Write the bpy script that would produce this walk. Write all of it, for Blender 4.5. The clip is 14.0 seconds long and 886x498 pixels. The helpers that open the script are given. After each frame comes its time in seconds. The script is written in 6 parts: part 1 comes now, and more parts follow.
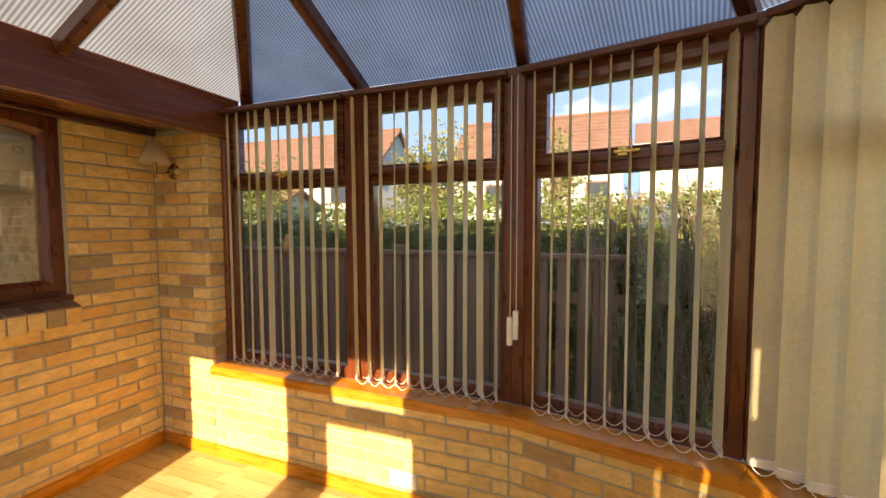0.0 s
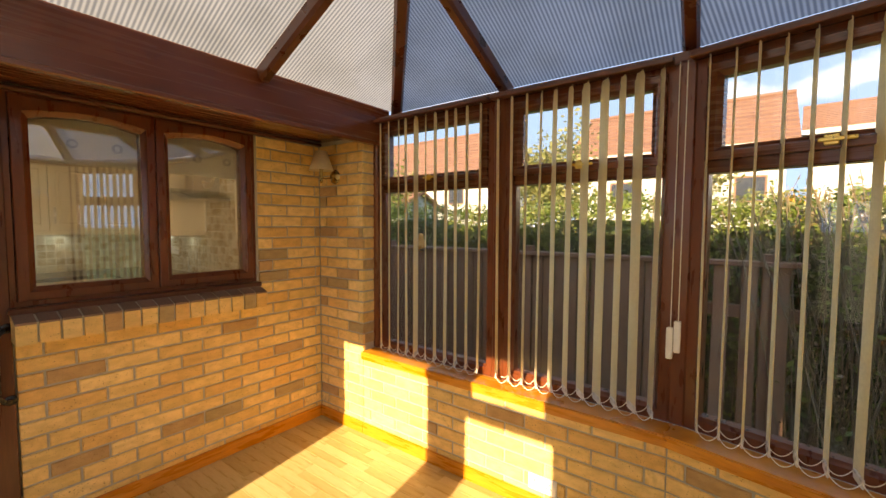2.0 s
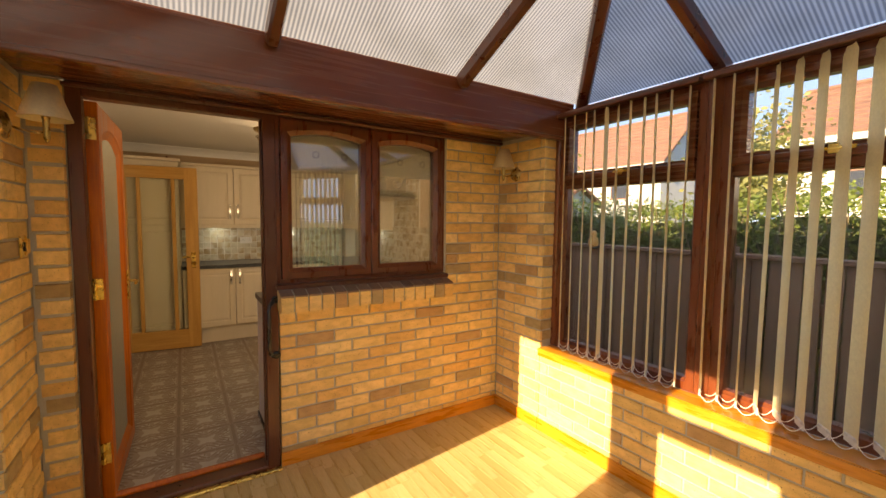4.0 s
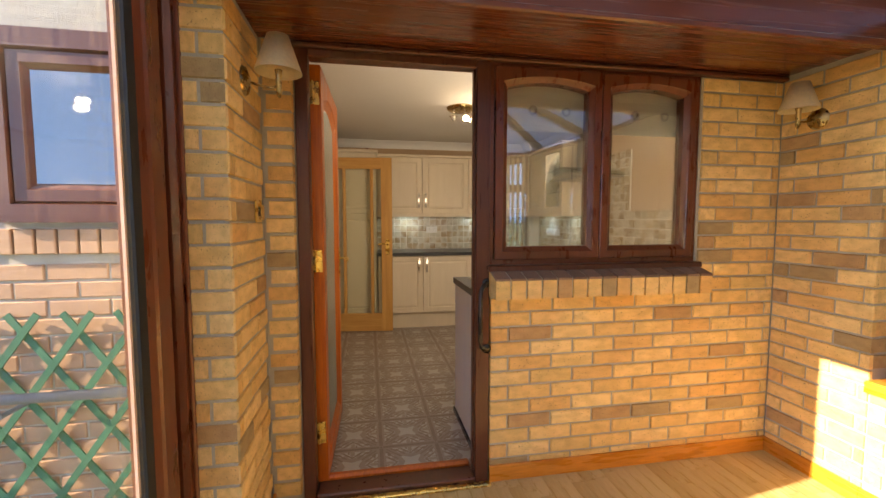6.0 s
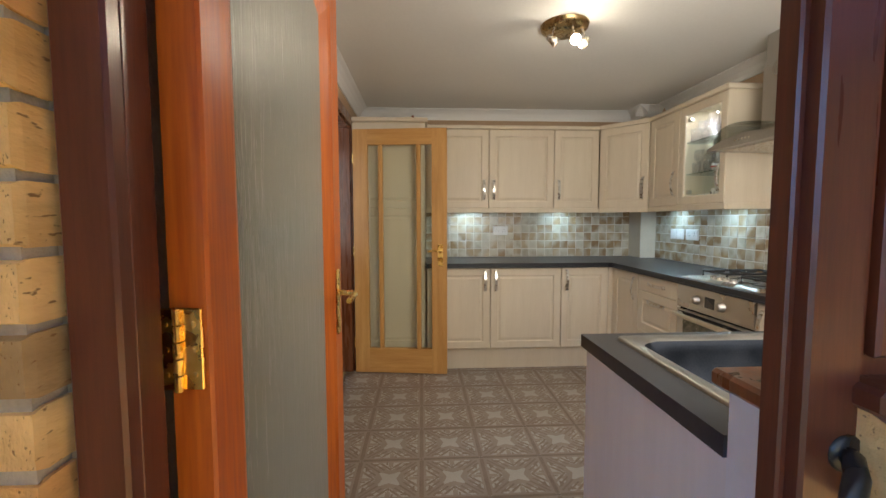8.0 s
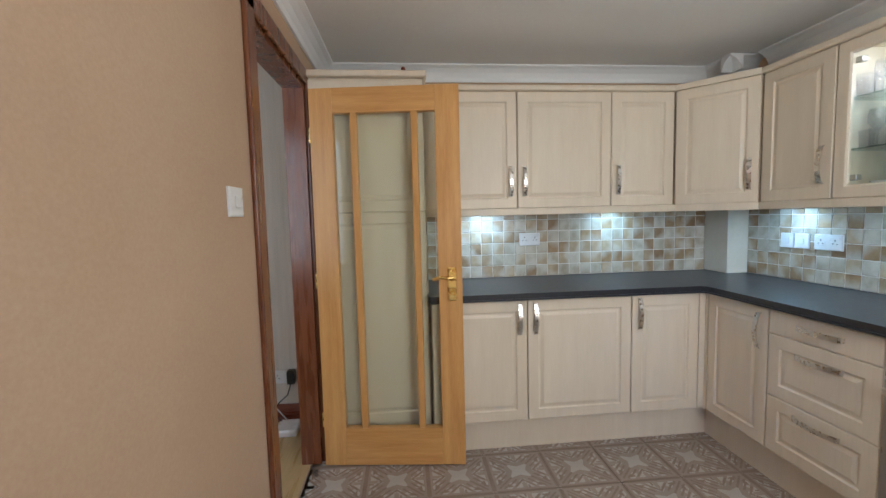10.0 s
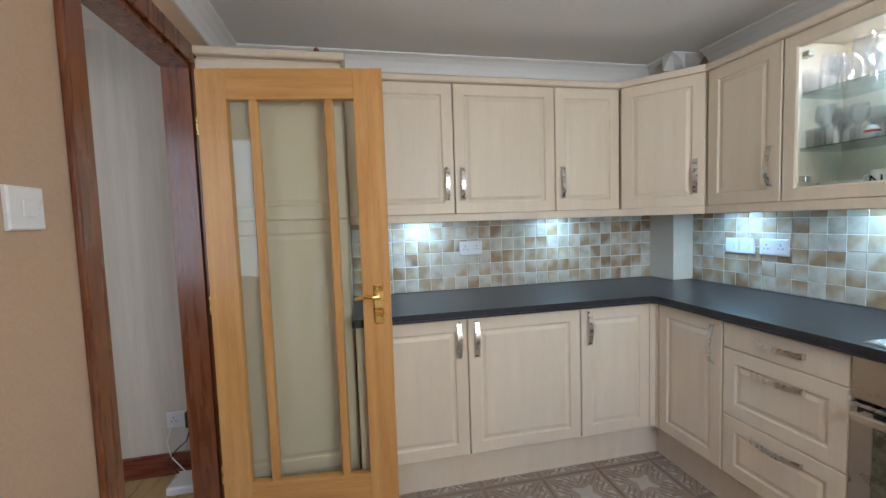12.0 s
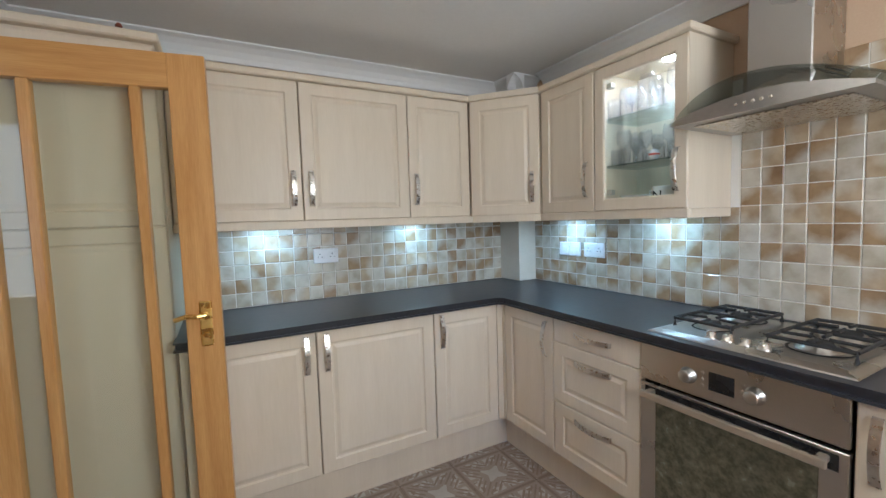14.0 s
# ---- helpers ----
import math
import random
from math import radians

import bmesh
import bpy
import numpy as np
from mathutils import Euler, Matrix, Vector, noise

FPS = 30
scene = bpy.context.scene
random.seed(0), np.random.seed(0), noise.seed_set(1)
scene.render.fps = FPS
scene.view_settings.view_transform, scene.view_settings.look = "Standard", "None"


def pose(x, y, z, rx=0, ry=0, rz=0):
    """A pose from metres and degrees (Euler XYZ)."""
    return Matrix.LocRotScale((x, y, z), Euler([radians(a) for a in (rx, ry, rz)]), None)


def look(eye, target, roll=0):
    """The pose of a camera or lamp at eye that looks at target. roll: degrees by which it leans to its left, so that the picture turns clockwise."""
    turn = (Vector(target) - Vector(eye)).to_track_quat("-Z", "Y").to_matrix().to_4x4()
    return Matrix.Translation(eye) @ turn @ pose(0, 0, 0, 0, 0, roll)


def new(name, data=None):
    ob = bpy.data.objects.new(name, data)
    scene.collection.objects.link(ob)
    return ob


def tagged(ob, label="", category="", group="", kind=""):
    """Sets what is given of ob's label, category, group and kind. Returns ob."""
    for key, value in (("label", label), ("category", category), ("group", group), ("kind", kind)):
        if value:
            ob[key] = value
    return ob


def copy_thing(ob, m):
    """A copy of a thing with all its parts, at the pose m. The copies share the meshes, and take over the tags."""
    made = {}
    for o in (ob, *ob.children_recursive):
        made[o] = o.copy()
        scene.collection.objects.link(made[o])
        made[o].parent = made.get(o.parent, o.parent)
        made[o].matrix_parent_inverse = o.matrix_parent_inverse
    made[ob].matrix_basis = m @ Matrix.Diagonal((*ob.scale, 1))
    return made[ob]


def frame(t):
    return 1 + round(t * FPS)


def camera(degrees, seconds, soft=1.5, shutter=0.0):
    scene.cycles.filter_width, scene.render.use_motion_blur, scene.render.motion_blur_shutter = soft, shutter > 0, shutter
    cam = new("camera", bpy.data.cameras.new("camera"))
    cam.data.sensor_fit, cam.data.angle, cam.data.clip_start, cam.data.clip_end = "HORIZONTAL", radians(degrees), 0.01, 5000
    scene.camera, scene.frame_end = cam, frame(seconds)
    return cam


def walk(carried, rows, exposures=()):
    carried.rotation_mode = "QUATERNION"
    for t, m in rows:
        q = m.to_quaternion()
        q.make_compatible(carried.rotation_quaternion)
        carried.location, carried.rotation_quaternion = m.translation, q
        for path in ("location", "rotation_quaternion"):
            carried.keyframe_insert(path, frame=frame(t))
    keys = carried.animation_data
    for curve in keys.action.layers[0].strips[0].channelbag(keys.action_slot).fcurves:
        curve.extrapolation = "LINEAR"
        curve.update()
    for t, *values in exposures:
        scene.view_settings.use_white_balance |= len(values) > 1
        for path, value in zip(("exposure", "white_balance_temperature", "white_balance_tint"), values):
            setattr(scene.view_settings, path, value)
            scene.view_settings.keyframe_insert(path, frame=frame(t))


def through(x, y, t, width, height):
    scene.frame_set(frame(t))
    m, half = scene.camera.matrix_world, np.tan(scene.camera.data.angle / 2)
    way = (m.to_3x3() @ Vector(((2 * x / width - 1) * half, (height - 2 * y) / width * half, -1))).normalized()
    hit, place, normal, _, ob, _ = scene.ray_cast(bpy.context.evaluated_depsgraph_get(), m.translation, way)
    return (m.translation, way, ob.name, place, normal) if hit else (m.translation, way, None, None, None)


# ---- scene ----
cam = camera(94.3, 14.0)
EXPOSURES = [(0, 3.78, 13800, 15), (2.7, 3.82, 17000, 17), (5.0, 4.1, 14500, 19), (6.0, 4.36, 10200, 15), (6.5, 4.62, 7900, 9), (7.0, 4.9, 6500, 6), (7.5, 4.68, 6400, 8), (8.2, 4.65, 7100, 7), (10.5, 5.0, 5600, 6), (14.0, 4.95, 5600, 6)]
PATH = [
    (0, (-1.683, -0.08, 1.447), (-2.403, 1.782, 1.331), -0.1),
    (0.5, (-1.721, -0.092, 1.442), (-2.549, 1.724, 1.327), 0.0),
    (1, (-1.758, -0.113, 1.45), (-2.7, 1.647, 1.332), 0.1),
    (1.5, (-1.783, -0.129, 1.451), (-2.846, 1.561, 1.333), 0.2),
    (2, (-1.818, -0.159, 1.448), (-3.014, 1.44, 1.332), 0.3),
    (2.5, (-1.854, -0.191, 1.453), (-3.185, 1.296, 1.334), 0.2),
    (2.7, (-1.867, -0.204, 1.455), (-3.249, 1.236, 1.334), 0.2),
    (4.8, (-2.024, -0.368, 1.423), (-3.864, 0.406, 1.29), 0.5),
    (5, (-2.062, -0.379, 1.395), (-3.933, 0.315, 1.267), 0.4),
    (5.5, (-2.231, -0.427, 1.339), (-4.159, 0.085, 1.203), 0.2),
    (6, (-2.508, -0.434, 1.29), (-4.471, -0.079, 1.149), -0.0),
    (6.5, (-2.872, -0.402, 1.279), (-4.852, -0.165, 1.131), -0.0),
    (7, (-3.256, -0.391, 1.261), (-5.244, -0.235, 1.118), -0.1),
    (7.5, (-3.609, -0.383, 1.254), (-5.6, -0.262, 1.112), -0.4),
    (8, (-3.951, -0.372, 1.26), (-5.944, -0.269, 1.122), -0.1),
    (8.2, (-4.059, -0.365, 1.253), (-6.051, -0.273, 1.11), -0.1),
    (10.5, (-5.318, -0.468, 1.342), (-7.301, -0.263, 1.187), -1.7),
    (11, (-5.376, -0.399, 1.34), (-7.357, -0.168, 1.194), -1.8),
    (11.5, (-5.41, -0.357, 1.337), (-7.382, -0.05, 1.197), -1.9),
    (12, (-5.43, -0.31, 1.337), (-7.382, 0.104, 1.199), -1.9),
    (12.5, (-5.44, -0.272, 1.343), (-7.358, 0.279, 1.206), -1.9),
    (13, (-5.444, -0.235, 1.354), (-7.314, 0.457, 1.211), -1.8),
    (13.5, (-5.438, -0.198, 1.357), (-7.253, 0.629, 1.212), -1.8),
    (14, (-5.421, -0.158, 1.352), (-7.176, 0.791, 1.21), -1.8),
]
walk(cam, [(t, look(eye, target, roll)) for t, eye, target, roll in PATH], EXPOSURES)

# ---- light ----
world = bpy.data.worlds.new("sky")
scene.world = world
world.use_nodes = True
wn = world.node_tree.nodes
sky = wn.new("ShaderNodeTexSky")
sky.sky_type, sky.sun_disc = "NISHITA", False
sky.sun_elevation, sky.sun_rotation = radians(25.0), radians(171.5)
sky.air_density, sky.dust_density, sky.ozone_density = 0.8, 0.0, 5.5
# broken white cloud in the sky
tc = wn.new("ShaderNodeTexCoord")
mp = wn.new("ShaderNodeMapping")
mp.inputs["Scale"].default_value = (1.0, 1.0, 2.6)
cl = wn.new("ShaderNodeTexNoise")
cl.inputs["Scale"].default_value, cl.inputs["Detail"].default_value = 2.6, 7
cr = wn.new("ShaderNodeValToRGB")
cr.color_ramp.elements[0].position, cr.color_ramp.elements[1].position = 0.57, 0.82
cm = wn.new("ShaderNodeMixRGB")
cm.inputs["Color2"].default_value = (3.0, 3.25, 3.6, 1)
wl = world.node_tree.links
lift = wn.new("ShaderNodeVectorMath")          # clear autumn air: no pale band at the horizon
lift.inputs[1].default_value = (0.0, 0.0, 0.85)
wl.new(tc.outputs["Generated"], lift.inputs[0])
nrm = wn.new("ShaderNodeVectorMath")
nrm.operation = "NORMALIZE"
wl.new(lift.outputs[0], nrm.inputs[0])
wl.new(nrm.outputs[0], sky.inputs["Vector"])
wl.new(tc.outputs["Generated"], mp.inputs["Vector"])
wl.new(mp.outputs["Vector"], cl.inputs["Vector"])
wl.new(cl.outputs["Fac"], cr.inputs["Fac"])
wl.new(cr.outputs["Color"], cm.inputs["Fac"])
wl.new(sky.outputs["Color"], cm.inputs["Color1"])
wl.new(cm.outputs["Color"], wn["Background"].inputs["Color"])
wn["Background"].inputs["Strength"].default_value = 0.088

sun = new("sun", bpy.data.lights.new("sun", "SUN"))
sun.data.energy, sun.data.angle, sun.data.color = 1.12, radians(0.5), (1.0, 0.97, 0.92)
SUN_WAY = Vector((-0.15, 1.0, -0.465))
sun.matrix_world = look((0, 0, 20), Vector((0, 0, 20)) + SUN_WAY)
UNDER_W, SPOT_W, WINDOW_W = 0.075, 0.13, 0.9      # watts of the kitchen's lamps

# ---- materials ----
def nodes_of(name):
    m = bpy.data.materials.new(name)
    m.use_nodes = True
    return m, m.node_tree.nodes, m.node_tree.links, m.node_tree.nodes["Principled BSDF"]


def ramp(nodes, stops):
    r = nodes.new("ShaderNodeValToRGB")
    e = r.color_ramp.elements
    while len(e) < len(stops):
        e.new(0.5)
    for el, (p, c) in zip(e, stops):
        el.position, el.color = p, (*c, 1)
    return r


def surface(name, c0, c1, rough=0.5, metal=0.0, scale=(6, 6, 6), fine=60.0, bump=0.1, spread=(0.35, 0.65), vary=0.0, rough_vary=0.1, coat=0.0):
    """Two tones by a broad noise, fine grain in bump and tone, roughness that varies; vary: tone by piece."""
    m, n, l, p = nodes_of(name)
    tc = n.new("ShaderNodeTexCoord")
    mp = n.new("ShaderNodeMapping")
    mp.inputs["Scale"].default_value = scale
    a = n.new("ShaderNodeTexNoise")
    a.inputs["Scale"].default_value, a.inputs["Detail"].default_value = 1.0, 5
    b = n.new("ShaderNodeTexNoise")
    b.inputs["Scale"].default_value, b.inputs["Detail"].default_value = fine / max(scale), 3
    l.new(tc.outputs["Object"], mp.inputs["Vector"])
    l.new(mp.outputs["Vector"], a.inputs["Vector"])
    l.new(mp.outputs["Vector"], b.inputs["Vector"])
    mixf = n.new("ShaderNodeMath")
    mixf.operation = "MULTIPLY_ADD"
    mixf.inputs[1].default_value = 0.35
    l.new(b.outputs["Fac"], mixf.inputs[0])
    sub = n.new("ShaderNodeMath")
    sub.operation = "MULTIPLY"
    sub.inputs[1].default_value = 0.65
    l.new(a.outputs["Fac"], sub.inputs[0])
    l.new(sub.outputs[0], mixf.inputs[2])
    fac = mixf.outputs[0]
    if vary:
        oi = n.new("ShaderNodeObjectInfo")
        mv = n.new("ShaderNodeMath")
        mv.operation = "MULTIPLY_ADD"
        mv.inputs[1].default_value = vary
        ad = n.new("ShaderNodeMath")
        ad.inputs[1].default_value = -vary / 2
        l.new(oi.outputs["Random"], mv.inputs[0])
        l.new(fac, ad.inputs[0])
        l.new(ad.outputs[0], mv.inputs[2])
        fac = mv.outputs[0]
    r = ramp(n, [(spread[0], c0), (spread[1], c1)])
    l.new(fac, r.inputs["Fac"])
    l.new(r.outputs["Color"], p.inputs["Base Color"])
    rr = n.new("ShaderNodeMapRange")
    rr.inputs["From Min"].default_value, rr.inputs["From Max"].default_value = 0.3, 0.7
    rr.inputs["To Min"].default_value, rr.inputs["To Max"].default_value = max(rough - rough_vary, 0.03), min(rough + rough_vary, 1)
    l.new(a.outputs["Fac"], rr.inputs["Value"])
    l.new(rr.outputs["Result"], p.inputs["Roughness"])
    p.inputs["Metallic"].default_value = metal
    p.inputs["Coat Weight"].default_value = coat
    p.inputs["Coat Roughness"].default_value = 0.15
    if bump:
        bp = n.new("ShaderNodeBump")
        bp.inputs["Strength"].default_value, bp.inputs["Distance"].default_value = bump, 0.004
        l.new(b.outputs["Fac"], bp.inputs["Height"])
        l.new(bp.outputs["Normal"], p.inputs["Normal"])
    return m


def brick_material(name, stops):
    """Each brick its own tone, wire-cut drag marks and dark pits."""
    m, n, l, p = nodes_of(name)
    oi = n.new("ShaderNodeObjectInfo")
    tone = ramp(n, stops)
    tone.color_ramp.interpolation = "CONSTANT"
    l.new(oi.outputs["Random"], tone.inputs["Fac"])
    tc = n.new("ShaderNodeTexCoord")
    off = n.new("ShaderNodeVectorMath")
    off.operation = "MULTIPLY_ADD"
    off.inputs[1].default_value = (7, 13, 5)
    l.new(oi.outputs["Random"], off.inputs[0])
    l.new(tc.outputs["Object"], off.inputs[2])
    mp = n.new("ShaderNodeMapping")
    mp.inputs["Scale"].default_value = (14, 14, 30)
    l.new(off.outputs[0], mp.inputs["Vector"])
    a = n.new("ShaderNodeTexNoise")
    a.inputs["Scale"].default_value, a.inputs["Detail"].default_value = 1.0, 6
    l.new(mp.outputs["Vector"], a.inputs["Vector"])
    mot = n.new("ShaderNodeMixRGB")
    mot.blend_type = "MULTIPLY"
    mot.inputs["Fac"].default_value = 0.42
    mr = ramp(n, [(0.33, (0.62, 0.55, 0.46)), (0.62, (1.12, 1.1, 1.05))])
    l.new(a.outputs["Fac"], mr.inputs["Fac"])
    l.new(tone.outputs["Color"], mot.inputs["Color1"])
    l.new(mr.outputs["Color"], mot.inputs["Color2"])
    v = n.new("ShaderNodeTexNoise")
    v.inputs["Scale"].default_value, v.inputs["Detail"].default_value = 150.0, 2
    l.new(off.outputs[0], v.inputs["Vector"])
    pit = ramp(n, [(0.285, (0.85, 0.85, 0.85)), (0.352, (0, 0, 0))])
    l.new(v.outputs["Fac"], pit.inputs["Fac"])
    dk = n.new("ShaderNodeMixRGB")
    dk.inputs["Color2"].default_value = (0.24, 0.12, 0.05, 1)
    l.new(pit.outputs["Color"], dk.inputs["Fac"])
    l.new(mot.outputs["Color"], dk.inputs["Color1"])
    l.new(dk.outputs["Color"], p.inputs["Base Color"])
    p.inputs["Roughness"].default_value = 0.85
    bp = n.new("ShaderNodeBump")
    bp.inputs["Strength"].default_value, bp.inputs["Distance"].default_value = 0.55, 0.004
    l.new(v.outputs["Fac"], bp.inputs["Height"])
    l.new(bp.outputs["Normal"], p.inputs["Normal"])
    return m


def pane_glass(name, tint=(1, 1, 1), ior=1.45, rough=0.0, bump=0.0):
    m, n, l, p = nodes_of(name)
    n.remove(p)
    t = n.new("ShaderNodeBsdfTransparent")
    t.inputs["Color"].default_value = (*tint, 1)
    g = n.new("ShaderNodeBsdfGlossy")
    g.inputs["Roughness"].default_value = rough
    lw = n.new("ShaderNodeLayerWeight")
    lw.inputs["Blend"].default_value = 0.5
    pw_ = n.new("ShaderNodeMath")
    pw_.operation = "POWER"
    pw_.inputs[1].default_value = 4.0
    l.new(lw.outputs["Facing"], pw_.inputs[0])
    fr = n.new("ShaderNodeMath")
    fr.operation = "MULTIPLY_ADD"
    f0 = ((ior - 1) / (ior + 1)) ** 2
    fr.inputs[1].default_value, fr.inputs[2].default_value = 0.9 - f0, f0
    l.new(pw_.outputs[0], fr.inputs[0])
    mx = n.new("ShaderNodeMixShader")
    l.new(fr.outputs[0], mx.inputs[0])
    l.new(t.outputs[0], mx.inputs[1])
    l.new(g.outputs[0], mx.inputs[2])
    l.new(mx.outputs[0], n["Material Output"].inputs["Surface"])
    return m


def textured_glass(name):
    """Rippled obscure glass: seen as blurred light, with a wavy gloss."""
    m, n, l, p = nodes_of(name)
    tc = n.new("ShaderNodeTexCoord")
    mp = n.new("ShaderNodeMapping")
    mp.inputs["Scale"].default_value = (46, 46, 5)
    a = n.new("ShaderNodeTexNoise")
    a.inputs["Scale"].default_value, a.inputs["Detail"].default_value, a.inputs["Distortion"].default_value = 1.0, 3, 1.5
    l.new(tc.outputs["Object"], mp.inputs["Vector"])
    l.new(mp.outputs["Vector"], a.inputs["Vector"])
    bp = n.new("ShaderNodeBump")
    bp.inputs["Strength"].default_value, bp.inputs["Distance"].default_value = 0.22, 0.01
    l.new(a.outputs["Fac"], bp.inputs["Height"])
    l.new(bp.outputs["Normal"], p.inputs["Normal"])
    p.inputs["Base Color"].default_value = (0.28, 0.295, 0.26, 1)
    p.inputs["Roughness"].default_value = 0.38
    p.inputs["Specular IOR Level"].default_value = 0.4
    p.inputs["Transmission Weight"].default_value = 0.4
    p.inputs["IOR"].default_value = 1.12
    return m


def sheet_polycarbonate(name):
    """Fluted twin-wall roof sheet: the flutes run up the slope (UV in metres)."""
    m, n, l, p = nodes_of(name)
    n.remove(p)
    uv = n.new("ShaderNodeUVMap")
    sx = n.new("ShaderNodeSeparateXYZ")
    l.new(uv.outputs[0], sx.inputs[0])
    mu = n.new("ShaderNodeMath")
    mu.operation = "MULTIPLY"
    mu.inputs[1].default_value = 2 * math.pi / 0.0185
    sn = n.new("ShaderNodeMath")
    sn.operation = "SINE"
    l.new(sx.outputs["X"], mu.inputs[0])
    l.new(mu.outputs[0], sn.inputs[0])
    no = n.new("ShaderNodeTexNoise")
    no.inputs["Scale"].default_value, no.inputs["Detail"].default_value = 3.0, 5
    tc = n.new("ShaderNodeTexCoord")
    l.new(tc.outputs["Object"], no.inputs["Vector"])
    r = ramp(n, [(0.12, (0.155, 0.18, 0.22)), (0.9, (0.345, 0.378, 0.42))])
    h = n.new("ShaderNodeMath")
    h.operation = "MULTIPLY_ADD"
    h.inputs[1].default_value, h.inputs[2].default_value = 0.5, 0.5
    l.new(sn.outputs[0], h.inputs[0])
    l.new(h.outputs[0], r.inputs["Fac"])
    dirt = ramp(n, [(0.3, (0.78, 0.78, 0.76)), (0.6, (1, 1, 1))])
    l.new(no.outputs["Fac"], dirt.inputs["Fac"])
    mx = n.new("ShaderNodeMixRGB")
    mx.blend_type = "MULTIPLY"
    mx.inputs["Fac"].default_value = 1.0
    l.new(r.outputs["Color"], mx.inputs["Color1"])
    l.new(dirt.outputs["Color"], mx.inputs["Color2"])
    tr = n.new("ShaderNodeBsdfTransparent")
    tl = n.new("ShaderNodeBsdfTranslucent")
    df = n.new("ShaderNodeBsdfDiffuse")
    for s in (tr, tl, df):
        l.new(mx.outputs["Color"], s.inputs["Color"])
    a = n.new("ShaderNodeMixShader")
    a.inputs[0].default_value = POLY_DIFFUSE
    l.new(tr.outputs[0], a.inputs[1])
    l.new(tl.outputs[0], a.inputs[2])
    b = n.new("ShaderNodeMixShader")
    b.inputs[0].default_value = 0.18
    l.new(a.outputs[0], b.inputs[1])
    l.new(df.outputs[0], b.inputs[2])
    l.new(b.outputs[0], n["Material Output"].inputs["Surface"])
    return m


def glow(name, color, strength):
    m, n, l, p = nodes_of(name)
    p.inputs["Emission Color"].default_value = (*color, 1)
    p.inputs["Emission Strength"].default_value = strength
    p.inputs["Base Color"].default_value = (*color, 1)
    return m


def cloth(name, color, through=0.5, rough=0.8):
    """Thin woven cloth: lets light through."""
    m, n, l, p = nodes_of(name)
    tc = n.new("ShaderNodeTexCoord")
    no = n.new("ShaderNodeTexNoise")
    no.inputs["Scale"].default_value, no.inputs["Detail"].default_value = 90.0, 3
    l.new(tc.outputs["Object"], no.inputs["Vector"])
    r = ramp(n, [(0.3, tuple(0.9 * c for c in color)), (0.7, color)])
    l.new(no.outputs["Fac"], r.inputs["Fac"])
    l.new(r.outputs["Color"], p.inputs["Base Color"])
    p.inputs["Roughness"].default_value = rough
    tl = n.new("ShaderNodeBsdfTranslucent")
    l.new(r.outputs["Color"], tl.inputs["Color"])
    mx = n.new("ShaderNodeMixShader")
    mx.inputs[0].default_value = through
    l.new(p.outputs[0], mx.inputs[1])
    l.new(tl.outputs[0], mx.inputs[2])
    l.new(mx.outputs[0], n["Material Output"].inputs["Surface"])
    return m


def leaf_material(name, c0, c1, through=0.4):
    """Leaf: tone by clump, a soft gloss and light coming through."""
    m = surface(name, c0, c1, 0.45, scale=(3, 3, 3), fine=30, bump=0)
    n, l, p = m.node_tree.nodes, m.node_tree.links, m.node_tree.nodes["Principled BSDF"]
    tl = n.new("ShaderNodeBsdfTranslucent")
    l.new(p.inputs["Base Color"].links[0].from_socket, tl.inputs["Color"])
    mx = n.new("ShaderNodeMixShader")
    mx.inputs[0].default_value = through
    l.new(p.outputs[0], mx.inputs[1])
    l.new(tl.outputs[0], mx.inputs[2])
    l.new(mx.outputs[0], n["Material Output"].inputs["Surface"])
    return m


POLY_DIFFUSE = 0.93
BRICK = brick_material("buff_brick", [(0.0, (0.78, 0.51, 0.22)), (0.16, (0.84, 0.575, 0.26)), (0.34, (0.75, 0.455, 0.19)), (0.5, (0.82, 0.565, 0.265)),
                                      (0.66, (0.86, 0.615, 0.30)), (0.8, (0.72, 0.49, 0.215)), (0.90, (0.42, 0.30, 0.16)), (0.95, (0.50, 0.31, 0.155))])
# pink tone carries the haze of the sunlit dusty door glass before this wall
BRICK_OUT = surface("pink_hazed_brick", (0.32, 0.185, 0.125), (0.48, 0.295, 0.20), 0.9, scale=(5, 5, 9), fine=120, bump=0.4, spread=(0.32, 0.62))
MORTAR = surface("mortar", (0.37, 0.345, 0.30), (0.49, 0.46, 0.41), 0.9, scale=(9, 9, 9), fine=160, bump=0.5)
PAVER = surface("dark_sill_tile", (0.17, 0.095, 0.07), (0.27, 0.16, 0.12), 0.7, scale=(10, 10, 10), fine=140, bump=0.4, vary=0.3)
FOIL_V = surface("mahogany_foil_upright", (0.10, 0.022, 0.010), (0.19, 0.048, 0.02), 0.33, scale=(34, 34, 7), fine=200, bump=0.03, coat=0.25, spread=(0.2, 0.8))
FOIL_H = surface("mahogany_foil_level", (0.085, 0.021, 0.010), (0.17, 0.046, 0.02), 0.28, scale=(3, 3, 70), fine=200, bump=0.06, coat=0.3)
FOIL_ROOF = surface("brown_roof_bar", (0.095, 0.026, 0.013), (0.135, 0.038, 0.018), 0.32, scale=(12, 12, 12), fine=200, bump=0.02, coat=0.25)
FOIL_Y = surface("mahogany_foil_beam", (0.13, 0.030, 0.013), (0.20, 0.052, 0.022), 0.24, scale=(60, 1.6, 60), fine=200, bump=0.015, coat=0.45, spread=(0.2, 0.8))
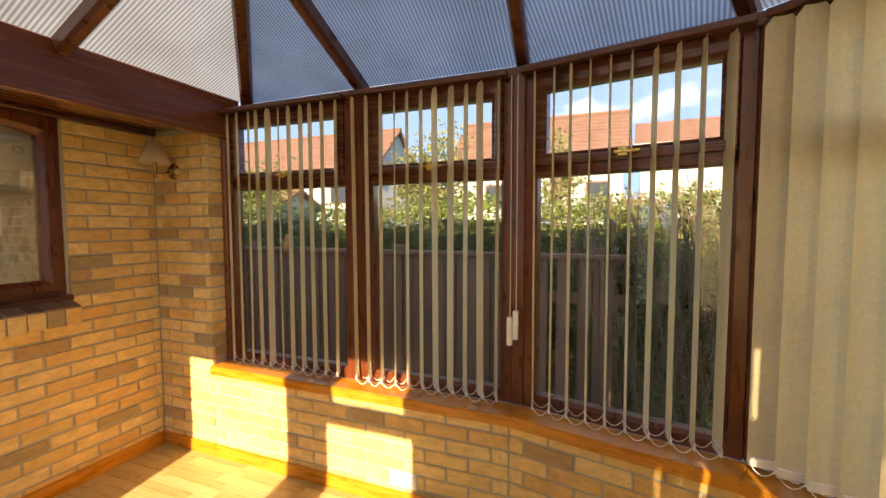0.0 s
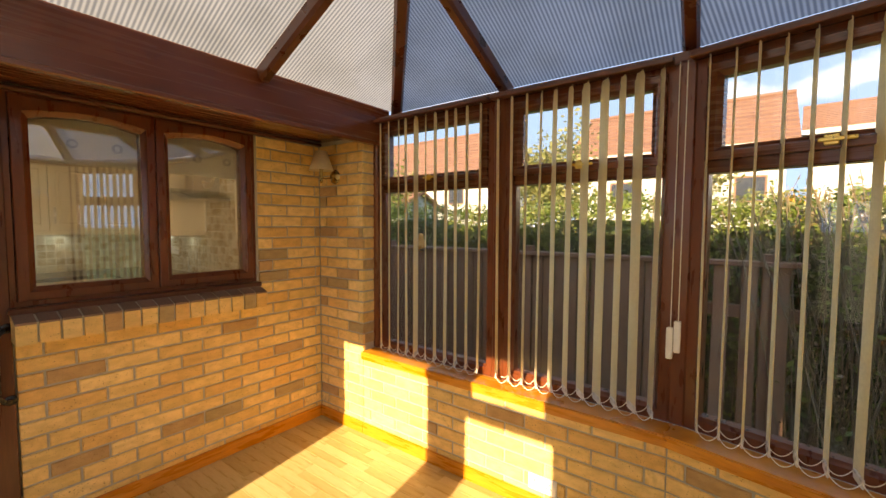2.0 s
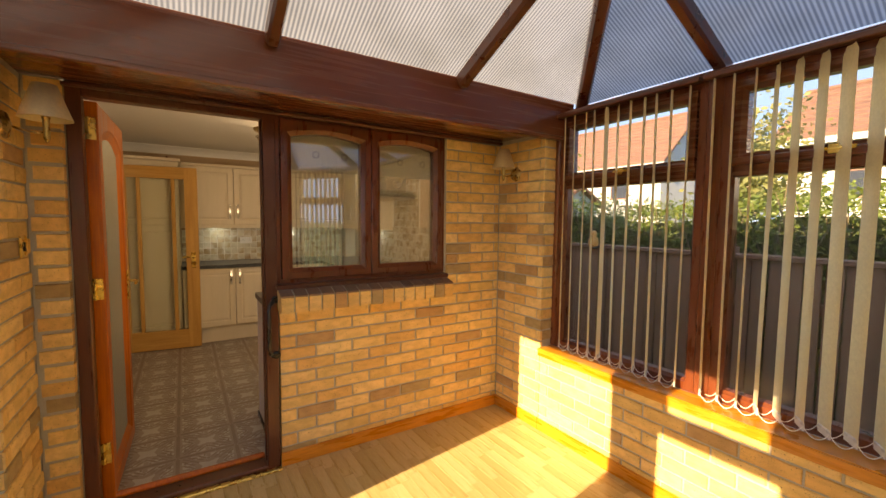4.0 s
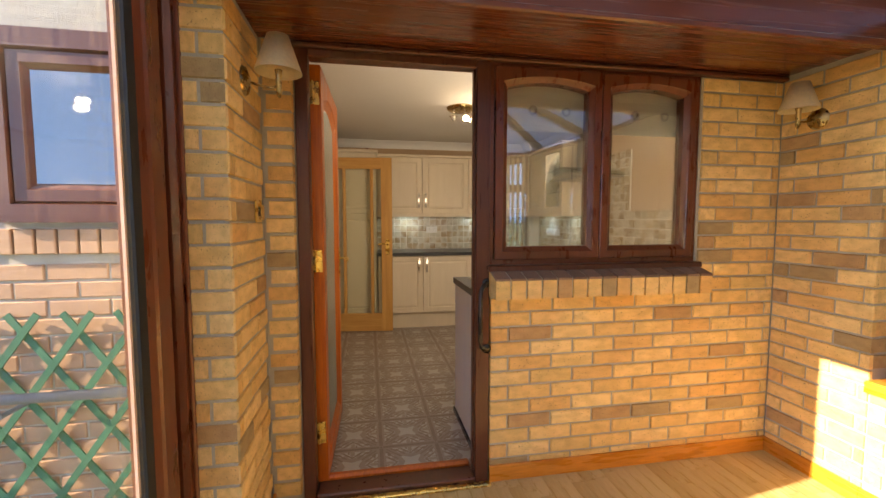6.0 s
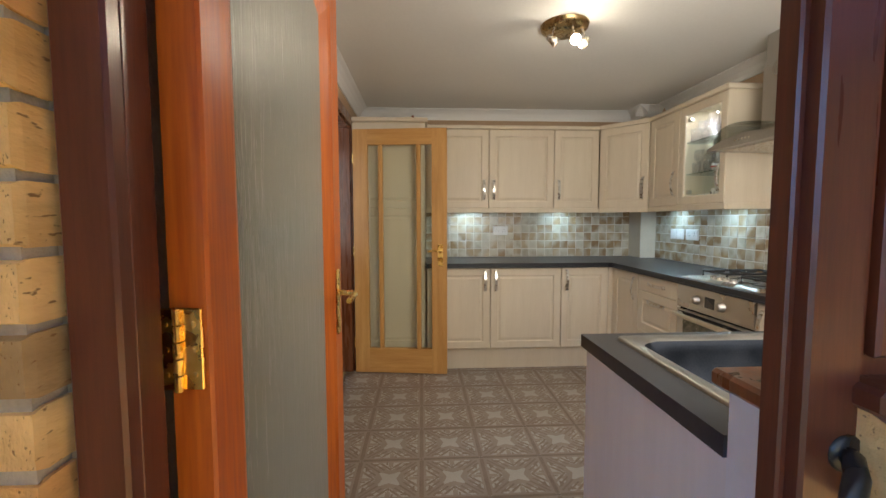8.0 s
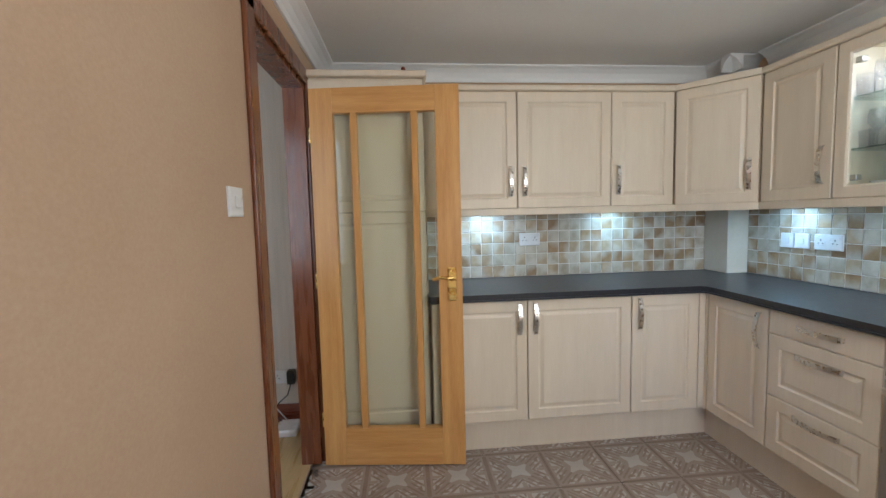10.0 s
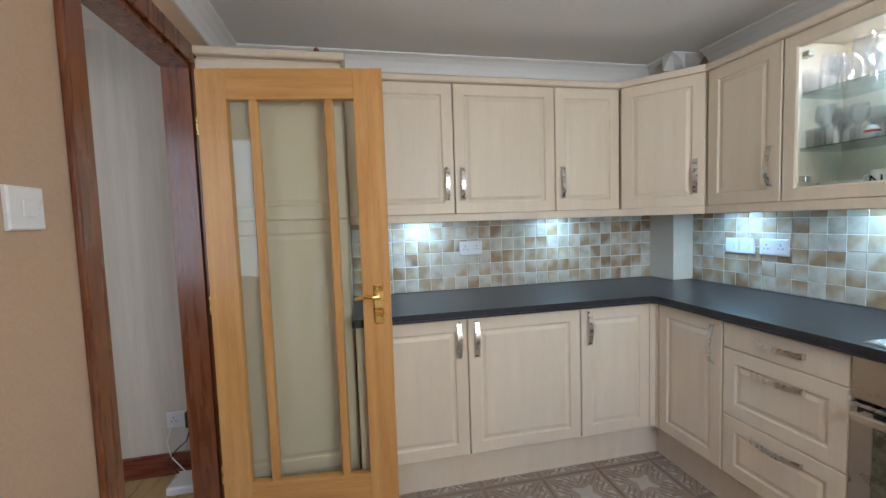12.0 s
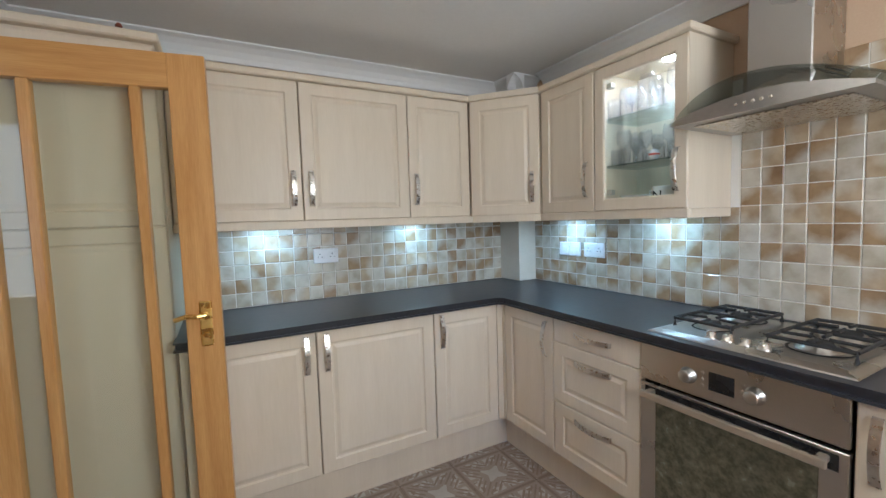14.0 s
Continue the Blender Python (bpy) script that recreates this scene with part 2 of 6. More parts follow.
FOIL_DARK = surface("dark_brown_foil", (0.078, 0.020, 0.012), (0.125, 0.036, 0.02), 0.36, scale=(40, 40, 3), fine=200, bump=0.05, coat=0.2)
SEAL = surface("rubber_seal", (0.012, 0.012, 0.012), (0.02, 0.02, 0.02), 0.6, bump=0)
PINE = surface("varnished_pine", (0.5, 0.165, 0.022), (0.7, 0.27, 0.045), 0.3, scale=(3.5, 3.5, 30), fine=120, bump=0.05, coat=0.35)
PINE_SIDE = surface("stained_pine_casing", (0.12, 0.032, 0.012), (0.22, 0.07, 0.022), 0.3, scale=(30, 30, 2.5), fine=120, bump=0.08, coat=0.4)
OAK = surface("oak_veneer", (0.56, 0.27, 0.075), (0.72, 0.4, 0.14), 0.38, scale=(28, 28, 1.8), fine=260, bump=0.08, coat=0.15)
OAK_H = surface("oak_veneer_level", (0.56, 0.27, 0.075), (0.72, 0.4, 0.14), 0.38, scale=(2, 2, 40), fine=260, bump=0.08, coat=0.15)
REDWOOD = surface("orange_foil_door_edge", (0.42, 0.082, 0.010), (0.60, 0.145, 0.016), 0.42, scale=(40, 40, 2.2), fine=160, bump=0.06, coat=0.08)
LAMINATE = surface("maple_laminate", (0.45, 0.315, 0.14), (0.58, 0.44, 0.235), 0.32, scale=(2.2, 26, 10), fine=180, bump=0.02, vary=0.34, coat=0.1)
VINYL = surface("vinyl_floor_tan_pale", (0.33, 0.27, 0.225), (0.40, 0.335, 0.285), 0.4, scale=(9, 9, 9), fine=120, bump=0.06, vary=0.06)
VINYL_WHITE = surface("vinyl_floor_white", (0.46, 0.44, 0.41), (0.56, 0.535, 0.50), 0.4, scale=(9, 9, 9), fine=120, bump=0.06)
VINYL_TAN = surface("vinyl_floor_tan", (0.25, 0.185, 0.145), (0.33, 0.25, 0.2), 0.45, scale=(12, 12, 12), fine=140, bump=0.06)
CREAM = surface("cream_cabinet_foil", (0.70, 0.60, 0.465), (0.78, 0.68, 0.545), 0.42, scale=(14, 14, 1.4), fine=120, bump=0.015, spread=(0.3, 0.7))
CARCASE = surface("cream_carcase", (0.68, 0.585, 0.45), (0.74, 0.645, 0.51), 0.5, scale=(6, 6, 6), bump=0.01)
BISQUE_END = surface("pale_end_panel", (0.74, 0.71, 0.68), (0.80, 0.77, 0.74), 0.45, scale=(16, 16, 1.5), bump=0.02)
WORKTOP = surface("charcoal_worktop", (0.022, 0.024, 0.030), (0.038, 0.040, 0.048), 0.32, scale=(40, 40, 40), fine=400, bump=0.0, rough_vary=0.02)
CHROME = surface("brushed_nickel", (0.56, 0.52, 0.47), (0.68, 0.64, 0.59), 0.3, 1.0, scale=(60, 60, 60), bump=0)
STEEL = surface("brushed_steel", (0.52, 0.49, 0.45), (0.58, 0.55, 0.51), 0.3, 1.0, scale=(5, 5, 5), fine=300, bump=0.0, rough_vary=0.05)
BRASS = surface("polished_brass", (0.8, 0.53, 0.16), (0.92, 0.68, 0.26), 0.28, 1.0, scale=(30, 30, 30), bump=0.02)
BRASS_OLD = surface("antique_brass", (0.36, 0.25, 0.12), (0.5, 0.37, 0.19), 0.28, 1.0, scale=(30, 30, 30), bump=0.02)
IRON = surface("black_cast_iron", (0.012, 0.012, 0.013), (0.025, 0.025, 0.026), 0.5, scale=(50, 50, 50), fine=300, bump=0.1)
BLACK = surface("black_plastic", (0.012, 0.012, 0.013), (0.02, 0.02, 0.021), 0.25, bump=0)
WHITE_PLASTIC = surface("white_plastic", (0.72, 0.71, 0.70), (0.78, 0.77, 0.76), 0.3, bump=0)
CREAM_PLASTIC = surface("cream_plastic", (0.62, 0.56, 0.46), (0.68, 0.62, 0.52), 0.4, bump=0)
# dark glass; the mottled green-brown tones paint in the room's reflection
OVEN_GLASS = surface("oven_glass_with_reflection", (0.075, 0.07, 0.044), (0.19, 0.175, 0.115), 0.2, scale=(34, 34, 34), fine=90, bump=0, rough_vary=0.08, spread=(0.38, 0.66))
CEILING_PAINT = surface("white_ceiling_paint", (0.80, 0.79, 0.77), (0.85, 0.84, 0.82), 0.75, scale=(1.2, 1.2, 1.2), fine=60, bump=0.03)
PLASTER = surface("white_plaster_cornice", (0.83, 0.83, 0.83), (0.87, 0.87, 0.87), 0.6, scale=(3, 3, 3), bump=0.02)
BEIGE = surface("beige_wall_paint", (0.47, 0.325, 0.215), (0.54, 0.385, 0.26), 0.75, scale=(2.0, 2.0, 2.0), fine=150, bump=0.06)
WALLPAPER = surface("pale_striped_wallpaper", (0.56, 0.50, 0.42), (0.68, 0.62, 0.54), 0.8, scale=(22, 22, 0.8), fine=150, bump=0.08)
HALL_SKIRT = surface("dark_red_skirting", (0.12, 0.022, 0.012), (0.2, 0.045, 0.02), 0.3, scale=(3, 3, 40), bump=0.03, coat=0.3)
GROUT = surface("pale_grout", (0.76, 0.73, 0.67), (0.82, 0.79, 0.73), 0.85, scale=(20, 20, 20), fine=200, bump=0.2)
BLIND = cloth("cream_blind_cloth", (0.96, 0.89, 0.71), 0.66)
BLIND_WHITE = cloth("cream_roller_cloth", (0.92, 0.89, 0.80), 0.2)
SHADE = cloth("cream_shade_cloth", (0.88, 0.76, 0.54), 0.35)
CORD = surface("white_bead_chain", (0.80, 0.79, 0.77), (0.86, 0.85, 0.83), 0.5, bump=0)
CLEAR = pane_glass("clear_glass", (0.965, 0.985, 0.955))
WINDOW_GLASS = pane_glass("window_glass", (0.94, 0.955, 0.955), ior=1.5)
HOUSE_GLASS = pane_glass("house_window_glass", (0.965, 0.975, 0.97), ior=2.6)
SHELF_GLASS = pane_glass("shelf_glass", (0.82, 0.9, 0.88), ior=1.5)
CANOPY_GLASS = pane_glass("canopy_glass", (0.80, 0.84, 0.83), ior=1.6)
GLASSWARE = pane_glass("drinking_glass", (0.95, 0.96, 0.99), ior=2.1, rough=0.05)
OBSCURE = textured_glass("rippled_obscure_glass")
POLY = sheet_polycarbonate("fluted_polycarbonate")
CHINA = surface("white_china", (0.74, 0.72, 0.7), (0.8, 0.78, 0.76), 0.2, bump=0)
GRASS = surface("grass", (0.045, 0.075, 0.02), (0.09, 0.13, 0.035), 0.9, scale=(3, 3, 3), fine=60, bump=0.4)
FENCE_WOOD = surface("dark_stained_fence", (0.17, 0.078, 0.052), (0.26, 0.13, 0.088), 0.75, scale=(20, 20, 2), fine=120, bump=0.2, vary=0.3)
LEAF = leaf_material("hedge_leaf", (0.07, 0.12, 0.022), (0.19, 0.25, 0.06))
LEAF_PALE = leaf_material("pale_dry_leaf", (0.15, 0.17, 0.05), (0.30, 0.29, 0.12))
TWIG = surface("twig", (0.11, 0.078, 0.05), (0.21, 0.155, 0.10), 0.8, scale=(8, 8, 8), bump=0.2)
RENDER_WALL = surface("white_render", (0.42, 0.43, 0.44), (0.49, 0.50, 0.51), 0.85, scale=(1, 1, 1), fine=40, bump=0.1)
ROOF_TILE = surface("weathered_red_roof_tile", (0.145, 0.068, 0.048), (0.21, 0.105, 0.075), 0.8, scale=(1.3, 1.3, 4), fine=24, bump=0.3)
FAR_GLASS = surface("dark_far_window", (0.02, 0.022, 0.028), (0.05, 0.055, 0.06), 0.1, bump=0)
SKY_GLASS = surface("reflecting_window_glass", (0.02, 0.024, 0.03), (0.03, 0.034, 0.04), 0.04, scale=(2, 2, 2), bump=0, rough_vary=0.01)
SKY_GLASS.node_tree.nodes["Principled BSDF"].inputs["IOR"].default_value = 2.6
GREEN_WOOD = surface("green_trellis_paint", (0.022, 0.11, 0.065), (0.036, 0.16, 0.095), 0.6, scale=(10, 10, 10), bump=0.1)
GREY_RAIL = surface("grey_painted_rail", (0.09, 0.12, 0.16), (0.13, 0.16, 0.2), 0.4, bump=0.02)
AMBER = surface("amber_wood", (0.55, 0.2, 0.04), (0.7, 0.3, 0.07), 0.5, bump=0.05)


# ---- building helpers ----
def thing(name, label, category, group="", at=None, kind=""):
    ob = new(name)
    ob.empty_display_size = 0.05
    if at is not None:
        ob.matrix_world = at
    return tagged(ob, label, category, group, kind)


def part(name, bm, material, parent=None, label="", smooth=False):
    me = bpy.data.meshes.new(name)
    bmesh.ops.recalc_face_normals(bm, faces=bm.faces)
    bm.to_mesh(me)
    bm.free()
    me.materials.append(material)
    if smooth:
        me.polygons.foreach_set("use_smooth", [True] * len(me.polygons))
    ob = new(name, me)
    ob.parent = parent
    return tagged(ob, label)


def structure(name, bm, material, label="", category=""):
    return tagged(part(name, bm, material), label or name.replace("_", " "), category or name.rstrip("_0123456789").replace("_", " "), kind="structure")


def piece(name, me, m, parent):
    ob = new(name, me)
    ob.parent = parent
    ob.matrix_basis = m
    return ob


def mesh_of(bm, name, material):
    me = bpy.data.meshes.new(name)
    bmesh.ops.recalc_face_normals(bm, faces=bm.faces)
    bm.to_mesh(me)
    bm.free()
    me.materials.append(material)
    return me


def box(x0, x1, y0, y1, z0, z1, bev=0.0, bm=None, m=None, seg=1):
    b = bmesh.new()
    bmesh.ops.create_cube(b, size=1.0, matrix=Matrix.Translation(((x0 + x1) / 2, (y0 + y1) / 2, (z0 + z1) / 2)) @ Matrix.Diagonal((abs(x1 - x0), abs(y1 - y0), abs(z1 - z0), 1)))
    if bev:
        bmesh.ops.bevel(b, geom=list(b.edges), offset=bev, segments=seg, affect="EDGES", profile=0.5)
    return merge(bm, b, m)


def merge(bm, b, m=None):
    if m is not None:
        b.transform(m)
    if bm is None:
        return b
    me = bpy.data.meshes.new("tmp")
    b.to_mesh(me)
    b.free()
    bm.from_mesh(me)
    bpy.data.meshes.remove(me)
    return bm


def extrude(pts, vec, bm=None, m=None):
    """A prism: a closed 3D outline pushed along vec."""
    b = bmesh.new()
    a = [b.verts.new(p) for p in pts]
    c = [b.verts.new(Vector(p) + Vector(vec)) for p in pts]
    b.faces.new(a)
    b.faces.new(list(reversed(c)))
    for i in range(len(a)):
        j = (i + 1) % len(a)
        b.faces.new((a[i], a[j], c[j], c[i]))
    return merge(bm, b, m)


def rect_loop(b, x0, x1, z0, z1, inset, y, arch, n=10):
    pts = [(x0 + inset, z0 + inset), (x1 - inset, z0 + inset)]
    for i in range(n + 1):
        u = i / n
        pts.append((x1 - inset + (x0 - x1 + 2 * inset) * u, z1 - inset - arch * (2 * u - 1) ** 2))
    return [b.verts.new((x, y, z)) for x, z in pts]


def lofted(x0, x1, z0, z1, profile, cap=False, closed=False, bm=None, m=None):
    """Rectangular loops joined in turn; profile rows are (inset, depth y) or (inset, y, arch)."""
    b = bmesh.new()
    arched = any(len(r) > 2 and r[2] for r in profile)
    loops = [rect_loop(b, x0, x1, z0, z1, r[0], r[1], r[2] if len(r) > 2 else 0, 10 if arched else 1) for r in profile]
    pairs = list(zip(loops, loops[1:])) + ([(loops[-1], loops[0])] if closed else [])
    for a, c in pairs:
        for i in range(len(a)):
            j = (i + 1) % len(a)
            b.faces.new((a[i], a[j], c[j], c[i]))
    if cap:
        b.faces.new(loops[-1])
        b.faces.new(list(reversed(loops[0])))
    return merge(bm, b, m)


def ring(x0, x1, z0, z1, t, y0, y1, bm=None, m=None, arch=0.0):
    """A mitred frame with a chamfered glazing bead; y0 is the face towards the viewer."""
    prof = [(0, y1), (0, y0 + 0.004), (0.004, y0), (t * 0.62, y0, arch), (t * 0.7, y0 + 0.006, arch), (t, y0 + 0.02, arch), (t, y1, arch)]
    return lofted(x0, x1, z0, z1, prof, closed=True, bm=bm, m=m)


def lathe(profile, seg=24, bm=None, m=None, cap=False):
    b = bmesh.new()
    rings = []
    for r, z in profile:
        rings.append([b.verts.new((r * math.cos(2 * math.pi * i / seg), r * math.sin(2 * math.pi * i / seg), z)) for i in range(seg)])
    for a, c in zip(rings, rings[1:]):
        for i in range(seg):
            j = (i + 1) % seg
            b.faces.new((a[i], a[j], c[j], c[i]))
    if cap:
        b.faces.new(list(reversed(rings[0])))
        b.faces.new(rings[-1])
    return merge(bm, b, m)


def tube(pts, r, seg=10, bm=None, m=None, flat=1.0):
    """A round bar along a line of points."""
    b = bmesh.new()
    pts = [Vector(p) for p in pts]
    rings = []
    for i, p in enumerate(pts):
        d = (pts[min(i + 1, len(pts) - 1)] - pts[max(i - 1, 0)]).normalized()
        s = d.cross(Vector((0, 0, 1)) if abs(d.z) < 0.9 else Vector((1, 0, 0))).normalized()
        t = s.cross(d)
        rings.append([b.verts.new(p + r * (math.cos(2 * math.pi * k / seg) * s + flat * math.sin(2 * math.pi * k / seg) * t)) for k in range(seg)])
    for a, c in zip(rings, rings[1:]):
        for i in range(seg):
            j = (i + 1) % seg
            b.faces.new((a[i], a[j], c[j], c[i]))
    b.faces.new(rings[0])
    b.faces.new(rings[-1])
    return merge(bm, b, m)


def quad(pts, bm=None, uvs=None):
    b = bm or bmesh.new()
    f = b.faces.new([b.verts.new(p) for p in pts])
    if uvs:
        lay = b.loops.layers.uv.verify()
        for lp, uv in zip(f.loops, uvs):
            lp[lay].uv = uv
    return b


# ---- plan ----
WALL_X = -4.39            # brick face of the house towards the conservatory
KIT_X = -4.56             # its kitchen side
SIDE_Y = 1.745            # inner brick face of the conservatory's side wall
PIER_Y = -0.865           # inner face of the opposite brick pier
PIER_X = -3.925           # end face of both piers
SILL_Z = 0.58             # top of the pine window board
CONS = [(-3.93, 1.90), (-2.05, 1.90), (-1.15, 1.708), (-0.42, 1.13), (-0.42, -0.27), (-1.215, -0.862), (-2.05, -1.04), (-3.93, -1.04)]
HEAD_Z = 2.15
BACK_X, RIGHT_Y, LEFT_Y, CEIL_Z = -7.88, 1.807, -0.95, 2.29

# ---- floors and ground ----
structure("floor", box(-4.43, -0.3, -1.12, 1.98, -0.25, -0.012), MORTAR, "screed under pale maple laminate floor", "floor")
kfloor = structure("floor_2", box(-8.0, -4.43, -0.95, 1.9, -0.25, -0.006), VINYL_TAN, "tan and white star-patterned vinyl kitchen floor", "floor")
hall_floor = structure("floor_3", box(-8.0, -5.4, -2.6, -0.95, -0.25, 0.0), LAMINATE, "pale wood hall floor", "floor")
structure("ground", box(-200, 200, -200, 300, -0.6, -0.26), GRASS, "green lawn around the conservatory", "ground")

# ---- walls of the house ----
wall = bmesh.new()
for y0, y1, z0, z1 in ((-6.0, -0.74, -0.3, 2.6), (-0.74, 0.145, 2.06, 2.6), (0.145, 1.255, -0.3, 0.97), (0.145, 1.255, 2.03, 2.6), (1.255, 2.1, -0.3, 2.6)):
    box(KIT_X, WALL_X - 0.008, y0, y1, z0, z1, bm=wall)
box(KIT_X, WALL_X - 0.012, -6.0, 2.1, 2.6, 5.2, bm=wall)
house_wall = structure("wall_house", wall, MORTAR, "buff brick house wall with pale mortar joints", "wall")

wall_strip = structure("wall_strip", box(-4.41, -4.358, PIER_Y - 0.005, -0.75, 0.0, 2.04), MORTAR, "narrow buff brick strip beside the kitchen door", "wall")
lining = bmesh.new()
for y0, y1, z0, z1 in ((-0.95, -0.74, 0, 2.29), (-0.74, 0.145, 2.06, 2.29), (0.145, 1.255, 0, 1.0), (0.145, 1.255, 2.03, 2.29), (1.255, 1.807, 0, 2.29)):
    box(KIT_X - 0.012, KIT_X, y0, y1, z0, z1, bm=lining)
structure("wall_kitchen_window", lining, BEIGE, "beige painted kitchen wall round the window", "wall")
structure("wall_back", box(BACK_X - 0.1, BACK_X, -2.6, RIGHT_Y + 0.1, -0.2, 2.5), BEIGE, "beige painted kitchen back wall", "wall")
structure("wall_cooker", box(BACK_X, KIT_X, RIGHT_Y, RIGHT_Y + 0.1, -0.2, 2.5), BEIGE, "beige painted wall behind the cooker", "wall")
lw = bmesh.new()
for x0, x1, z0, z1 in ((-6.60, KIT_X, 0, 2.5), (-7.39, -6.60, 2.06, 2.5), (BACK_X, -7.39, 0, 2.5)):
    box(x0, x1, LEFT_Y - 0.1, LEFT_Y, z0, z1, bm=lw)
structure("wall_hall_door", lw, BEIGE, "plain beige painted wall with a doorway", "wall")
structure("ceiling", box(-8.0, KIT_X, LEFT_Y - 0.1, RIGHT_Y + 0.1, CEIL_Z, CEIL_Z + 0.12), CEILING_PAINT, "white painted kitchen ceiling", "ceiling")
structure("wall_hall_far", box(BACK_X, BACK_X + 0.006, -2.5, LEFT_Y - 0.1, 0, 2.4), WALLPAPER, "pale textured wallpaper in the hall", "wall")
structure("wall_hall_side", box(-8.0, -5.4, -2.6, -2.5, -0.2, 2.5), WALLPAPER, "pale wallpaper at the hall's side", "wall")
# unseen end of the hall, with an opening made up for the fill lamp
he = bmesh.new()
for y0, y1, z0, z1 in ((-2.5, -2.2, -0.2, 2.5), (-1.25, LEFT_Y - 0.1, -0.2, 2.5), (-2.2, -1.25, -0.2, 0.9), (-2.2, -1.25, 2.1, 2.5)):
    box(-5.5, -5.4, y0, y1, z0, z1, bm=he)
structure("wall_hall_end", he, WALLPAPER, "pale wallpaper on the unseen hall end, round the fill lamp's opening", "wall")
# added area lamp that brightens the hall; no window is known here
hall_light = new("hall_window_light", bpy.data.lights.new("hall_window_light", "AREA"))
hall_light.data.shape, hall_light.data.size, hall_light.data.size_y, hall_light.data.energy, hall_light.data.color = "RECTANGLE", 0.95, 1.2, 0.27, (0.95, 0.97, 1.0)
hall_light.matrix_world = look((-5.45, -1.725, 1.5), (-7.5, -1.725, 1.5))
structure("ceiling_2", box(-8.0, -5.4, -2.6, LEFT_Y - 0.1, 2.35, 2.5), CEILING_PAINT, "white hall ceiling", "ceiling")
structure("baseboard_hall", box(BACK_X + 0.006, BACK_X + 0.026, -2.5, LEFT_Y - 0.1, 0, 0.12, 0.004), HALL_SKIRT, "dark red varnished hall skirting", "baseboard")

# conservatory: brick dwarf walls under the glazing, on both sides
cons_walls = {}
for i, (a, b) in enumerate(zip(CONS, CONS[1:])):
    a, b = Vector((*a, 0)), Vector((*b, 0))
    d = (b - a).normalized()
    inn = Vector((d.y, -d.x, 0))                     # towards the room
    bm = extrude([a + inn * 0.147, b + inn * 0.147, b - inn * 0.09, a - inn * 0.09], (0, 0, SILL_Z - 0.04))
    if i == 6:
        bm.free()
        bm = box(-2.72, -2.05, -1.13, -0.897, 0, SILL_Z - 0.04)
    cons_walls[i] = structure(f"wall_dwarf_{i + 1}", bm, MORTAR, "low buff brick wall under the conservatory windows", "wall")
# piers against the house
pier_r = structure("wall_pier_1", box(WALL_X - 0.005, PIER_X - 0.005, SIDE_Y + 0.008, 1.99, -0.05, 2.06), MORTAR, "buff brick pier beside the house wall", "wall")
pier_l = structure("wall_pier_2", box(WALL_X - 0.005, PIER_X - 0.005, -1.13, PIER_Y - 0.008, -0.05, 2.04), MORTAR, "buff brick pier beside the kitchen door", "wall")

# ---- roof of the conservatory ----
TAN = 0.466
EY0, EY1, EX0, EZ = -1.158, 2.018, -3.868, 2.24
RY = (EY0 + EY1) / 2
RZ = EZ + TAN * (EY1 - RY)
APEX1, APEX2 = Vector((EX0 + (EY1 - RY), RY, RZ)), Vector((-1.95, RY, RZ))
EAVE = [(-3.868, 2.018), (-2.06, 2.018), (-1.17, 1.828), (-0.30, 1.18), (-0.30, -0.32), (-1.17, -0.968), (-2.06, -1.158), (-3.868, -1.158)]


def roof_panel(pts, uaxis, name="roof_sheet"):
    u = Vector(uaxis)
    bm = quad([Vector(p) for p in pts], uvs=[(Vector(p).dot(u), Vector(p).z) for p in pts])
    ob = part(name, bm, POLY, roof)
    return ob


roof = thing("conservatory_roof", "fluted polycarbonate hipped roof with brown rafters", "roof", kind="structure")
E = [Vector((*p, EZ)) for p in EAVE]


for top in (True, False):
    r1 = Vector((-2.97, EY1 if top else EY0, EZ))
    # triangle beside the hip, then the wider bays
    c0 = E[0] if top else E[7]
    c1 = E[1] if top else E[6]
    hip_at = lambda x: c0 + (APEX1 - c0) * ((x - c0.x) / (APEX1.x - c0.x))
    p = hip_at(-2.97)
    roof_panel([c0, r1, p], (1, 0, 0))
    roof_panel([r1, c1, APEX2, APEX1, p], (1, 0, 0))
for a, b in ((1, 2), (2, 3), (3, 4), (4, 5), (5, 6)):
    d = (E[b] - E[a]).normalized()
    roof_panel([E[a], E[b], APEX2], d)
hipy = lambda y: E[0] + (APEX1 - E[0]) * ((y - EY1) / (RY - EY1)) if y > RY else E[7] + (APEX1 - E[7]) * ((y - EY0) / (RY - EY0))
roof_panel([E[7], Vector((EX0, 0.03, EZ)), hipy(0.03)], (0, 1, 0))
roof_panel([Vector((EX0, 0.03, EZ)), Vector((EX0, 1.013, EZ)), hipy(1.013), APEX1, hipy(0.03)], (0, 1, 0))
roof_panel([Vector((EX0, 1.013, EZ)), E[0], hipy(1.013)], (0, 1, 0))


def rafter(a, b, w=0.055, h=0.075):
    a, b = Vector(a), Vector(b)
    d = (b - a).normalized()
    s = d.cross(Vector((0, 0, 1))).normalized()
    n = s.cross(d)
    bm = bmesh.new()
    prof = [(-w / 2, 0.005), (-w / 2, -h * 0.75), (-w * 0.32, -h), (w * 0.32, -h), (w / 2, -h * 0.75), (w / 2, 0.005)]
    extrude([a + s * x + n * y for x, y in prof], b - a, bm=bm)
    return part("rafter", bm, FOIL_ROOF, roof)


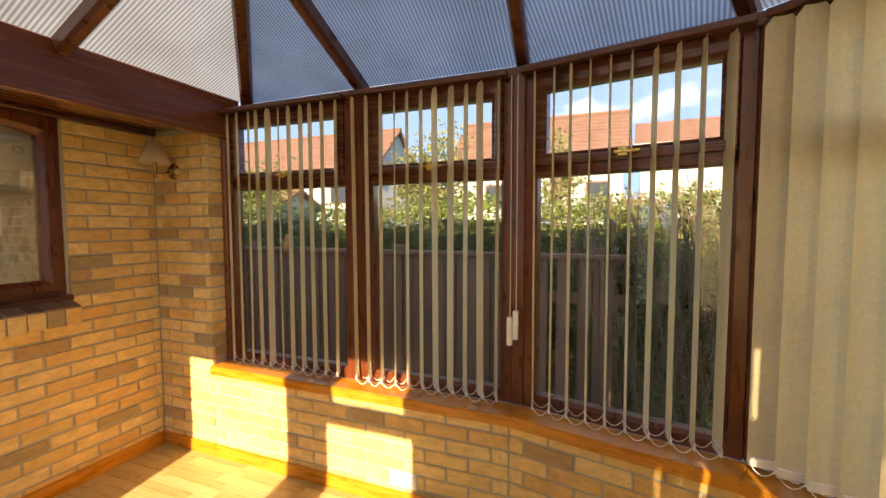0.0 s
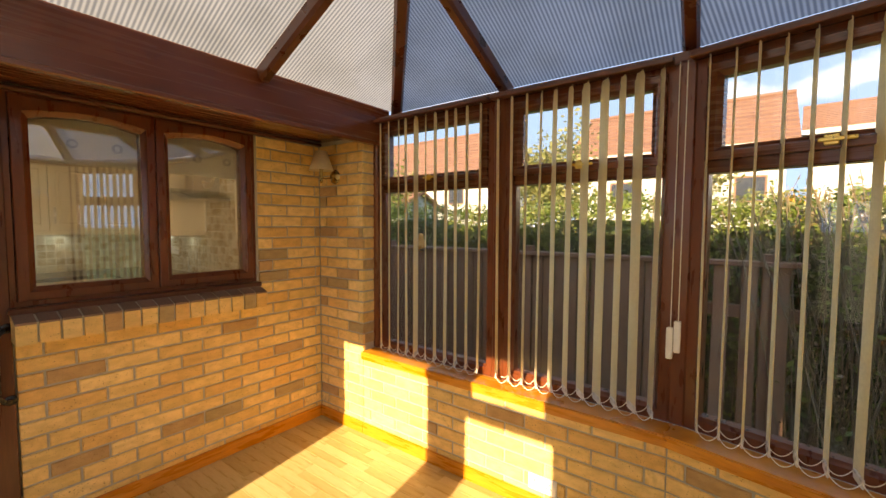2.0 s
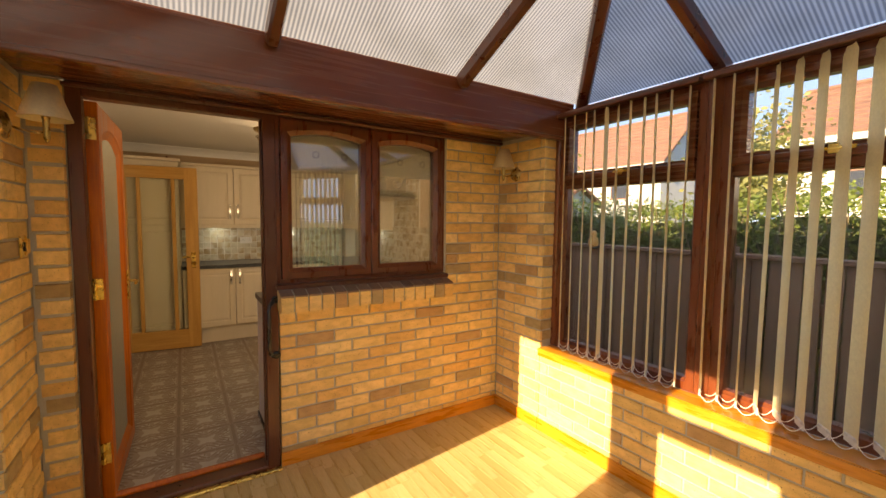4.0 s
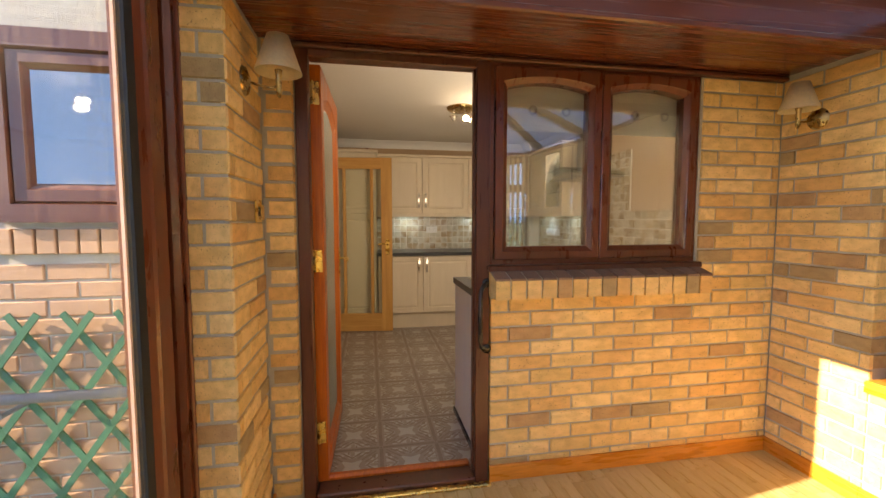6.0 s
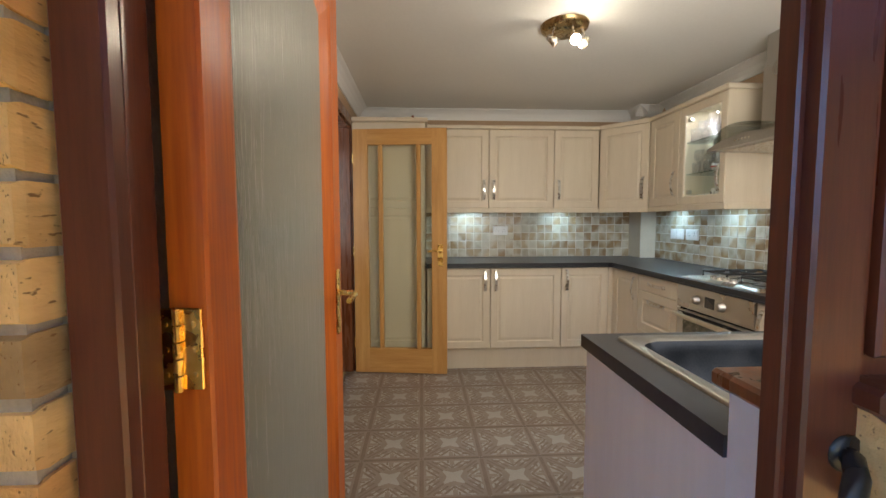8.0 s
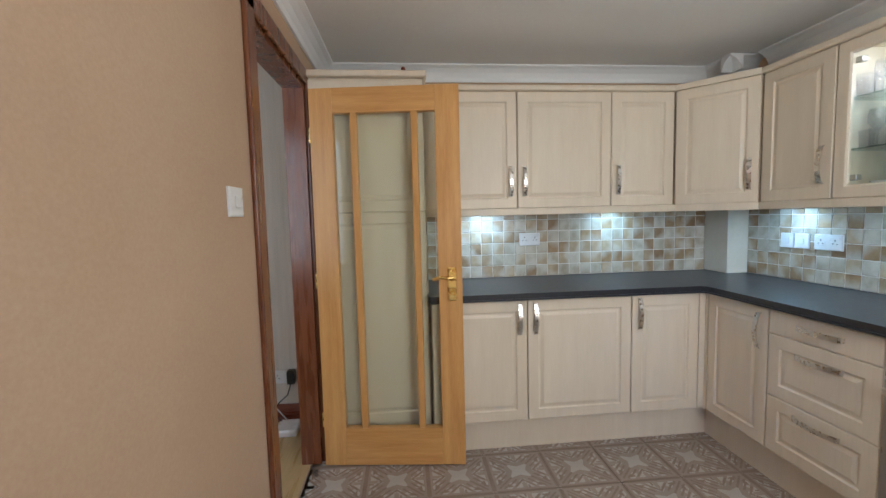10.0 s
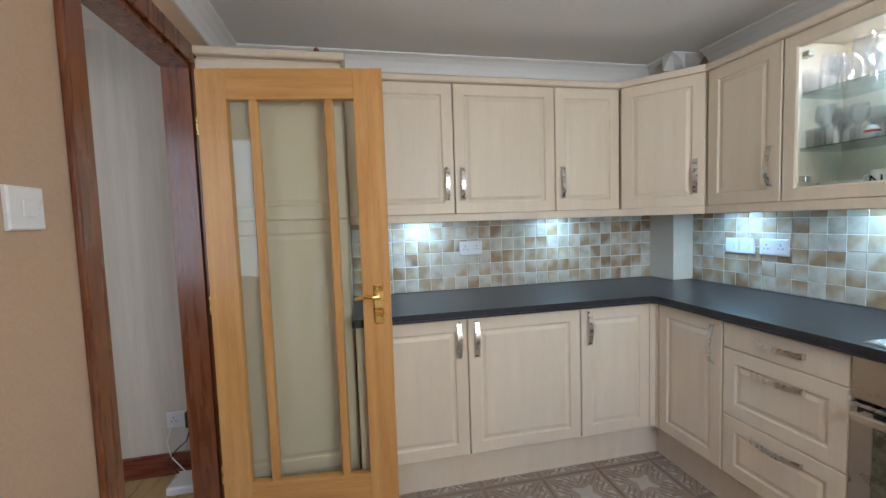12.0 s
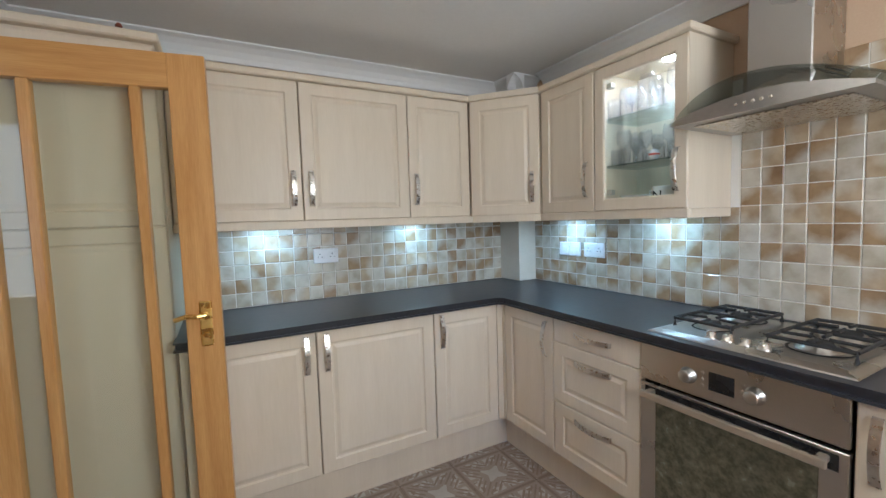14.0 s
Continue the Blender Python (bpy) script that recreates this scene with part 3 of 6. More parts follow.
for c in (E[0], E[7]):
    rafter(c, APEX1, 0.075)
for x in (-2.97,):
    rafter((x, EY1, EZ), E[0] + (APEX1 - E[0]) * ((x - EX0) / (APEX1.x - EX0)))
    rafter((x, EY0, EZ), E[7] + (APEX1 - E[7]) * ((x - EX0) / (APEX1.x - EX0)))
for k in (1, 2, 3, 4, 5, 6):
    rafter(E[k], APEX2, 0.065)
for y in (0.03, 1.013):
    rafter((EX0, y, EZ), hipy(y))
rafter(APEX1, APEX2, 0.09)

# eaves beam over the windows
for k, (a, b) in enumerate(zip(CONS, CONS[1:])):
    a, b = Vector((*a, 0)), Vector((*b, 0))
    d = (b - a).normalized()
    inn = Vector((d.y, -d.x, 0))
    e0, e1 = Vector((*EAVE[k], 0)), Vector((*EAVE[k + 1], 0))
    bm = bmesh.new()
    sec = lambda p, e: [p + inn * 0.05 + Vector((0, 0, 2.13)), p + inn * 0.05 + Vector((0, 0, 2.175)), p + inn * 0.02 + Vector((0, 0, 2.185)), e + Vector((0, 0, 2.232)), e + Vector((0, 0, 2.262)) - inn * 0.08, p - inn * 0.07 + Vector((0, 0, 2.13))]
    s0, s1 = sec(a, e0), sec(b, e1)
    v0, v1 = [bm.verts.new(p) for p in s0], [bm.verts.new(p) for p in s1]
    bm.faces.new(v0), bm.faces.new(list(reversed(v1)))
    for i in range(len(v0)):
        j = (i + 1) % len(v0)
        bm.faces.new((v0[i], v0[j], v1[j], v1[i]))
    structure(f"trim_eaves_{k + 1}", bm, FOIL_H, "dark mahogany eaves beam above the windows", "beam")

# clad beam along the house
beam = thing("clad_beam", "glossy mahogany clad beam along the house wall", "beam", kind="structure")
part("fascia", box(-3.895, -3.868, -1.12, 1.95, 2.01, 2.236, 0.004), FOIL_Y, beam)
part("fascia_lip", box(-3.905, -3.858, -1.12, 1.95, 1.985, 2.013, 0.006), FOIL_Y, beam)
for k in range(3):
    part("soffit_board", box(-4.06 - 0.165 * k, -3.9 - 0.165 * k, -1.1, 1.93, 2.036 + 0.004 * k, 2.05, 0.004), FOIL_Y, beam)
part("top_board", box(-4.4, -3.87, -1.12, 1.95, 2.225, 2.24), FOIL_H, beam)
part("wall_strip", box(-4.40, -4.36, -0.75, 1.75, 2.018, 2.036, 0.004), FOIL_DARK, beam)


# ---- conservatory windows ----
def glazed_bay(name, m, w, split=True, label="brown upvc window with a top-opening light", posts=0.06):
    """One bay: outer frame, transom, fixed pane below and opening light above; local x along, y outwards, z up from the sill."""
    win = thing(name, label, "window", at=m, kind="structure")
    H = HEAD_Z - SILL_Z
    b = lofted(0, w, 0, H, [(0, 0.07), (0, 0), (0.045, 0), (0.052, 0.012), (0.06, 0.02), (0.06, 0.07)], closed=True)
    part("window_frame", b, FOIL_V, win)
    t0, t1 = 1.085, 1.145
    part("transom", box(0.055, w - 0.055, 0.0, 0.07, t0, t1, 0.005), FOIL_H, win)
    part("top_sash", ring(0.05, w - 0.05, t1 - 0.012, H - 0.05, 0.055, -0.016, 0.05), FOIL_H, win)
    part("pane", box(0.055, w - 0.055, 0.03, 0.05, 0.055, t0 + 0.01), WINDOW_GLASS, win)
    part("pane", box(0.1, w - 0.1, 0.022, 0.04, t1 + 0.03, H - 0.09), WINDOW_GLASS, win)
    hb = box(w / 2 - 0.035, w / 2 + 0.065, -0.034, -0.024, t1 + 0.012, t1 + 0.026, 0.003)
    box(w / 2 - 0.02, w / 2 + 0.02, -0.026, -0.014, t1 + 0.0, t1 + 0.038, 0.003, bm=hb)
    part("catch", hb, BRASS, win, "polished brass window catch")
    return win


def bay_matrix(a, b, off=0.0):
    a, b = Vector((*a, SILL_Z)), Vector((*b, SILL_Z))
    d = (b - a).normalized()
    yaw = math.degrees(math.atan2(d.y, d.x))
    o = a + d * off - Vector((-d.y, d.x, 0)) * 0.035
    return pose(o.x, o.y, o.z, 0, 0, yaw), (b - a).length


def lerp2(a, b, u):
    return (a[0] + (b[0] - a[0]) * u, a[1] + (b[1] - a[1]) * u)


bays = []
mid = (-2.94, 1.90)
mid2 = (-2.75, -1.04)
bays += [(CONS[0], mid), (mid, CONS[1]), (CONS[1], CONS[2]), (CONS[2], CONS[3]), (CONS[3], lerp2(CONS[3], CONS[4], 0.5)), (lerp2(CONS[3], CONS[4], 0.5), CONS[4]), (CONS[4], CONS[5]), (CONS[5], CONS[6]), (CONS[6], mid2)]
for k, (a, b) in enumerate(bays):
    m, w = bay_matrix(a, b)
    glazed_bay(f"window_{k + 1}", m @ Matrix.Translation((0.03, 0, 0)), w - 0.06)
# corner posts between the bays
for k, p in enumerate([CONS[0], mid] + CONS[1:4] + [lerp2(CONS[3], CONS[4], 0.5)] + CONS[4:7] + [mid2]):
    bm = box(p[0] - 0.035, p[0] + 0.035, p[1] - 0.05, p[1] + 0.05, SILL_Z, 2.15, 0.01)
    structure(f"trim_post_{k + 1}", bm, FOIL_V, "mahogany upvc window post", "post")

# pine window boards
for k, (a, b) in enumerate(zip(CONS, CONS[1:])):
    a, b = Vector((*a, 0)), Vector((*b, 0))
    d = (b - a).normalized()
    inn = Vector((d.y, -d.x, 0))
    def side(i, dist):
        q = Vector((*CONS[i], 0))
        if 0 < i < len(CONS) - 1:
            d0 = (q - Vector((*CONS[i - 1], 0))).normalized()
            d1 = (Vector((*CONS[i + 1], 0)) - q).normalized()
            n0, n1 = Vector((d0.y, -d0.x, 0)), Vector((d1.y, -d1.x, 0))
            n = (n0 + n1).normalized()
            return q + n * dist / n.dot(n0)
        return q + inn * dist
    o0, o1, i0, i1 = side(k, 0.035), side(k + 1, 0.035), side(k, 0.178), side(k + 1, 0.178)
    up = Vector((0, 0, SILL_Z - 0.026))
    if k == 6:
        o1.x = i1.x = -2.72
    bm = extrude([o0 + up, o1 + up, i1 + up, i0 + up], (0, 0, 0.026))
    bmesh.ops.bevel(bm, geom=list(bm.edges), offset=0.006, segments=2, affect="EDGES")
    j0, j1 = side(k, 0.17), side(k + 1, 0.17)
    w0, w1 = side(k, 0.15), side(k + 1, 0.15)
    if k == 6:
        j1.x = w1.x = -2.72
    dn = Vector((0, 0, SILL_Z - 0.055))
    extrude([w0 + dn, w1 + dn, j1 + dn, j0 + dn], (0, 0, 0.03), bm=bm)
    board = thing(f"windowsill_{k + 1}", "orange varnished pine window board", "windowsill", kind="structure")
    part("board", bm, PINE, board)
    s0, s1 = side(k, 0.165), side(k + 1, 0.165)
    r0, r1 = side(k, 0.1545), side(k + 1, 0.1545)
    z = Vector((0, 0, 0))
    bm = extrude([r0, r1, s1, s0], (0, 0, 0.082))
    bmesh.ops.bevel(bm, geom=[e for e in bm.edges if all(v.co.z > 0.05 for v in e.verts)], offset=0.006, segments=2, affect="EDGES")
    if k == 6:
        bm.free()
        continue
    structure(f"baseboard_{k + 1}", bm, PINE, "orange varnished pine skirting", "baseboard")
structure("baseboard_pier", box(WALL_X, PIER_X, SIDE_Y - 0.0145, SIDE_Y - 0.002, 0, 0.082, 0.003), PINE, "orange varnished pine skirting", "baseboard")
structure("baseboard_house", box(WALL_X + 0.002, WALL_X + 0.016, 0.135, SIDE_Y - 0.015, 0, 0.082, 0.003), PINE, "orange varnished pine skirting under brick wall", "baseboard")
structure("baseboard_pier_2", box(WALL_X + 0.01, PIER_X + 0.018, PIER_Y + 0.002, PIER_Y + 0.016, 0, 0.082, 0.003), PINE, "orange varnished pine skirting", "baseboard")

# ---- garden door in the side of the conservatory ----
gd = thing("door_1", "full-height brown upvc garden door with clear glass", "door", kind="structure")
YD = -1.005
m180 = pose(-2.72, YD, 0, 0, 0, 180)
part("door_frame", lofted(0, 1.235, 0.0, 2.13, [(0, 0.08), (0, 0), (0.06, 0), (0.066, 0.02), (0.066, 0.08)], closed=True, m=m180), FOIL_V, gd)
part("door_trim", box(1.19, 1.236, -0.012, 0.0, 0.0, 2.13, 0.003, m=m180), FOIL_V, gd)
part("frame_stop", ring(0.055, 1.185, 0.03, 2.085, 0.075, 0.0805, 0.096, m=m180), FOIL_V, gd)
part("door_leaf", ring(0.07, 1.13, 0.05, 2.06, 0.12, 0.012, 0.08, m=m180), FOIL_V, gd)
part("gasket", lofted(0.18, 1.02, 0.16, 1.95, [(0, 0.06), (0, 0.026), (0.028, 0.032), (0.028, 0.06)], closed=True, m=m180), SEAL, gd, "black rubber glazing gasket")
part("spacer", lofted(0.2, 1.0, 0.18, 1.93, [(0, 0.058), (0, 0.05), (0.018, 0.05), (0.018, 0.058)], closed=True, m=m180), surface("salmon_spacer", (0.6, 0.36, 0.28), (0.66, 0.42, 0.34), 0.5, bump=0), gd, "pale spacer bar in the glazing")
part("pane", box(0.185, 1.015, 0.036, 0.058, 0.165, 1.945, m=m180), WINDOW_GLASS, gd)
hl = box(0.1, 0.13, -0.002, 0.014, 0.9, 1.12, 0.004, m=m180)
tube([(0.115, 0.0, 1.03), (0.115, -0.05, 1.03), (0.14, -0.058, 1.03), (0.24, -0.055, 1.025)], 0.009, bm=hl, m=m180)
part("door_handle", hl, BRASS, gd, "polished brass lever handle")

# cable hanging at the door's head
cb = tube([(-3.80, -0.975, 2.24), (-3.83, -0.965, 2.12), (-3.87, -0.94, 2.05), (-3.91, -0.90, 2.035), (-3.915, -0.87, 2.036)], 0.004, 6)
tagged(part("cable", cb, CREAM_PLASTIC), "thin cream cable at the head of the garden door", "cable")


# ---- vertical blinds ----
def slat_mesh(h, name="slat"):
    b = bmesh.new()
    n, w = 6, 0.089
    prof = [(-w / 2 + w * i / n, 0.006 * (1 - (2 * i / n - 1) ** 2)) for i in range(n + 1)]
    pts = []
    for z, k in ((0.0, 1.0), (h - 0.03, 1.0), (h, 0.55)):
        pts.append([(x * k, y, z) for x, y in prof])
    for off in (0.0, 0.0012):
        vs = [[b.verts.new((x, y + off, z)) for x, y, z in row] for row in pts]
        for r in range(2):
            for i in range(n):
                b.faces.new((vs[r][i], vs[r][i + 1], vs[r + 1][i + 1], vs[r + 1][i]))
    return mesh_of(b, name, BLIND)


def weight_mesh():
    b = box(-0.04, 0.04, -0.001, 0.007, -0.012, 0.022, 0.003)
    return mesh_of(b, "weight", WHITE_PLASTIC)


SLAT = slat_mesh(1.497)
WEIGHT = weight_mesh()


def vertical_blind(name, a, b, turn, jitter, label, inset=0.085, seed=1, pitch=0.08, turned={}):
    """Head rail, louvres, bottom weights and bead chains along the line a-b; turn is the louvres' angle in degrees from the rail."""
    rnd = random.Random(seed)
    m, w = bay_matrix(a, b)
    m = m @ Matrix.Translation((0, -inset + 0.035, 0))
    bl = thing(name, label, "vertical blind", "blinds round the conservatory", at=m)
    part("head_rail", box(0.02, w - 0.02, -0.024, 0.024, 1.545, 1.57, 0.004), FOIL_DARK, bl, "slim dark head rail")
    n = int((w - 0.1) / pitch)
    rest = (w - n * pitch) / 2
    ends = []
    for i in range(n + 1):
        x = rest + i * pitch
        t = turned.get(i, turn) + rnd.uniform(-jitter, jitter)
        lo = 0.042
        mm = pose(x, 0, lo, rnd.uniform(-0.3, 0.3), 0, t)
        piece("slat", SLAT, mm, bl)
        piece("weight", WEIGHT, mm, bl)
        c, s = math.cos(radians(t)) * 0.042, math.sin(radians(t)) * 0.042
        ends.append(((x - c, -s), (x + c, s)))
    for side in (0, 1):
        cb = bmesh.new()
        for e0, e1 in zip(ends, ends[1:]):
            p, q = e0[side], e1[side]
            pts = []
            for k in range(9):
                u = k / 8
                pts.append((p[0] + (q[0] - p[0]) * u, p[1] + (q[1] - p[1]) * u, 0.052 - 0.035 * (1 - (2 * u - 1) ** 2)))
            tube(pts, 0.0019, 4, bm=cb)
        part("bead_chain", cb, CORD, bl, "white bead chain joining the louvres")
    return bl


vertical_blind("vertical_blind", (-3.90, 1.90), (-2.97, 1.90), -66, 5, "cream fabric vertical blind turned open", seed=3, pitch=0.0775, turned={0: -46, 1: -48, 2: -50, 3: -52, 5: -54})
vertical_blind("vertical_blind", (-2.99, 1.90), (-2.08, 1.90), -66, 5, "cream fabric vertical blind turned open", seed=8, pitch=0.0775, turned={4: -56, 5: -54, 6: -46, 7: -46, 8: -54, 9: -52})
vertical_blind("vertical_blind", (-2.04, 1.898), (-1.17, 1.712), -74, 6, "cream fabric vertical blind turned open", seed=6, pitch=0.079)
vertical_blind("vertical_blind", (-1.15, 1.69), (-0.42, 1.13), 30, 4, "cream fabric vertical blind turned closed", seed=5)
vertical_blind("vertical_blind", (-0.42, 1.13), (-0.42, -0.27), 14, 3, "cream fabric vertical blind turned closed", seed=6)
vertical_blind("vertical_blind", (-0.42, -0.27), (-1.215, -0.862), 14, 3, "cream fabric vertical blind turned closed", seed=7)
vertical_blind("vertical_blind", (-1.215, -0.862), (-2.05, -1.04), 14, 3, "cream fabric vertical blind turned closed", seed=9)

# cords with their weights at the corner post
cord = thing("blind_cord", "pair of cream blind cords with cream weights", "blind cord")
for dx, dz in ((0.0, 0.0), (0.028, 0.03)):
    c = part("cord", tube([(-2.075 + dx, 1.80, 2.12), (-2.075 + dx, 1.80, 1.02 + dz)], 0.0022, 6), CREAM_PLASTIC, cord)
    part("cord_weight", box(-2.09 + dx, -2.065 + dx, 1.788, 1.812, 0.885 + dz, 1.02 + dz, 0.004), WHITE_PLASTIC, cord, "cream plastic cord weight")

# ---- kitchen window and door in the house wall ----
mw = pose(-4.405, 0, 0, 0, 0, 90)
kw = thing("window_20", "dark mahogany kitchen window with two arched sashes", "window", kind="structure")
part("window_frame", lofted(0.13, 1.255, 1.075, 2.035, [(0, 0.09), (0, 0), (0.024, 0), (0.03, 0.02), (0.03, 0.09)], closed=True, m=mw), FOIL_V, kw)
for a, b in ((0.158, 0.702), (0.706, 1.232)):
    sash = part("sash", ring(a, b, 1.098, 2.008, 0.062, -0.012, 0.06, m=mw, arch=0.03), FOIL_V, kw)
    part("pane", box(a + 0.05, b - 0.05, 0.022, 0.03, 1.148, 1.985, m=mw), HOUSE_GLASS, sash)
part("window_sill", box(0.12, 1.265, -0.055, 0.06, 1.045, 1.075, 0.006, m=mw), FOIL_DARK, kw, "dark brown sill")
# brick-on-edge sill
bs = thing("brick_sill", "brick-on-edge sill with dark sloping top tiles", "windowsill", kind="structure")
part("mortar_bed", extrude([(WALL_X - 0.01, 0.152, 0.93), (-4.28, 0.152, 0.93), (-4.277, 0.152, 1.0205), (-4.40, 0.152, 1.057)], (0, 1.104, 0)), MORTAR, bs)
hb = mesh_of(extrude([(-0.12, 0, 0), (0.02, 0, 0), (0.02, 0, 0.086), (-0.12, 0, 0.126)], (0, 0.066, 0)), "sill_brick", BRICK)
tb = mesh_of(extrude([(0.0, 0, 0), (0.0, 0, 0.010), (-0.135, 0, 0.050), (-0.135, 0, 0.04)], (0, 0.066, 0)), "sill_tile", PAVER)
for i in range(15):
    y = 0.128 + i * 0.0753
    piece("sill_brick", hb, pose(-4.288, y, 0.928), bs)
    piece("sill_tile", tb, pose(-4.2665, y, 1.0135), bs)

# window board and blind behind the glass
structure("windowsill_20", box(KIT_X - 0.045, -4.47, 0.112, 1.25, 0.985, 1.014, 0.006), PINE_SIDE, "stained wood kitchen window board", "windowsill")
rb = thing("eyelet_blind", "raised cream blind with a row of grey eyelets", "window blind")
part("fabric", box(-4.508, -4.504, 0.16, 1.24, 1.765, 2.03), BLIND_WHITE, rb)
part("hem", box(-4.511, -4.501, 0.16, 1.24, 1.735, 1.765, 0.002), BLIND_WHITE, rb, "pale hem bar")
for y in (0.385, 0.565, 0.955, 1.13):
    part("eyelet", lathe([(0.024, -0.004), (0.024, 0.004), (0.013, 0.004), (0.013, -0.004), (0.024, -0.004)], 16, m=pose(-4.502, y, 1.838, 0, 90, 0)), STEEL, rb, "grey metal eyelet")

kd = thing("door_2", "open mahogany back door with rippled glass", "door", kind="structure")
md = pose(-4.385, 0, 0, 0, 0, 90)
fr = bmesh.new()
box(-0.738, -0.683, 0.0, 0.07, 0, 2.06, 0.004, bm=fr, m=md)
box(0.064, 0.132, 0.0, 0.065, 0, 2.06, 0.004, bm=fr, m=md)
part("door_frame", fr, FOIL_DARK, kd)
part("door_head", box(-0.683, 0.064, 0.0, 0.07, 1.985, 2.06, 0.004, m=md), FOIL_DARK, kd)
part("door_stop", box(-0.70, -0.682, 0.02, 0.045, 0.05, 1.985, 0.003, m=md), FOIL_DARK, kd)
part("door_stop", box(0.054, 0.066, 0.02, 0.05, 0.05, 1.985, 0.003, m=md), FOIL_DARK, kd)
part("threshold", box(-0.683, 0.064, -0.01, 0.10, 0.0, 0.032, 0.006, m=md), FOIL_DARK, kd, "dark brown threshold")
part("weatherboard", box(-0.683, 0.064, 0.10, 0.14, 0.0, 0.05, 0.01, m=md), REDWOOD, kd)
part("threshold_strip", box(-0.73, 0.136, -0.045, -0.012, 0.0, 0.014, 0.004, m=md), BRASS, kd, "brass floor strip")
ml = pose(-4.475, -0.638, 0, 0, 0, 178.5)      # leaf folded back into the kitchen
leaf = part("door_leaf", ring(0.0, 0.74, 0.035, 1.985, 0.125, -0.0, 0.05, m=ml, arch=0.06), REDWOOD, kd, "orange-red mahogany leaf")
part("pane", box(0.105, 0.635, 0.02, 0.03, 0.14, 1.88, m=ml), OBSCURE, leaf, "rippled obscure glass")
for z in (0.28, 1.10, 1.86):
    hb_ = box(-4.474, -4.469, -0.70, -0.646, z - 0.052, z + 0.052, 0.0015)
    for k in range(5):
        tube([(-4.466, -0.674, z - 0.052 + k * 0.0212), (-4.466, -0.674, z - 0.033 + k * 0.0212)], 0.0055, 10, bm=hb_)
    for k in (-0.032, 0.0, 0.032):
        for y in (-0.690, -0.656):
            lathe([(0.0, 0.002), (0.0035, 0.0015), (0.004, 0.0)], 8, bm=hb_, m=pose(-4.469, y, z + k, 0, 90, 0))
    part("hinge", hb_, BRASS, kd, "polished brass hinge")
lh = box(0.665, 0.695, -0.008, 0.0, 0.93, 1.12, 0.004, m=ml)
tube([(0.68, 0.0, 1.05), (0.68, -0.05, 1.05), (0.66, -0.056, 1.05), (0.58, -0.055, 1.045)], 0.008, bm=lh, m=ml)
box(0.665, 0.695, 0.05, 0.058, 0.93, 1.12, 0.004, bm=lh, m=ml)
part("lever_handle", lh, BRASS, leaf, "polished brass lever handle")

part("strike_plate", box(-4.432, -4.408, 0.0615, 0.064, 0.98, 1.12, 0.001), BRASS, kd, "brass strike plate")
structure("trim_reveal", box(KIT_X - 0.014, -4.452, 0.125, 0.1445, 0.0, 0.984), surface("white_reveal_paint", (0.74, 0.73, 0.73), (0.79, 0.78, 0.78), 0.5, bump=0.02), "white painted door reveal", "reveal")
gb = tube([(-4.392, 0.118, 0.99), (-4.372, 0.112, 0.99), (-4.352, 0.095, 0.983), (-4.342, 0.08, 0.965), (-4.34, 0.075, 0.94), (-4.34, 0.075, 0.72), (-4.342, 0.08, 0.695), (-4.352, 0.095, 0.677), (-4.372, 0.112, 0.67), (-4.392, 0.118, 0.67)], 0.0115, 12)
for z in (0.99, 0.67):
    lathe([(0.001, 0.006), (0.021, 0.005), (0.023, 0.0)], 16, bm=gb, m=pose(-4.385, 0.118, z, 0, 90, 0))
tagged(part("grab_handle", gb, BLACK, smooth=True), "black curved grab handle beside the kitchen door", "grab handle")


# ---- wall lamps ----
def wall_lamp(m):
    wl_ = thing("wall_lamp", "antique brass wall lamp with a cream cone shade", "wall lamp", "wall lamps on the piers", at=m)
    part("backplate", lathe([(0.0, -0.022), (0.012, -0.022), (0.02, -0.018), (0.046, -0.01), (0.052, 0.0)], 28, m=pose(0, 0, 0, -90, 0, 0)), BRASS_OLD, wl_, smooth=True)
    part("arm", tube([(0, -0.01, 0), (0, -0.05, -0.012), (0, -0.09, -0.02), (0, -0.115, -0.012)], 0.0045, 10), BRASS_OLD, wl_, smooth=True)
    part("lamp_holder", lathe([(0.0, -0.055), (0.006, -0.05), (0.011, -0.035), (0.011, 0.03), (0.014, 0.04), (0.014, 0.045), (0, 0.045)], 16, m=pose(0, -0.118, 0)), BRASS_OLD, wl_, smooth=True)
    part("shade", lathe([(0.082, 0.035), (0.038, 0.165), (0.0365, 0.165), (0.0805, 0.035), (0.082, 0.035)], 32, m=pose(0, -0.118, 0)), SHADE, wl_, "cream cone lampshade", smooth=True)
    return wl_


lamp = wall_lamp(pose(-4.205, SIDE_Y, 1.785))
copy_thing(lamp, pose(-4.115, PIER_Y, 1.785, 0, 0, 180))

bp_ = thing("brass_plate", "small brass light switch plate on brick", "switch plate")
part("plate", box(-4.28, -4.195, PIER_Y + 0.002, PIER_Y + 0.008, 1.28, 1.368, 0.003), BRASS, bp_)
part("rocker", box(-4.245, -4.23, PIER_Y + 0.008, PIER_Y + 0.012, 1.305, 1.343, 0.002), BLACK, bp_, "dark rocker switch")


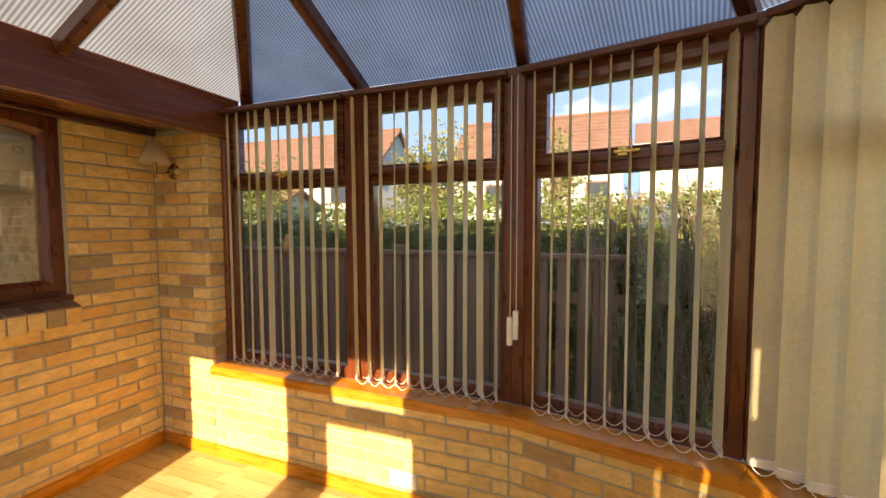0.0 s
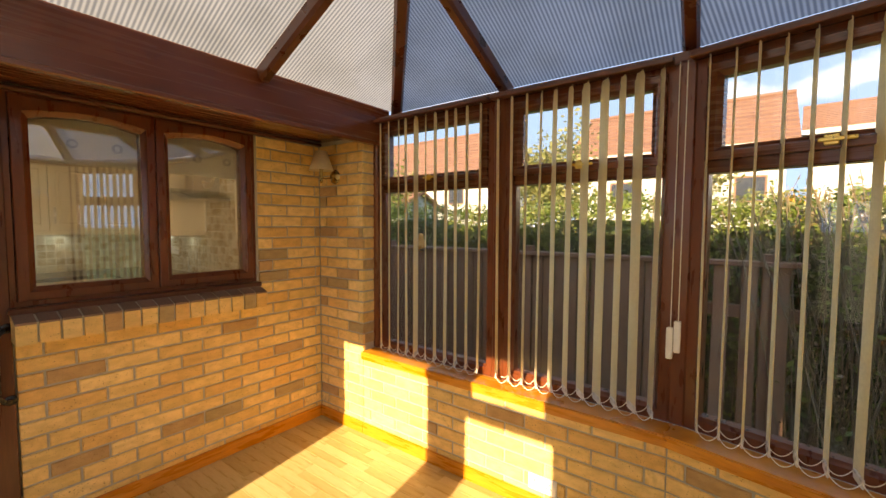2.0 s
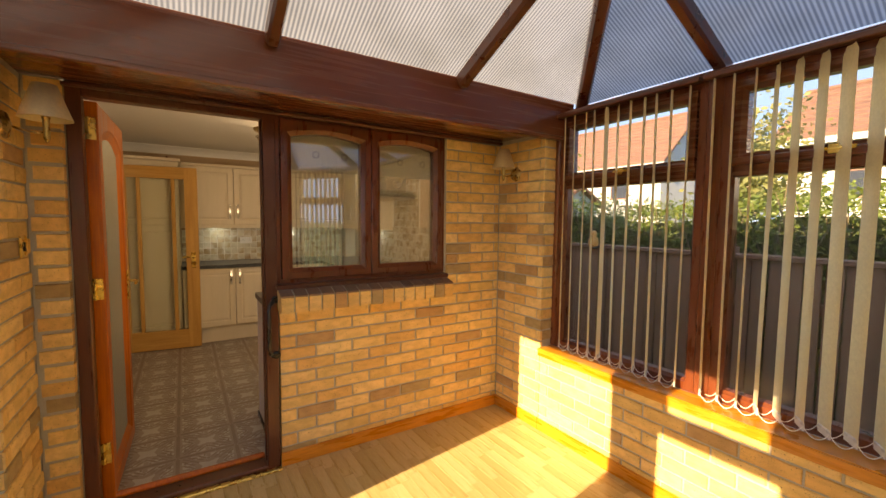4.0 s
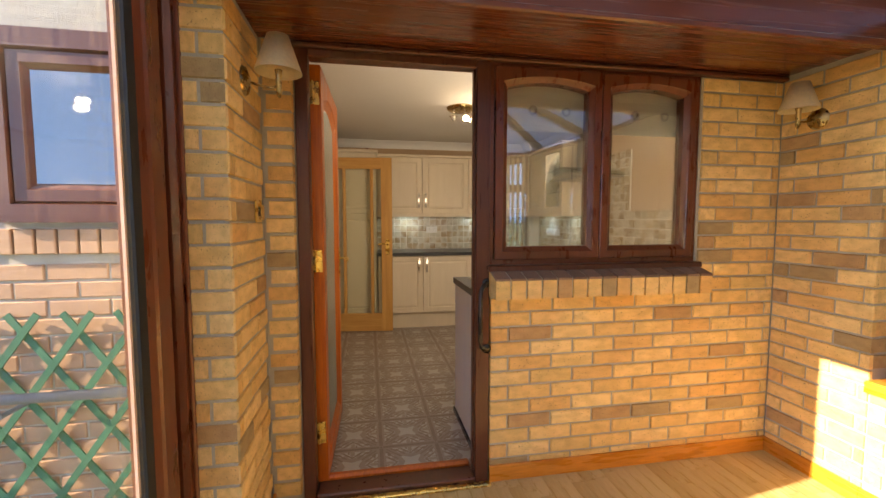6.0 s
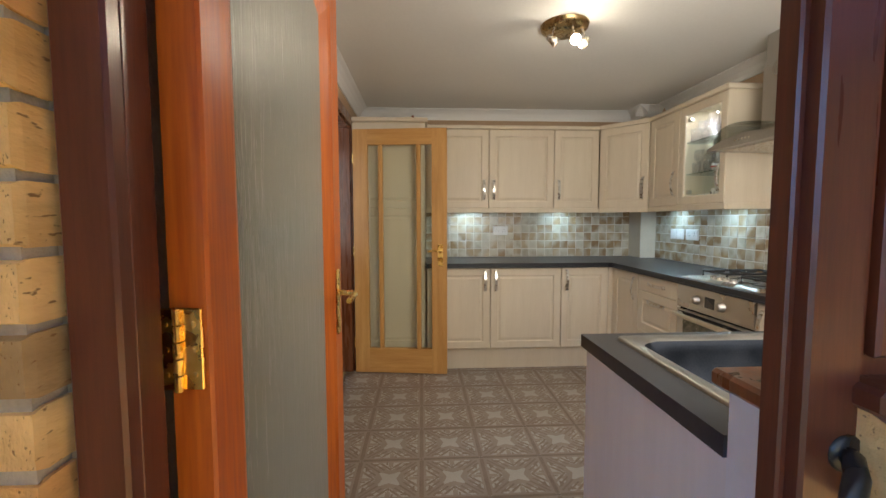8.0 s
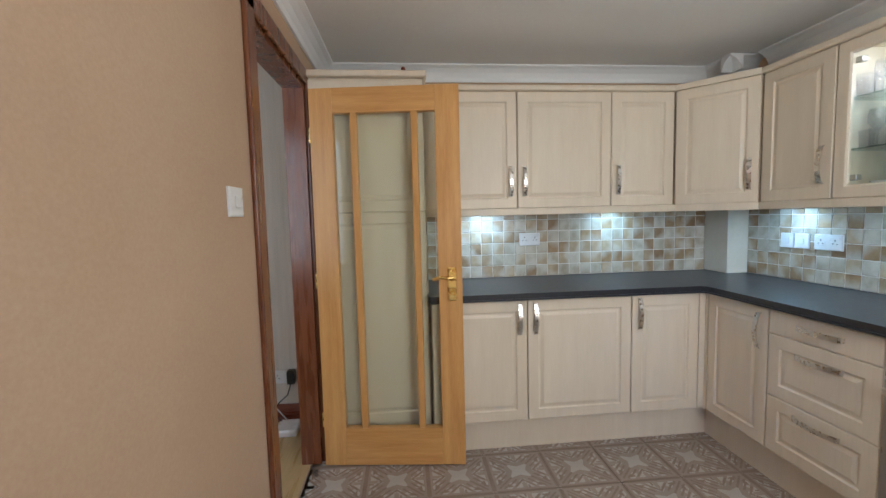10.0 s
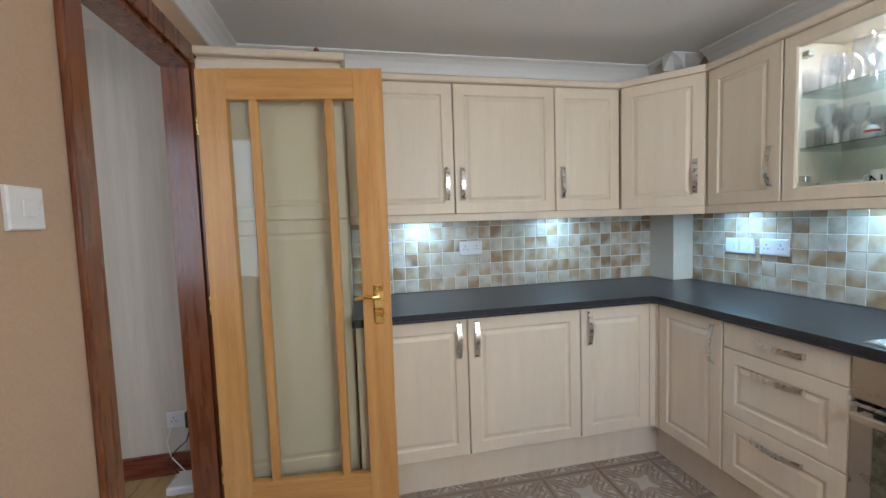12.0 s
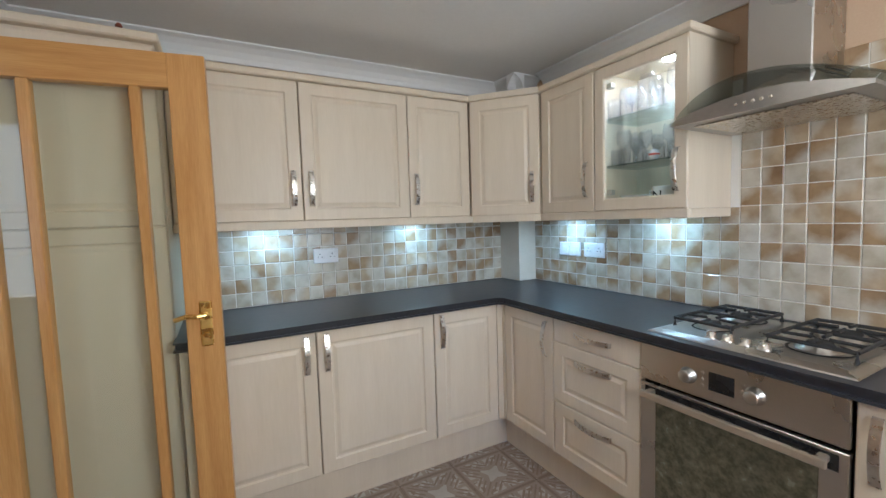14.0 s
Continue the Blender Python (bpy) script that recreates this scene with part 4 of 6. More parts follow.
def socket(name, m, w=0.146, h=0.086, kind="double", label="white double socket"):
    so = thing(name, label, "socket", at=m)
    part("faceplate", lofted(0, w, 0, h, [(0, 0.0), (0, -0.006), (0.004, -0.009)], cap=True), WHITE_PLASTIC, so)
    n = 2 if kind == "double" else 1
    for i in range(n):
        cx = w * (0.25 + 0.5 * i) if n == 2 else w / 2
        if kind == "switch":
            part("rocker", box(cx - 0.016, cx + 0.016, -0.013, -0.009, h / 2 - 0.018, h / 2 + 0.018, 0.002), WHITE_PLASTIC, so)
        else:
            hs = bmesh.new()
            for ox, oz, ww, hh in ((0, 0.012, 0.004, 0.009), (-0.011, -0.006, 0.007, 0.004), (0.011, -0.006, 0.007, 0.004)):
                box(cx + ox - ww / 2, cx + ox + ww / 2, -0.0096, -0.0088, h / 2 + oz - hh / 2, h / 2 + oz + hh / 2, bm=hs)
            part("pin_holes", hs, BLACK, so)
            if kind == "double":
                part("rocker", box(cx - 0.007 + (0.02 if i else -0.02), cx + 0.007 + (0.02 if i else -0.02), -0.012, -0.009, h - 0.028, h - 0.012, 0.001), WHITE_PLASTIC, so)
    return so


socket("socket", pose(-2.683, SIDE_Y - 0.001, 0.107), 0.15, 0.082, label="white double socket low on sunlit brick")


# ---- bricks ----
COURSE, PITCH, BH, Z0, PIER_Z0 = 0.0735, 0.2268, 0.0635, 0.039, 0.039
BRICK_FULL = mesh_of(lofted(0, 0.2168, 0, BH, [(0, 0.02), (0, 0.004), (0.004, 0.0)], cap=True), "brick", BRICK)


def lay(parent, m, w, z0, courses, holes=(), phase=0.0, joined=False, seed=1):
    """Stretcher bond in courses from z0; local x along the wall, face at y=0. holes: (x0, x1, z0, z1) left free."""
    rnd = random.Random(seed)
    bm = bmesh.new() if joined else None
    for c in range(courses):
        z = z0 + c * COURSE
        x = -phase - (PITCH / 2 if c % 2 else 0)
        while x < w:
            a, b = max(x, 0), min(x + PITCH - 0.01, w)
            spans = [(a, b)]
            for h0, h1, g0, g1 in holes:
                if z + BH > g0 and z < g1:
                    spans = [s for p, q in spans for s in ((p, min(q, h0 - 0.005)), (max(p, h1 + 0.005), q)) if s[1] - s[0] > 0.02]
            for p, q in spans:
                if q - p < 0.022:
                    continue
                mm = m @ pose(p, rnd.uniform(-0.0015, 0.0015), z + rnd.uniform(-0.001, 0.001), 0, rnd.uniform(-0.25, 0.25), 0) @ Matrix.Diagonal(((q - p) / 0.2168, 1, 1, 1))
                if joined:
                    lofted(0, 0.2168, 0, BH, [(0, 0.02), (0, 0.004), (0.004, 0.0)], cap=True, bm=bm, m=mm)
                else:
                    piece("brick", BRICK_FULL, mm, parent)
            x += PITCH
    return bm

# ---- kitchen: units ----
def panel_door(w, h, plain=False):
    """A foil-wrapped door with a routed, raised centre."""
    if plain:
        return lofted(0, w, 0, h, [(0, 0.02), (0, 0.004), (0.004, 0.0)], cap=True)
    e = min(0.058, h * 0.28)
    return lofted(0, w, 0, h, [(0, 0.02), (0, 0.004), (0.004, 0.0), (e, 0.0), (e + 0.006, 0.007), (e + 0.014, 0.007), (e + 0.03, 0.0015), (e + 0.034, 0.0015)], cap=True)


def bow_handle(length, w=0.022):
    """A flat strap bowed out from the door."""
    b = bmesh.new()
    pts = [(0.0, -length / 2 - 0.004)]
    for k in range(11):
        u = k / 10
        pts.append((-0.012 - 0.018 * math.sin(math.pi * u), -length / 2 + length * u))
    pts.append((0.0, length / 2 + 0.004))
    rows = []
    for i, (y, z) in enumerate(pts):
        t = -0.004 if 0 < i < len(pts) - 1 else 0.0
        rows.append([b.verts.new(p) for p in ((-w / 2, y, z), (w / 2, y, z), (w / 2, y - t, z + (0.003 if i == 0 else -0.003 if i == len(pts) - 1 else 0)), (-w / 2, y - t, z + (0.003 if i == 0 else -0.003 if i == len(pts) - 1 else 0)))])
    for p, q in zip(rows, rows[1:]):
        for k in range(4):
            b.faces.new((p[k], p[(k + 1) % 4], q[(k + 1) % 4], q[k]))
    b.faces.new(rows[0]), b.faces.new(rows[-1])
    return b


def front(parent, m, w, h, handle=None, level=False, plain=False, length=0.17):
    """A door or drawer front, with its handle at (x, z) in its own plane."""
    d = part("drawer_front" if level else "door", panel_door(w, h, plain), CREAM, parent)
    d.matrix_basis = m
    if handle:
        hb = bow_handle(length)
        if level:
            hb.transform(pose(0, 0, 0, 0, 90, 0))
        hb.transform(pose(handle[0], 0, handle[1]))
        part("handle", hb, CHROME, d, "brushed nickel bow handle")
    return d


def unit(name, m, w, z0, z1, depth, fronts, label, category, group, carcase=True):
    u = thing(name, label, category, group, at=m)
    if carcase:
        part("carcase", box(0.001, w - 0.001, 0.021, depth, z0, z1), CARCASE, u)
    for f in fronts:
        x0, x1, a, b, h = f[:5]
        kw_ = f[5] if len(f) > 5 else {}
        front(u, pose(x0 + 0.0015, 0, a + 0.0015), x1 - x0 - 0.003, b - a - 0.003, h, **kw_)
    return u


BASE, WALLU = "base units of the kitchen", "wall units of the kitchen"
B0, B1 = 0.19, 0.866
W0, W1 = 1.368, 2.052
FX, FY = -7.302, 1.228          # faces of the base doors
GX, GY = -7.565, 1.487          # faces of the wall doors
bm_ = lambda y: pose(FX, y, 0, 0, 0, 90)
bh, wh = B1 - B0, W1 - W0
unit("base_cabinet", bm_(-0.33), 0.523, B0, 0.87, 0.57, [(0, 0.523, B0, B1, (0.478, bh - 0.105))], "cream base cabinet with a raised-panel door", "base cabinet", BASE)
unit("base_cabinet", bm_(0.195), 0.595, B0, 0.87, 0.57, [(0, 0.595, B0, B1, (0.042, bh - 0.105))], "cream base cabinet with a wide raised-panel door", "base cabinet", BASE)
unit("base_cabinet", bm_(0.792), 0.401, B0, 0.87, 0.57, [(0, 0.401, B0, B1, (0.042, bh - 0.105))], "cream base cabinet with a narrow raised-panel door", "base cabinet", BASE)
structure("trim_corner_fillet", box(FX - 0.02, FX, 1.194, 1.228, B0, B1), CARCASE, "cream corner fillet between base units", "fillet")
structure("trim_corner_fillet_2", box(FX, -7.282, FY, FY + 0.02, B0, B1), CARCASE, "cream corner fillet between base units", "fillet")
br_ = lambda x: pose(x, FY, 0)
unit("base_cabinet", br_(-7.28), 0.385, B0, 0.87, 0.55, [(0, 0.385, B0, B1, (0.335, bh - 0.12))], "cream base cabinet beside the drawers", "base cabinet", BASE)
unit("drawer_unit", br_(-6.893), 0.472, B0, 0.87, 0.55, [(0, 0.472, 0.752, B1, (0.236, 0.058), dict(level=True, plain=True, length=0.19)), (0, 0.472, 0.458, 0.752, (0.236, 0.222), dict(level=True, length=0.19)), (0, 0.472, B0, 0.458, (0.236, 0.215), dict(level=True, length=0.19))], "cream three-drawer kitchen unit beside the oven", "drawer unit", BASE)
unit("base_cabinet", br_(-5.815), 0.60, B0, 0.87, 0.55, [(0, 0.30, B0, B1, (0.04, bh - 0.12)), (0.30, 0.60, B0, B1, (0.26, bh - 0.12))], "cream two-door base cabinet beside the oven", "base cabinet", BASE)
ms = pose(-5.152, 1.23, 0, 0, 0, -90)
unit("base_cabinet", ms, 1.08, B0, 0.745, 0.44, [(0, 0.54, B0, B1, (0.49, bh - 0.12)), (0.54, 1.08, B0, B1, (0.05, bh - 0.12))], "cream sink base cabinet under the window", "base cabinet", BASE)
structure("trim_end_panel", box(-5.155, -4.575, 0.128, 0.148, 0.0, 0.872, 0.002), BISQUE_END, "pale wood-effect end panel of the sink unit", "end panel")
structure("trim_end_strip", box(-5.16, -4.575, 0.116, 0.1275, 0.0, 0.03, 0.002), BLACK, "black strip at the foot of the end panel", "trim")
for nm, b in (("1", box(-7.39, -7.372, -0.33, 1.30, 0.0, 0.188)), ("2", box(-7.39, -5.22, 1.298, 1.316, 0.0, 0.188)), ("3", box(-5.112, -5.094, 0.15, 1.30, 0.0, 0.188))):
    structure(f"trim_plinth_{nm}", b, CREAM, "cream plinth under the base units", "plinth")

# tall unit beside the hall door
tu = unit("tall_cabinet", pose(-7.372, -0.945, 0, 0, 0, 90), 0.605, 0.15, 2.062, 0.5, [(0, 0.605, 0.19, 1.362, (0.55, 1.05)), (0, 0.605, 1.362, 2.05, (0.55, 0.195))], "tall cream larder cabinet beside the hall door", "tall cabinet", BASE)
part("cornice", box(-0.002, 0.625, -0.022, 0.5, 2.062, 2.095, 0.006), CREAM, tu)
part("plinth", box(0.0, 0.605, 0.05, 0.07, 0.0, 0.15), CREAM, tu)
part("side_panel", box(0.6055, 0.6075, 0.0, 0.5, 0.15, 2.06), CREAM, tu)

peg = lathe([(0.0, 0.0), (0.011, 0.0), (0.012, 0.012), (0.007, 0.02), (0.0, 0.022)], 14)
peg.transform(pose(-7.37, -0.44, 2.095))
tagged(part("wooden_peg", peg, HALL_SKIRT, smooth=True), "small dark red wooden peg on the tall cabinet", "wooden peg")

# wall units
gm = lambda y: pose(GX, y, 0, 0, 0, 90)
unit("wall_cabinet", gm(-0.335), 0.553, W0, W1, 0.31, [(0, 0.553, W0, W1, (0.51, 0.16))], "cream wall cabinet with a raised-panel door", "wall cabinet", WALLU)
unit("wall_cabinet", gm(0.220), 0.579, W0, W1, 0.31, [(0, 0.579, W0, W1, (0.04, 0.16))], "wide cream wall cabinet with a raised-panel door", "wall cabinet", WALLU)
unit("wall_cabinet", gm(0.800), 0.402, W0, W1, 0.31, [(0, 0.402, W0, W1, (0.04, 0.16))], "narrow cream wall cabinet with a raised-panel door", "wall cabinet", WALLU)
P, Q = Vector((GX + 0.004, 1.203, 0)), Vector((-7.252, GY - 0.002, 0))
cd = (Q - P).normalized()
cu = thing("wall_cabinet", "cream diagonal corner wall cabinet", "wall cabinet", WALLU, at=pose(P.x, P.y, 0, 0, 0, math.degrees(math.atan2(cd.y, cd.x))))
cw = (Q - P).length
minv = cu.matrix_basis.inverted()
body = extrude([P + Vector((-0.012, 0.012, W0)), Q + Vector((-0.012, 0.012, W0)), Vector((-7.252, RIGHT_Y - 0.16, W0)), Vector((-7.66, RIGHT_Y - 0.16, W0)), Vector((BACK_X + 0.005, 1.65, W0)), Vector((BACK_X + 0.005, 1.203, W0))], (0, 0, W1 - W0))
body.transform(minv)
part("carcase", body, CARCASE, cu)
front(cu, pose(0.004, 0, W0), cw - 0.008, wh, (cw - 0.05, 0.16))
unit("wall_cabinet", pose(-7.246, GY, 0), 0.377, W0, W1, 0.31, [(0, 0.377, W0, W1, (0.33, 0.16))], "cream wall cabinet beside the glazed one", "wall cabinet", WALLU)

# glazed display cabinet
gx0, gx1 = -6.867, -6.402
gc = thing("display_cabinet", "cream glazed wall cabinet, lit, full of glassware", "display cabinet", WALLU)
for nm, b in (("side_panel", box(gx0, gx0 + 0.016, GY + 0.021, RIGHT_Y - 0.002, W0, W1)), ("side_panel", box(gx1 - 0.016, gx1, GY + 0.003, RIGHT_Y - 0.002, W0, W1)), ("top_panel", box(gx0 + 0.016, gx1 - 0.016, GY + 0.021, RIGHT_Y - 0.002, W1 - 0.016, W1)), ("bottom_panel", box(gx0 + 0.016, gx1 - 0.016, GY + 0.021, RIGHT_Y - 0.002, W0, W0 + 0.016)), ("back_panel", box(gx0 + 0.016, gx1 - 0.016, RIGHT_Y - 0.016, RIGHT_Y - 0.004, W0 + 0.016, W1 - 0.016))):
    part(nm, b, CREAM, gc)
gdoor = part("door", lofted(gx0 + 0.002, gx1 - 0.002, W0 + 0.002, W1 - 0.002, [(0, GY + 0.02), (0, GY + 0.004), (0.004, GY), (0.05, GY), (0.058, GY + 0.006), (0.058, GY + 0.02)], closed=True), CREAM, gc)
part("pane", quad([(gx0 + 0.05, GY + 0.012, W0 + 0.05), (gx1 - 0.05, GY + 0.012, W0 + 0.05), (gx1 - 0.05, GY + 0.012, W1 - 0.05), (gx0 + 0.05, GY + 0.012, W1 - 0.05)]), CLEAR, gdoor)
hb = bow_handle(0.17)
hb.transform(pose(gx1 - 0.045, GY, W0 + 0.16))
part("handle", hb, CHROME, gdoor, "brushed nickel bow handle", smooth=True)
for z in (W0 + 0.09, W1 - 0.09):
    part("hinge", box(gx0 + 0.05, gx0 + 0.085, GY + 0.02, GY + 0.05, z - 0.012, z + 0.012, 0.003), STEEL, gdoor)
SH = (1.583, 1.806)
for z in SH:
    part("shelf", box(gx0 + 0.017, gx1 - 0.017, GY + 0.03, RIGHT_Y - 0.018, z - 0.003, z + 0.003), SHELF_GLASS, gc, "clear glass shelf")
dl = part("downlight", lathe([(0.0, 0.0), (0.028, 0.0), (0.034, 0.006)], 20, m=pose((gx0 + gx1) / 2 + 0.06, 1.64, W1 - 0.022)), glow("cabinet_downlight", (0.85, 0.92, 1.0), 6.0), gc)
# glasses, cups and plates on the shelves
WINE = lathe([(0.0, 0.0), (0.028, 0.001), (0.026, 0.004), (0.004, 0.008), (0.0035, 0.06), (0.012, 0.072), (0.03, 0.095), (0.031, 0.125), (0.026, 0.15), (0.0255, 0.151)], 14)
TUMBLER = lathe([(0.0, 0.0), (0.026, 0.0), (0.031, 0.09)], 14)
rg = random.Random(12)


def glassware(src, name, x, y, z, s, label, cat):
    b = src.copy()
    b.transform(Matrix.Diagonal((s, s, s, 1)))
    ob = part(name, b, GLASSWARE, smooth=True)
    ob.matrix_basis = pose(x, y, z)
    return tagged(ob, label, cat, "glassware in the display cabinet")


for z in SH:
    for i in range(7):
        x = gx0 + 0.055 + i * 0.058
        for y in (1.575, 1.65, 1.73):
            if rg.random() < 0.9:
                tall = (i + (y > 1.65)) % 2
                glassware(WINE if tall else TUMBLER, "wine_glass" if tall else "tumbler", x + rg.uniform(-0.012, 0.012), y + rg.uniform(-0.015, 0.015), z + 0.003, rg.uniform(0.85, 1.1), "clear stemmed wine glass on a glass shelf" if tall else "clear glass tumbler on a glass shelf", "wine glass" if tall else "tumbler")
WINE.free()
TUMBLER.free()
for i, (x, s) in enumerate(((gx0 + 0.11, 1.0), (gx0 + 0.17, 0.85))):
    st = thing("bowl_stack", "stack of small white china bowls", "bowls", "china in the display cabinet", at=pose(x, 1.62, W0 + 0.016))
    for k in range(3):
        part("bowl", lathe([(0.0, 0.0), (0.03 * s, 0.001), (0.052 * s, 0.024), (0.050 * s, 0.024), (0.028 * s, 0.005), (0, 0.005)], 20, m=pose(0, 0, k * 0.017)), CHINA, st, smooth=True)
pl = thing("plate_stack", "stack of white china plates", "plates", "china in the display cabinet", at=pose(gx0 + 0.29, 1.68, W0 + 0.016))
for k in range(5):
    part("plate", lathe([(0.0, 0.0), (0.05, 0.0), (0.09, 0.010), (0.09, 0.012), (0.05, 0.003), (0, 0.003)], 24, m=pose(0, 0, k * 0.008)), CHINA, pl, smooth=True)
mug = thing("letter_mug", "white mug with a dark letter N", "mug", at=pose(gx0 + 0.31, 1.565, W0 + 0.016))
part("cup", lathe([(0.0, 0.0), (0.036, 0.0), (0.04, 0.01), (0.042, 0.085), (0.039, 0.085), (0.037, 0.012), (0, 0.008)], 24), CHINA, mug, smooth=True)
part("mug_handle", tube([(-0.04, 0, 0.07), (-0.062, 0, 0.066), (-0.07, 0, 0.045), (-0.062, 0, 0.022), (-0.039, 0, 0.018)], 0.005, 8), CHINA, mug, smooth=True)
tcu = bpy.data.curves.new("letter", "FONT")
tcu.body, tcu.size, tcu.extrude, tcu.align_x = "N", 0.06, 0.0006, "CENTER"
let = new("letter", tcu)
let.data.materials.append(IRON)
let.matrix_basis = pose(0, -0.0425, 0.024, 90, 0, 0)
let.parent = mug
fig = thing("ornament", "small round red and white ornament", "ornament", at=pose(gx0 + 0.27, 1.56, SH[0] + 0.003))
part("ball", lathe([(0.0, 0.0), (0.014, 0.004), (0.022, 0.02), (0.022, 0.032), (0.014, 0.046), (0.0, 0.05)], 16), CHINA, fig, smooth=True)
part("stripe", lathe([(0.0225, 0.022), (0.0235, 0.026), (0.0225, 0.031)], 16), surface("red_glaze", (0.5, 0.05, 0.04), (0.6, 0.08, 0.06), 0.3, bump=0), fig, "red glazed band", smooth=True)

# pelmets and cornices of the wall units
pel = bmesh.new()
box(GX + 0.002, GX + 0.022, -0.335, 1.203, 1.328, W0, 0.003, bm=pel)
structure("trim_pelmet_1", pel, CREAM, "cream pelmet under the wall units", "pelmet")
structure("trim_pelmet_2", extrude([P + Vector((0, 0, 1.328)), Q + Vector((0, 0, 1.328)), Q + Vector((-0.014, 0.014, 1.328)), P + Vector((-0.014, 0.014, 1.328))], (0, 0, W0 - 1.328)), CREAM, "cream pelmet under the corner wall unit", "pelmet")
structure("trim_pelmet_3", box(-7.252, gx1 + 0.004, GY - 0.002, GY + 0.018, 1.328, W0, 0.003), CREAM, "cream pelmet under the wall units", "pelmet")
structure("trim_pelmet_4", box(gx1 - 0.016, gx1 + 0.004, GY + 0.018, RIGHT_Y - 0.002, 1.328, W0 - 0.001, 0.003), CREAM, "cream pelmet at the cabinet's side", "pelmet")
structure("trim_unit_cornice_1", box(BACK_X + 0.01, GX + 0.022, -0.335, 1.2, W1, 2.084, 0.006), CREAM, "cream cornice on top of the wall units", "cornice")
structure("trim_unit_cornice_2", extrude([P + Vector((0.018, -0.01, W1)), Q + Vector((0.012, -0.02, W1)), Q + Vector((0.0, 0.15, W1)), Vector((BACK_X + 0.2, 1.64, W1)), Vector((BACK_X + 0.02, 1.64, W1)), Vector((BACK_X + 0.02, 1.2, W1))], (0, 0, 0.032)), CREAM, "cream cornice on the corner wall unit", "cornice")
structure("trim_unit_cornice_3", box(-7.25, gx1 + 0.022, GY - 0.022, RIGHT_Y - 0.002, W1, 2.084, 0.006), CREAM, "cream cornice on top of the wall units", "cornice")
structure("wall_boxing", box(BACK_X, -7.663, 1.653, RIGHT_Y, 0.912, CEIL_Z), surface("cream_boxing_paint", (0.6, 0.54, 0.44), (0.66, 0.6, 0.5), 0.6, bump=0.02), "cream painted pipe boxing in the kitchen corner", "boxing")

# worktop with a hole for the sink
WT0, WT1 = 0.872, 0.91
wt = thing("worktop", "charcoal laminate kitchen worktop", "worktop")
top = bmesh.new()
outline = [(BACK_X + 0.002, -0.335), (-7.281, -0.335), (-7.281, 1.175), (-7.249, 1.207), (KIT_X - 0.014, 1.207), (KIT_X - 0.014, RIGHT_Y - 0.002), (BACK_X + 0.002, RIGHT_Y - 0.002)]
extrude([(x, y, WT0) for x, y in outline], (0, 0, WT1 - WT0), bm=top)
bmesh.ops.bevel(top, geom=list(top.edges), offset=0.008, segments=2, affect="EDGES")
part("top", top, WORKTOP, wt)
SX0, SX1, SY0, SY1 = -5.085, -4.68, 0.245, 0.70
for x0, x1, y0, y1 in ((-5.175, KIT_X - 0.014, 0.118, SY0), (-5.175, SX0, SY0, SY1), (SX1, KIT_X - 0.014, SY0, SY1), (-5.175, KIT_X - 0.014, SY1, 1.207)):
    part("sink_top", box(x0, x1, y0, y1, WT0, WT1), WORKTOP, wt)
SINK = surface("satin_sink_steel", (0.30, 0.29, 0.27), (0.38, 0.37, 0.35), 0.45, 1.0, scale=(8, 8, 8), fine=200, bump=0.02)
sk = thing("sink", "stainless steel inset sink with a drainer", "sink")


def rounded_basin(profile, seg=6, cap=True):
    """Rounded rectangles (grow, z, corner radius) round the bowl's opening, joined in turn."""
    b = bmesh.new()
    rows = []
    for g, z, r in profile:
        row = []
        for cx, cy, a0 in ((SX1 + g - r, SY1 + g - r, 0), (SX0 - g + r, SY1 + g - r, 90), (SX0 - g + r, SY0 - g + r, 180), (SX1 + g - r, SY0 - g + r, 270)):
            for k in range(seg + 1):
                a = radians(a0 + 90 * k / seg)
                row.append(b.verts.new((cx + r * math.cos(a), cy + r * math.sin(a), z)))
        rows.append(row)
    for p, q in zip(rows, rows[1:]):
        for k in range(len(p)):
            b.faces.new((p[k], p[(k + 1) % len(p)], q[(k + 1) % len(p)], q[k]))
    if cap:
        b.faces.new(rows[-1])
    return b


part("rim", rounded_basin([(0.045, WT1, 0.03), (0.044, WT1 + 0.006, 0.03), (0.036, WT1 + 0.008, 0.03), (0.006, WT1 + 0.004, 0.06), (0.0, WT1 - 0.002, 0.06)], cap=False), SINK, sk, smooth=True)
# the steel bowl's dark blue reflections are put into its base colour
part("bowl", rounded_basin([(0.0, WT1 - 0.002, 0.06), (-0.008, WT1 - 0.03, 0.06), (-0.018, WT1 - 0.13, 0.06), (-0.045, WT1 - 0.155, 0.05), (-0.08, WT1 - 0.157, 0.04)]), surface("bowl_steel_dark_reflection", (0.025, 0.03, 0.04), (0.045, 0.05, 0.062), 0.4, metal=1.0, scale=(8, 8, 8), fine=200, bump=0.02), sk, "steel sink bowl with dark blue-grey reflection painted in", smooth=True)
dr = bmesh.new()
for k in range(9):
    box(SX0 + 0.02 + k * 0.034, SX0 + 0.04 + k * 0.034, SY1 + 0.04, 1.11, WT1 + 0.001, WT1 + 0.006, 0.002, bm=dr)
part("drainer", dr, SINK, sk)
part("drainer_tray", box(SX0 - 0.04, SX1 + 0.04, SY1, 1.15, WT1 + 0.0005, WT1 + 0.003), SINK, sk)
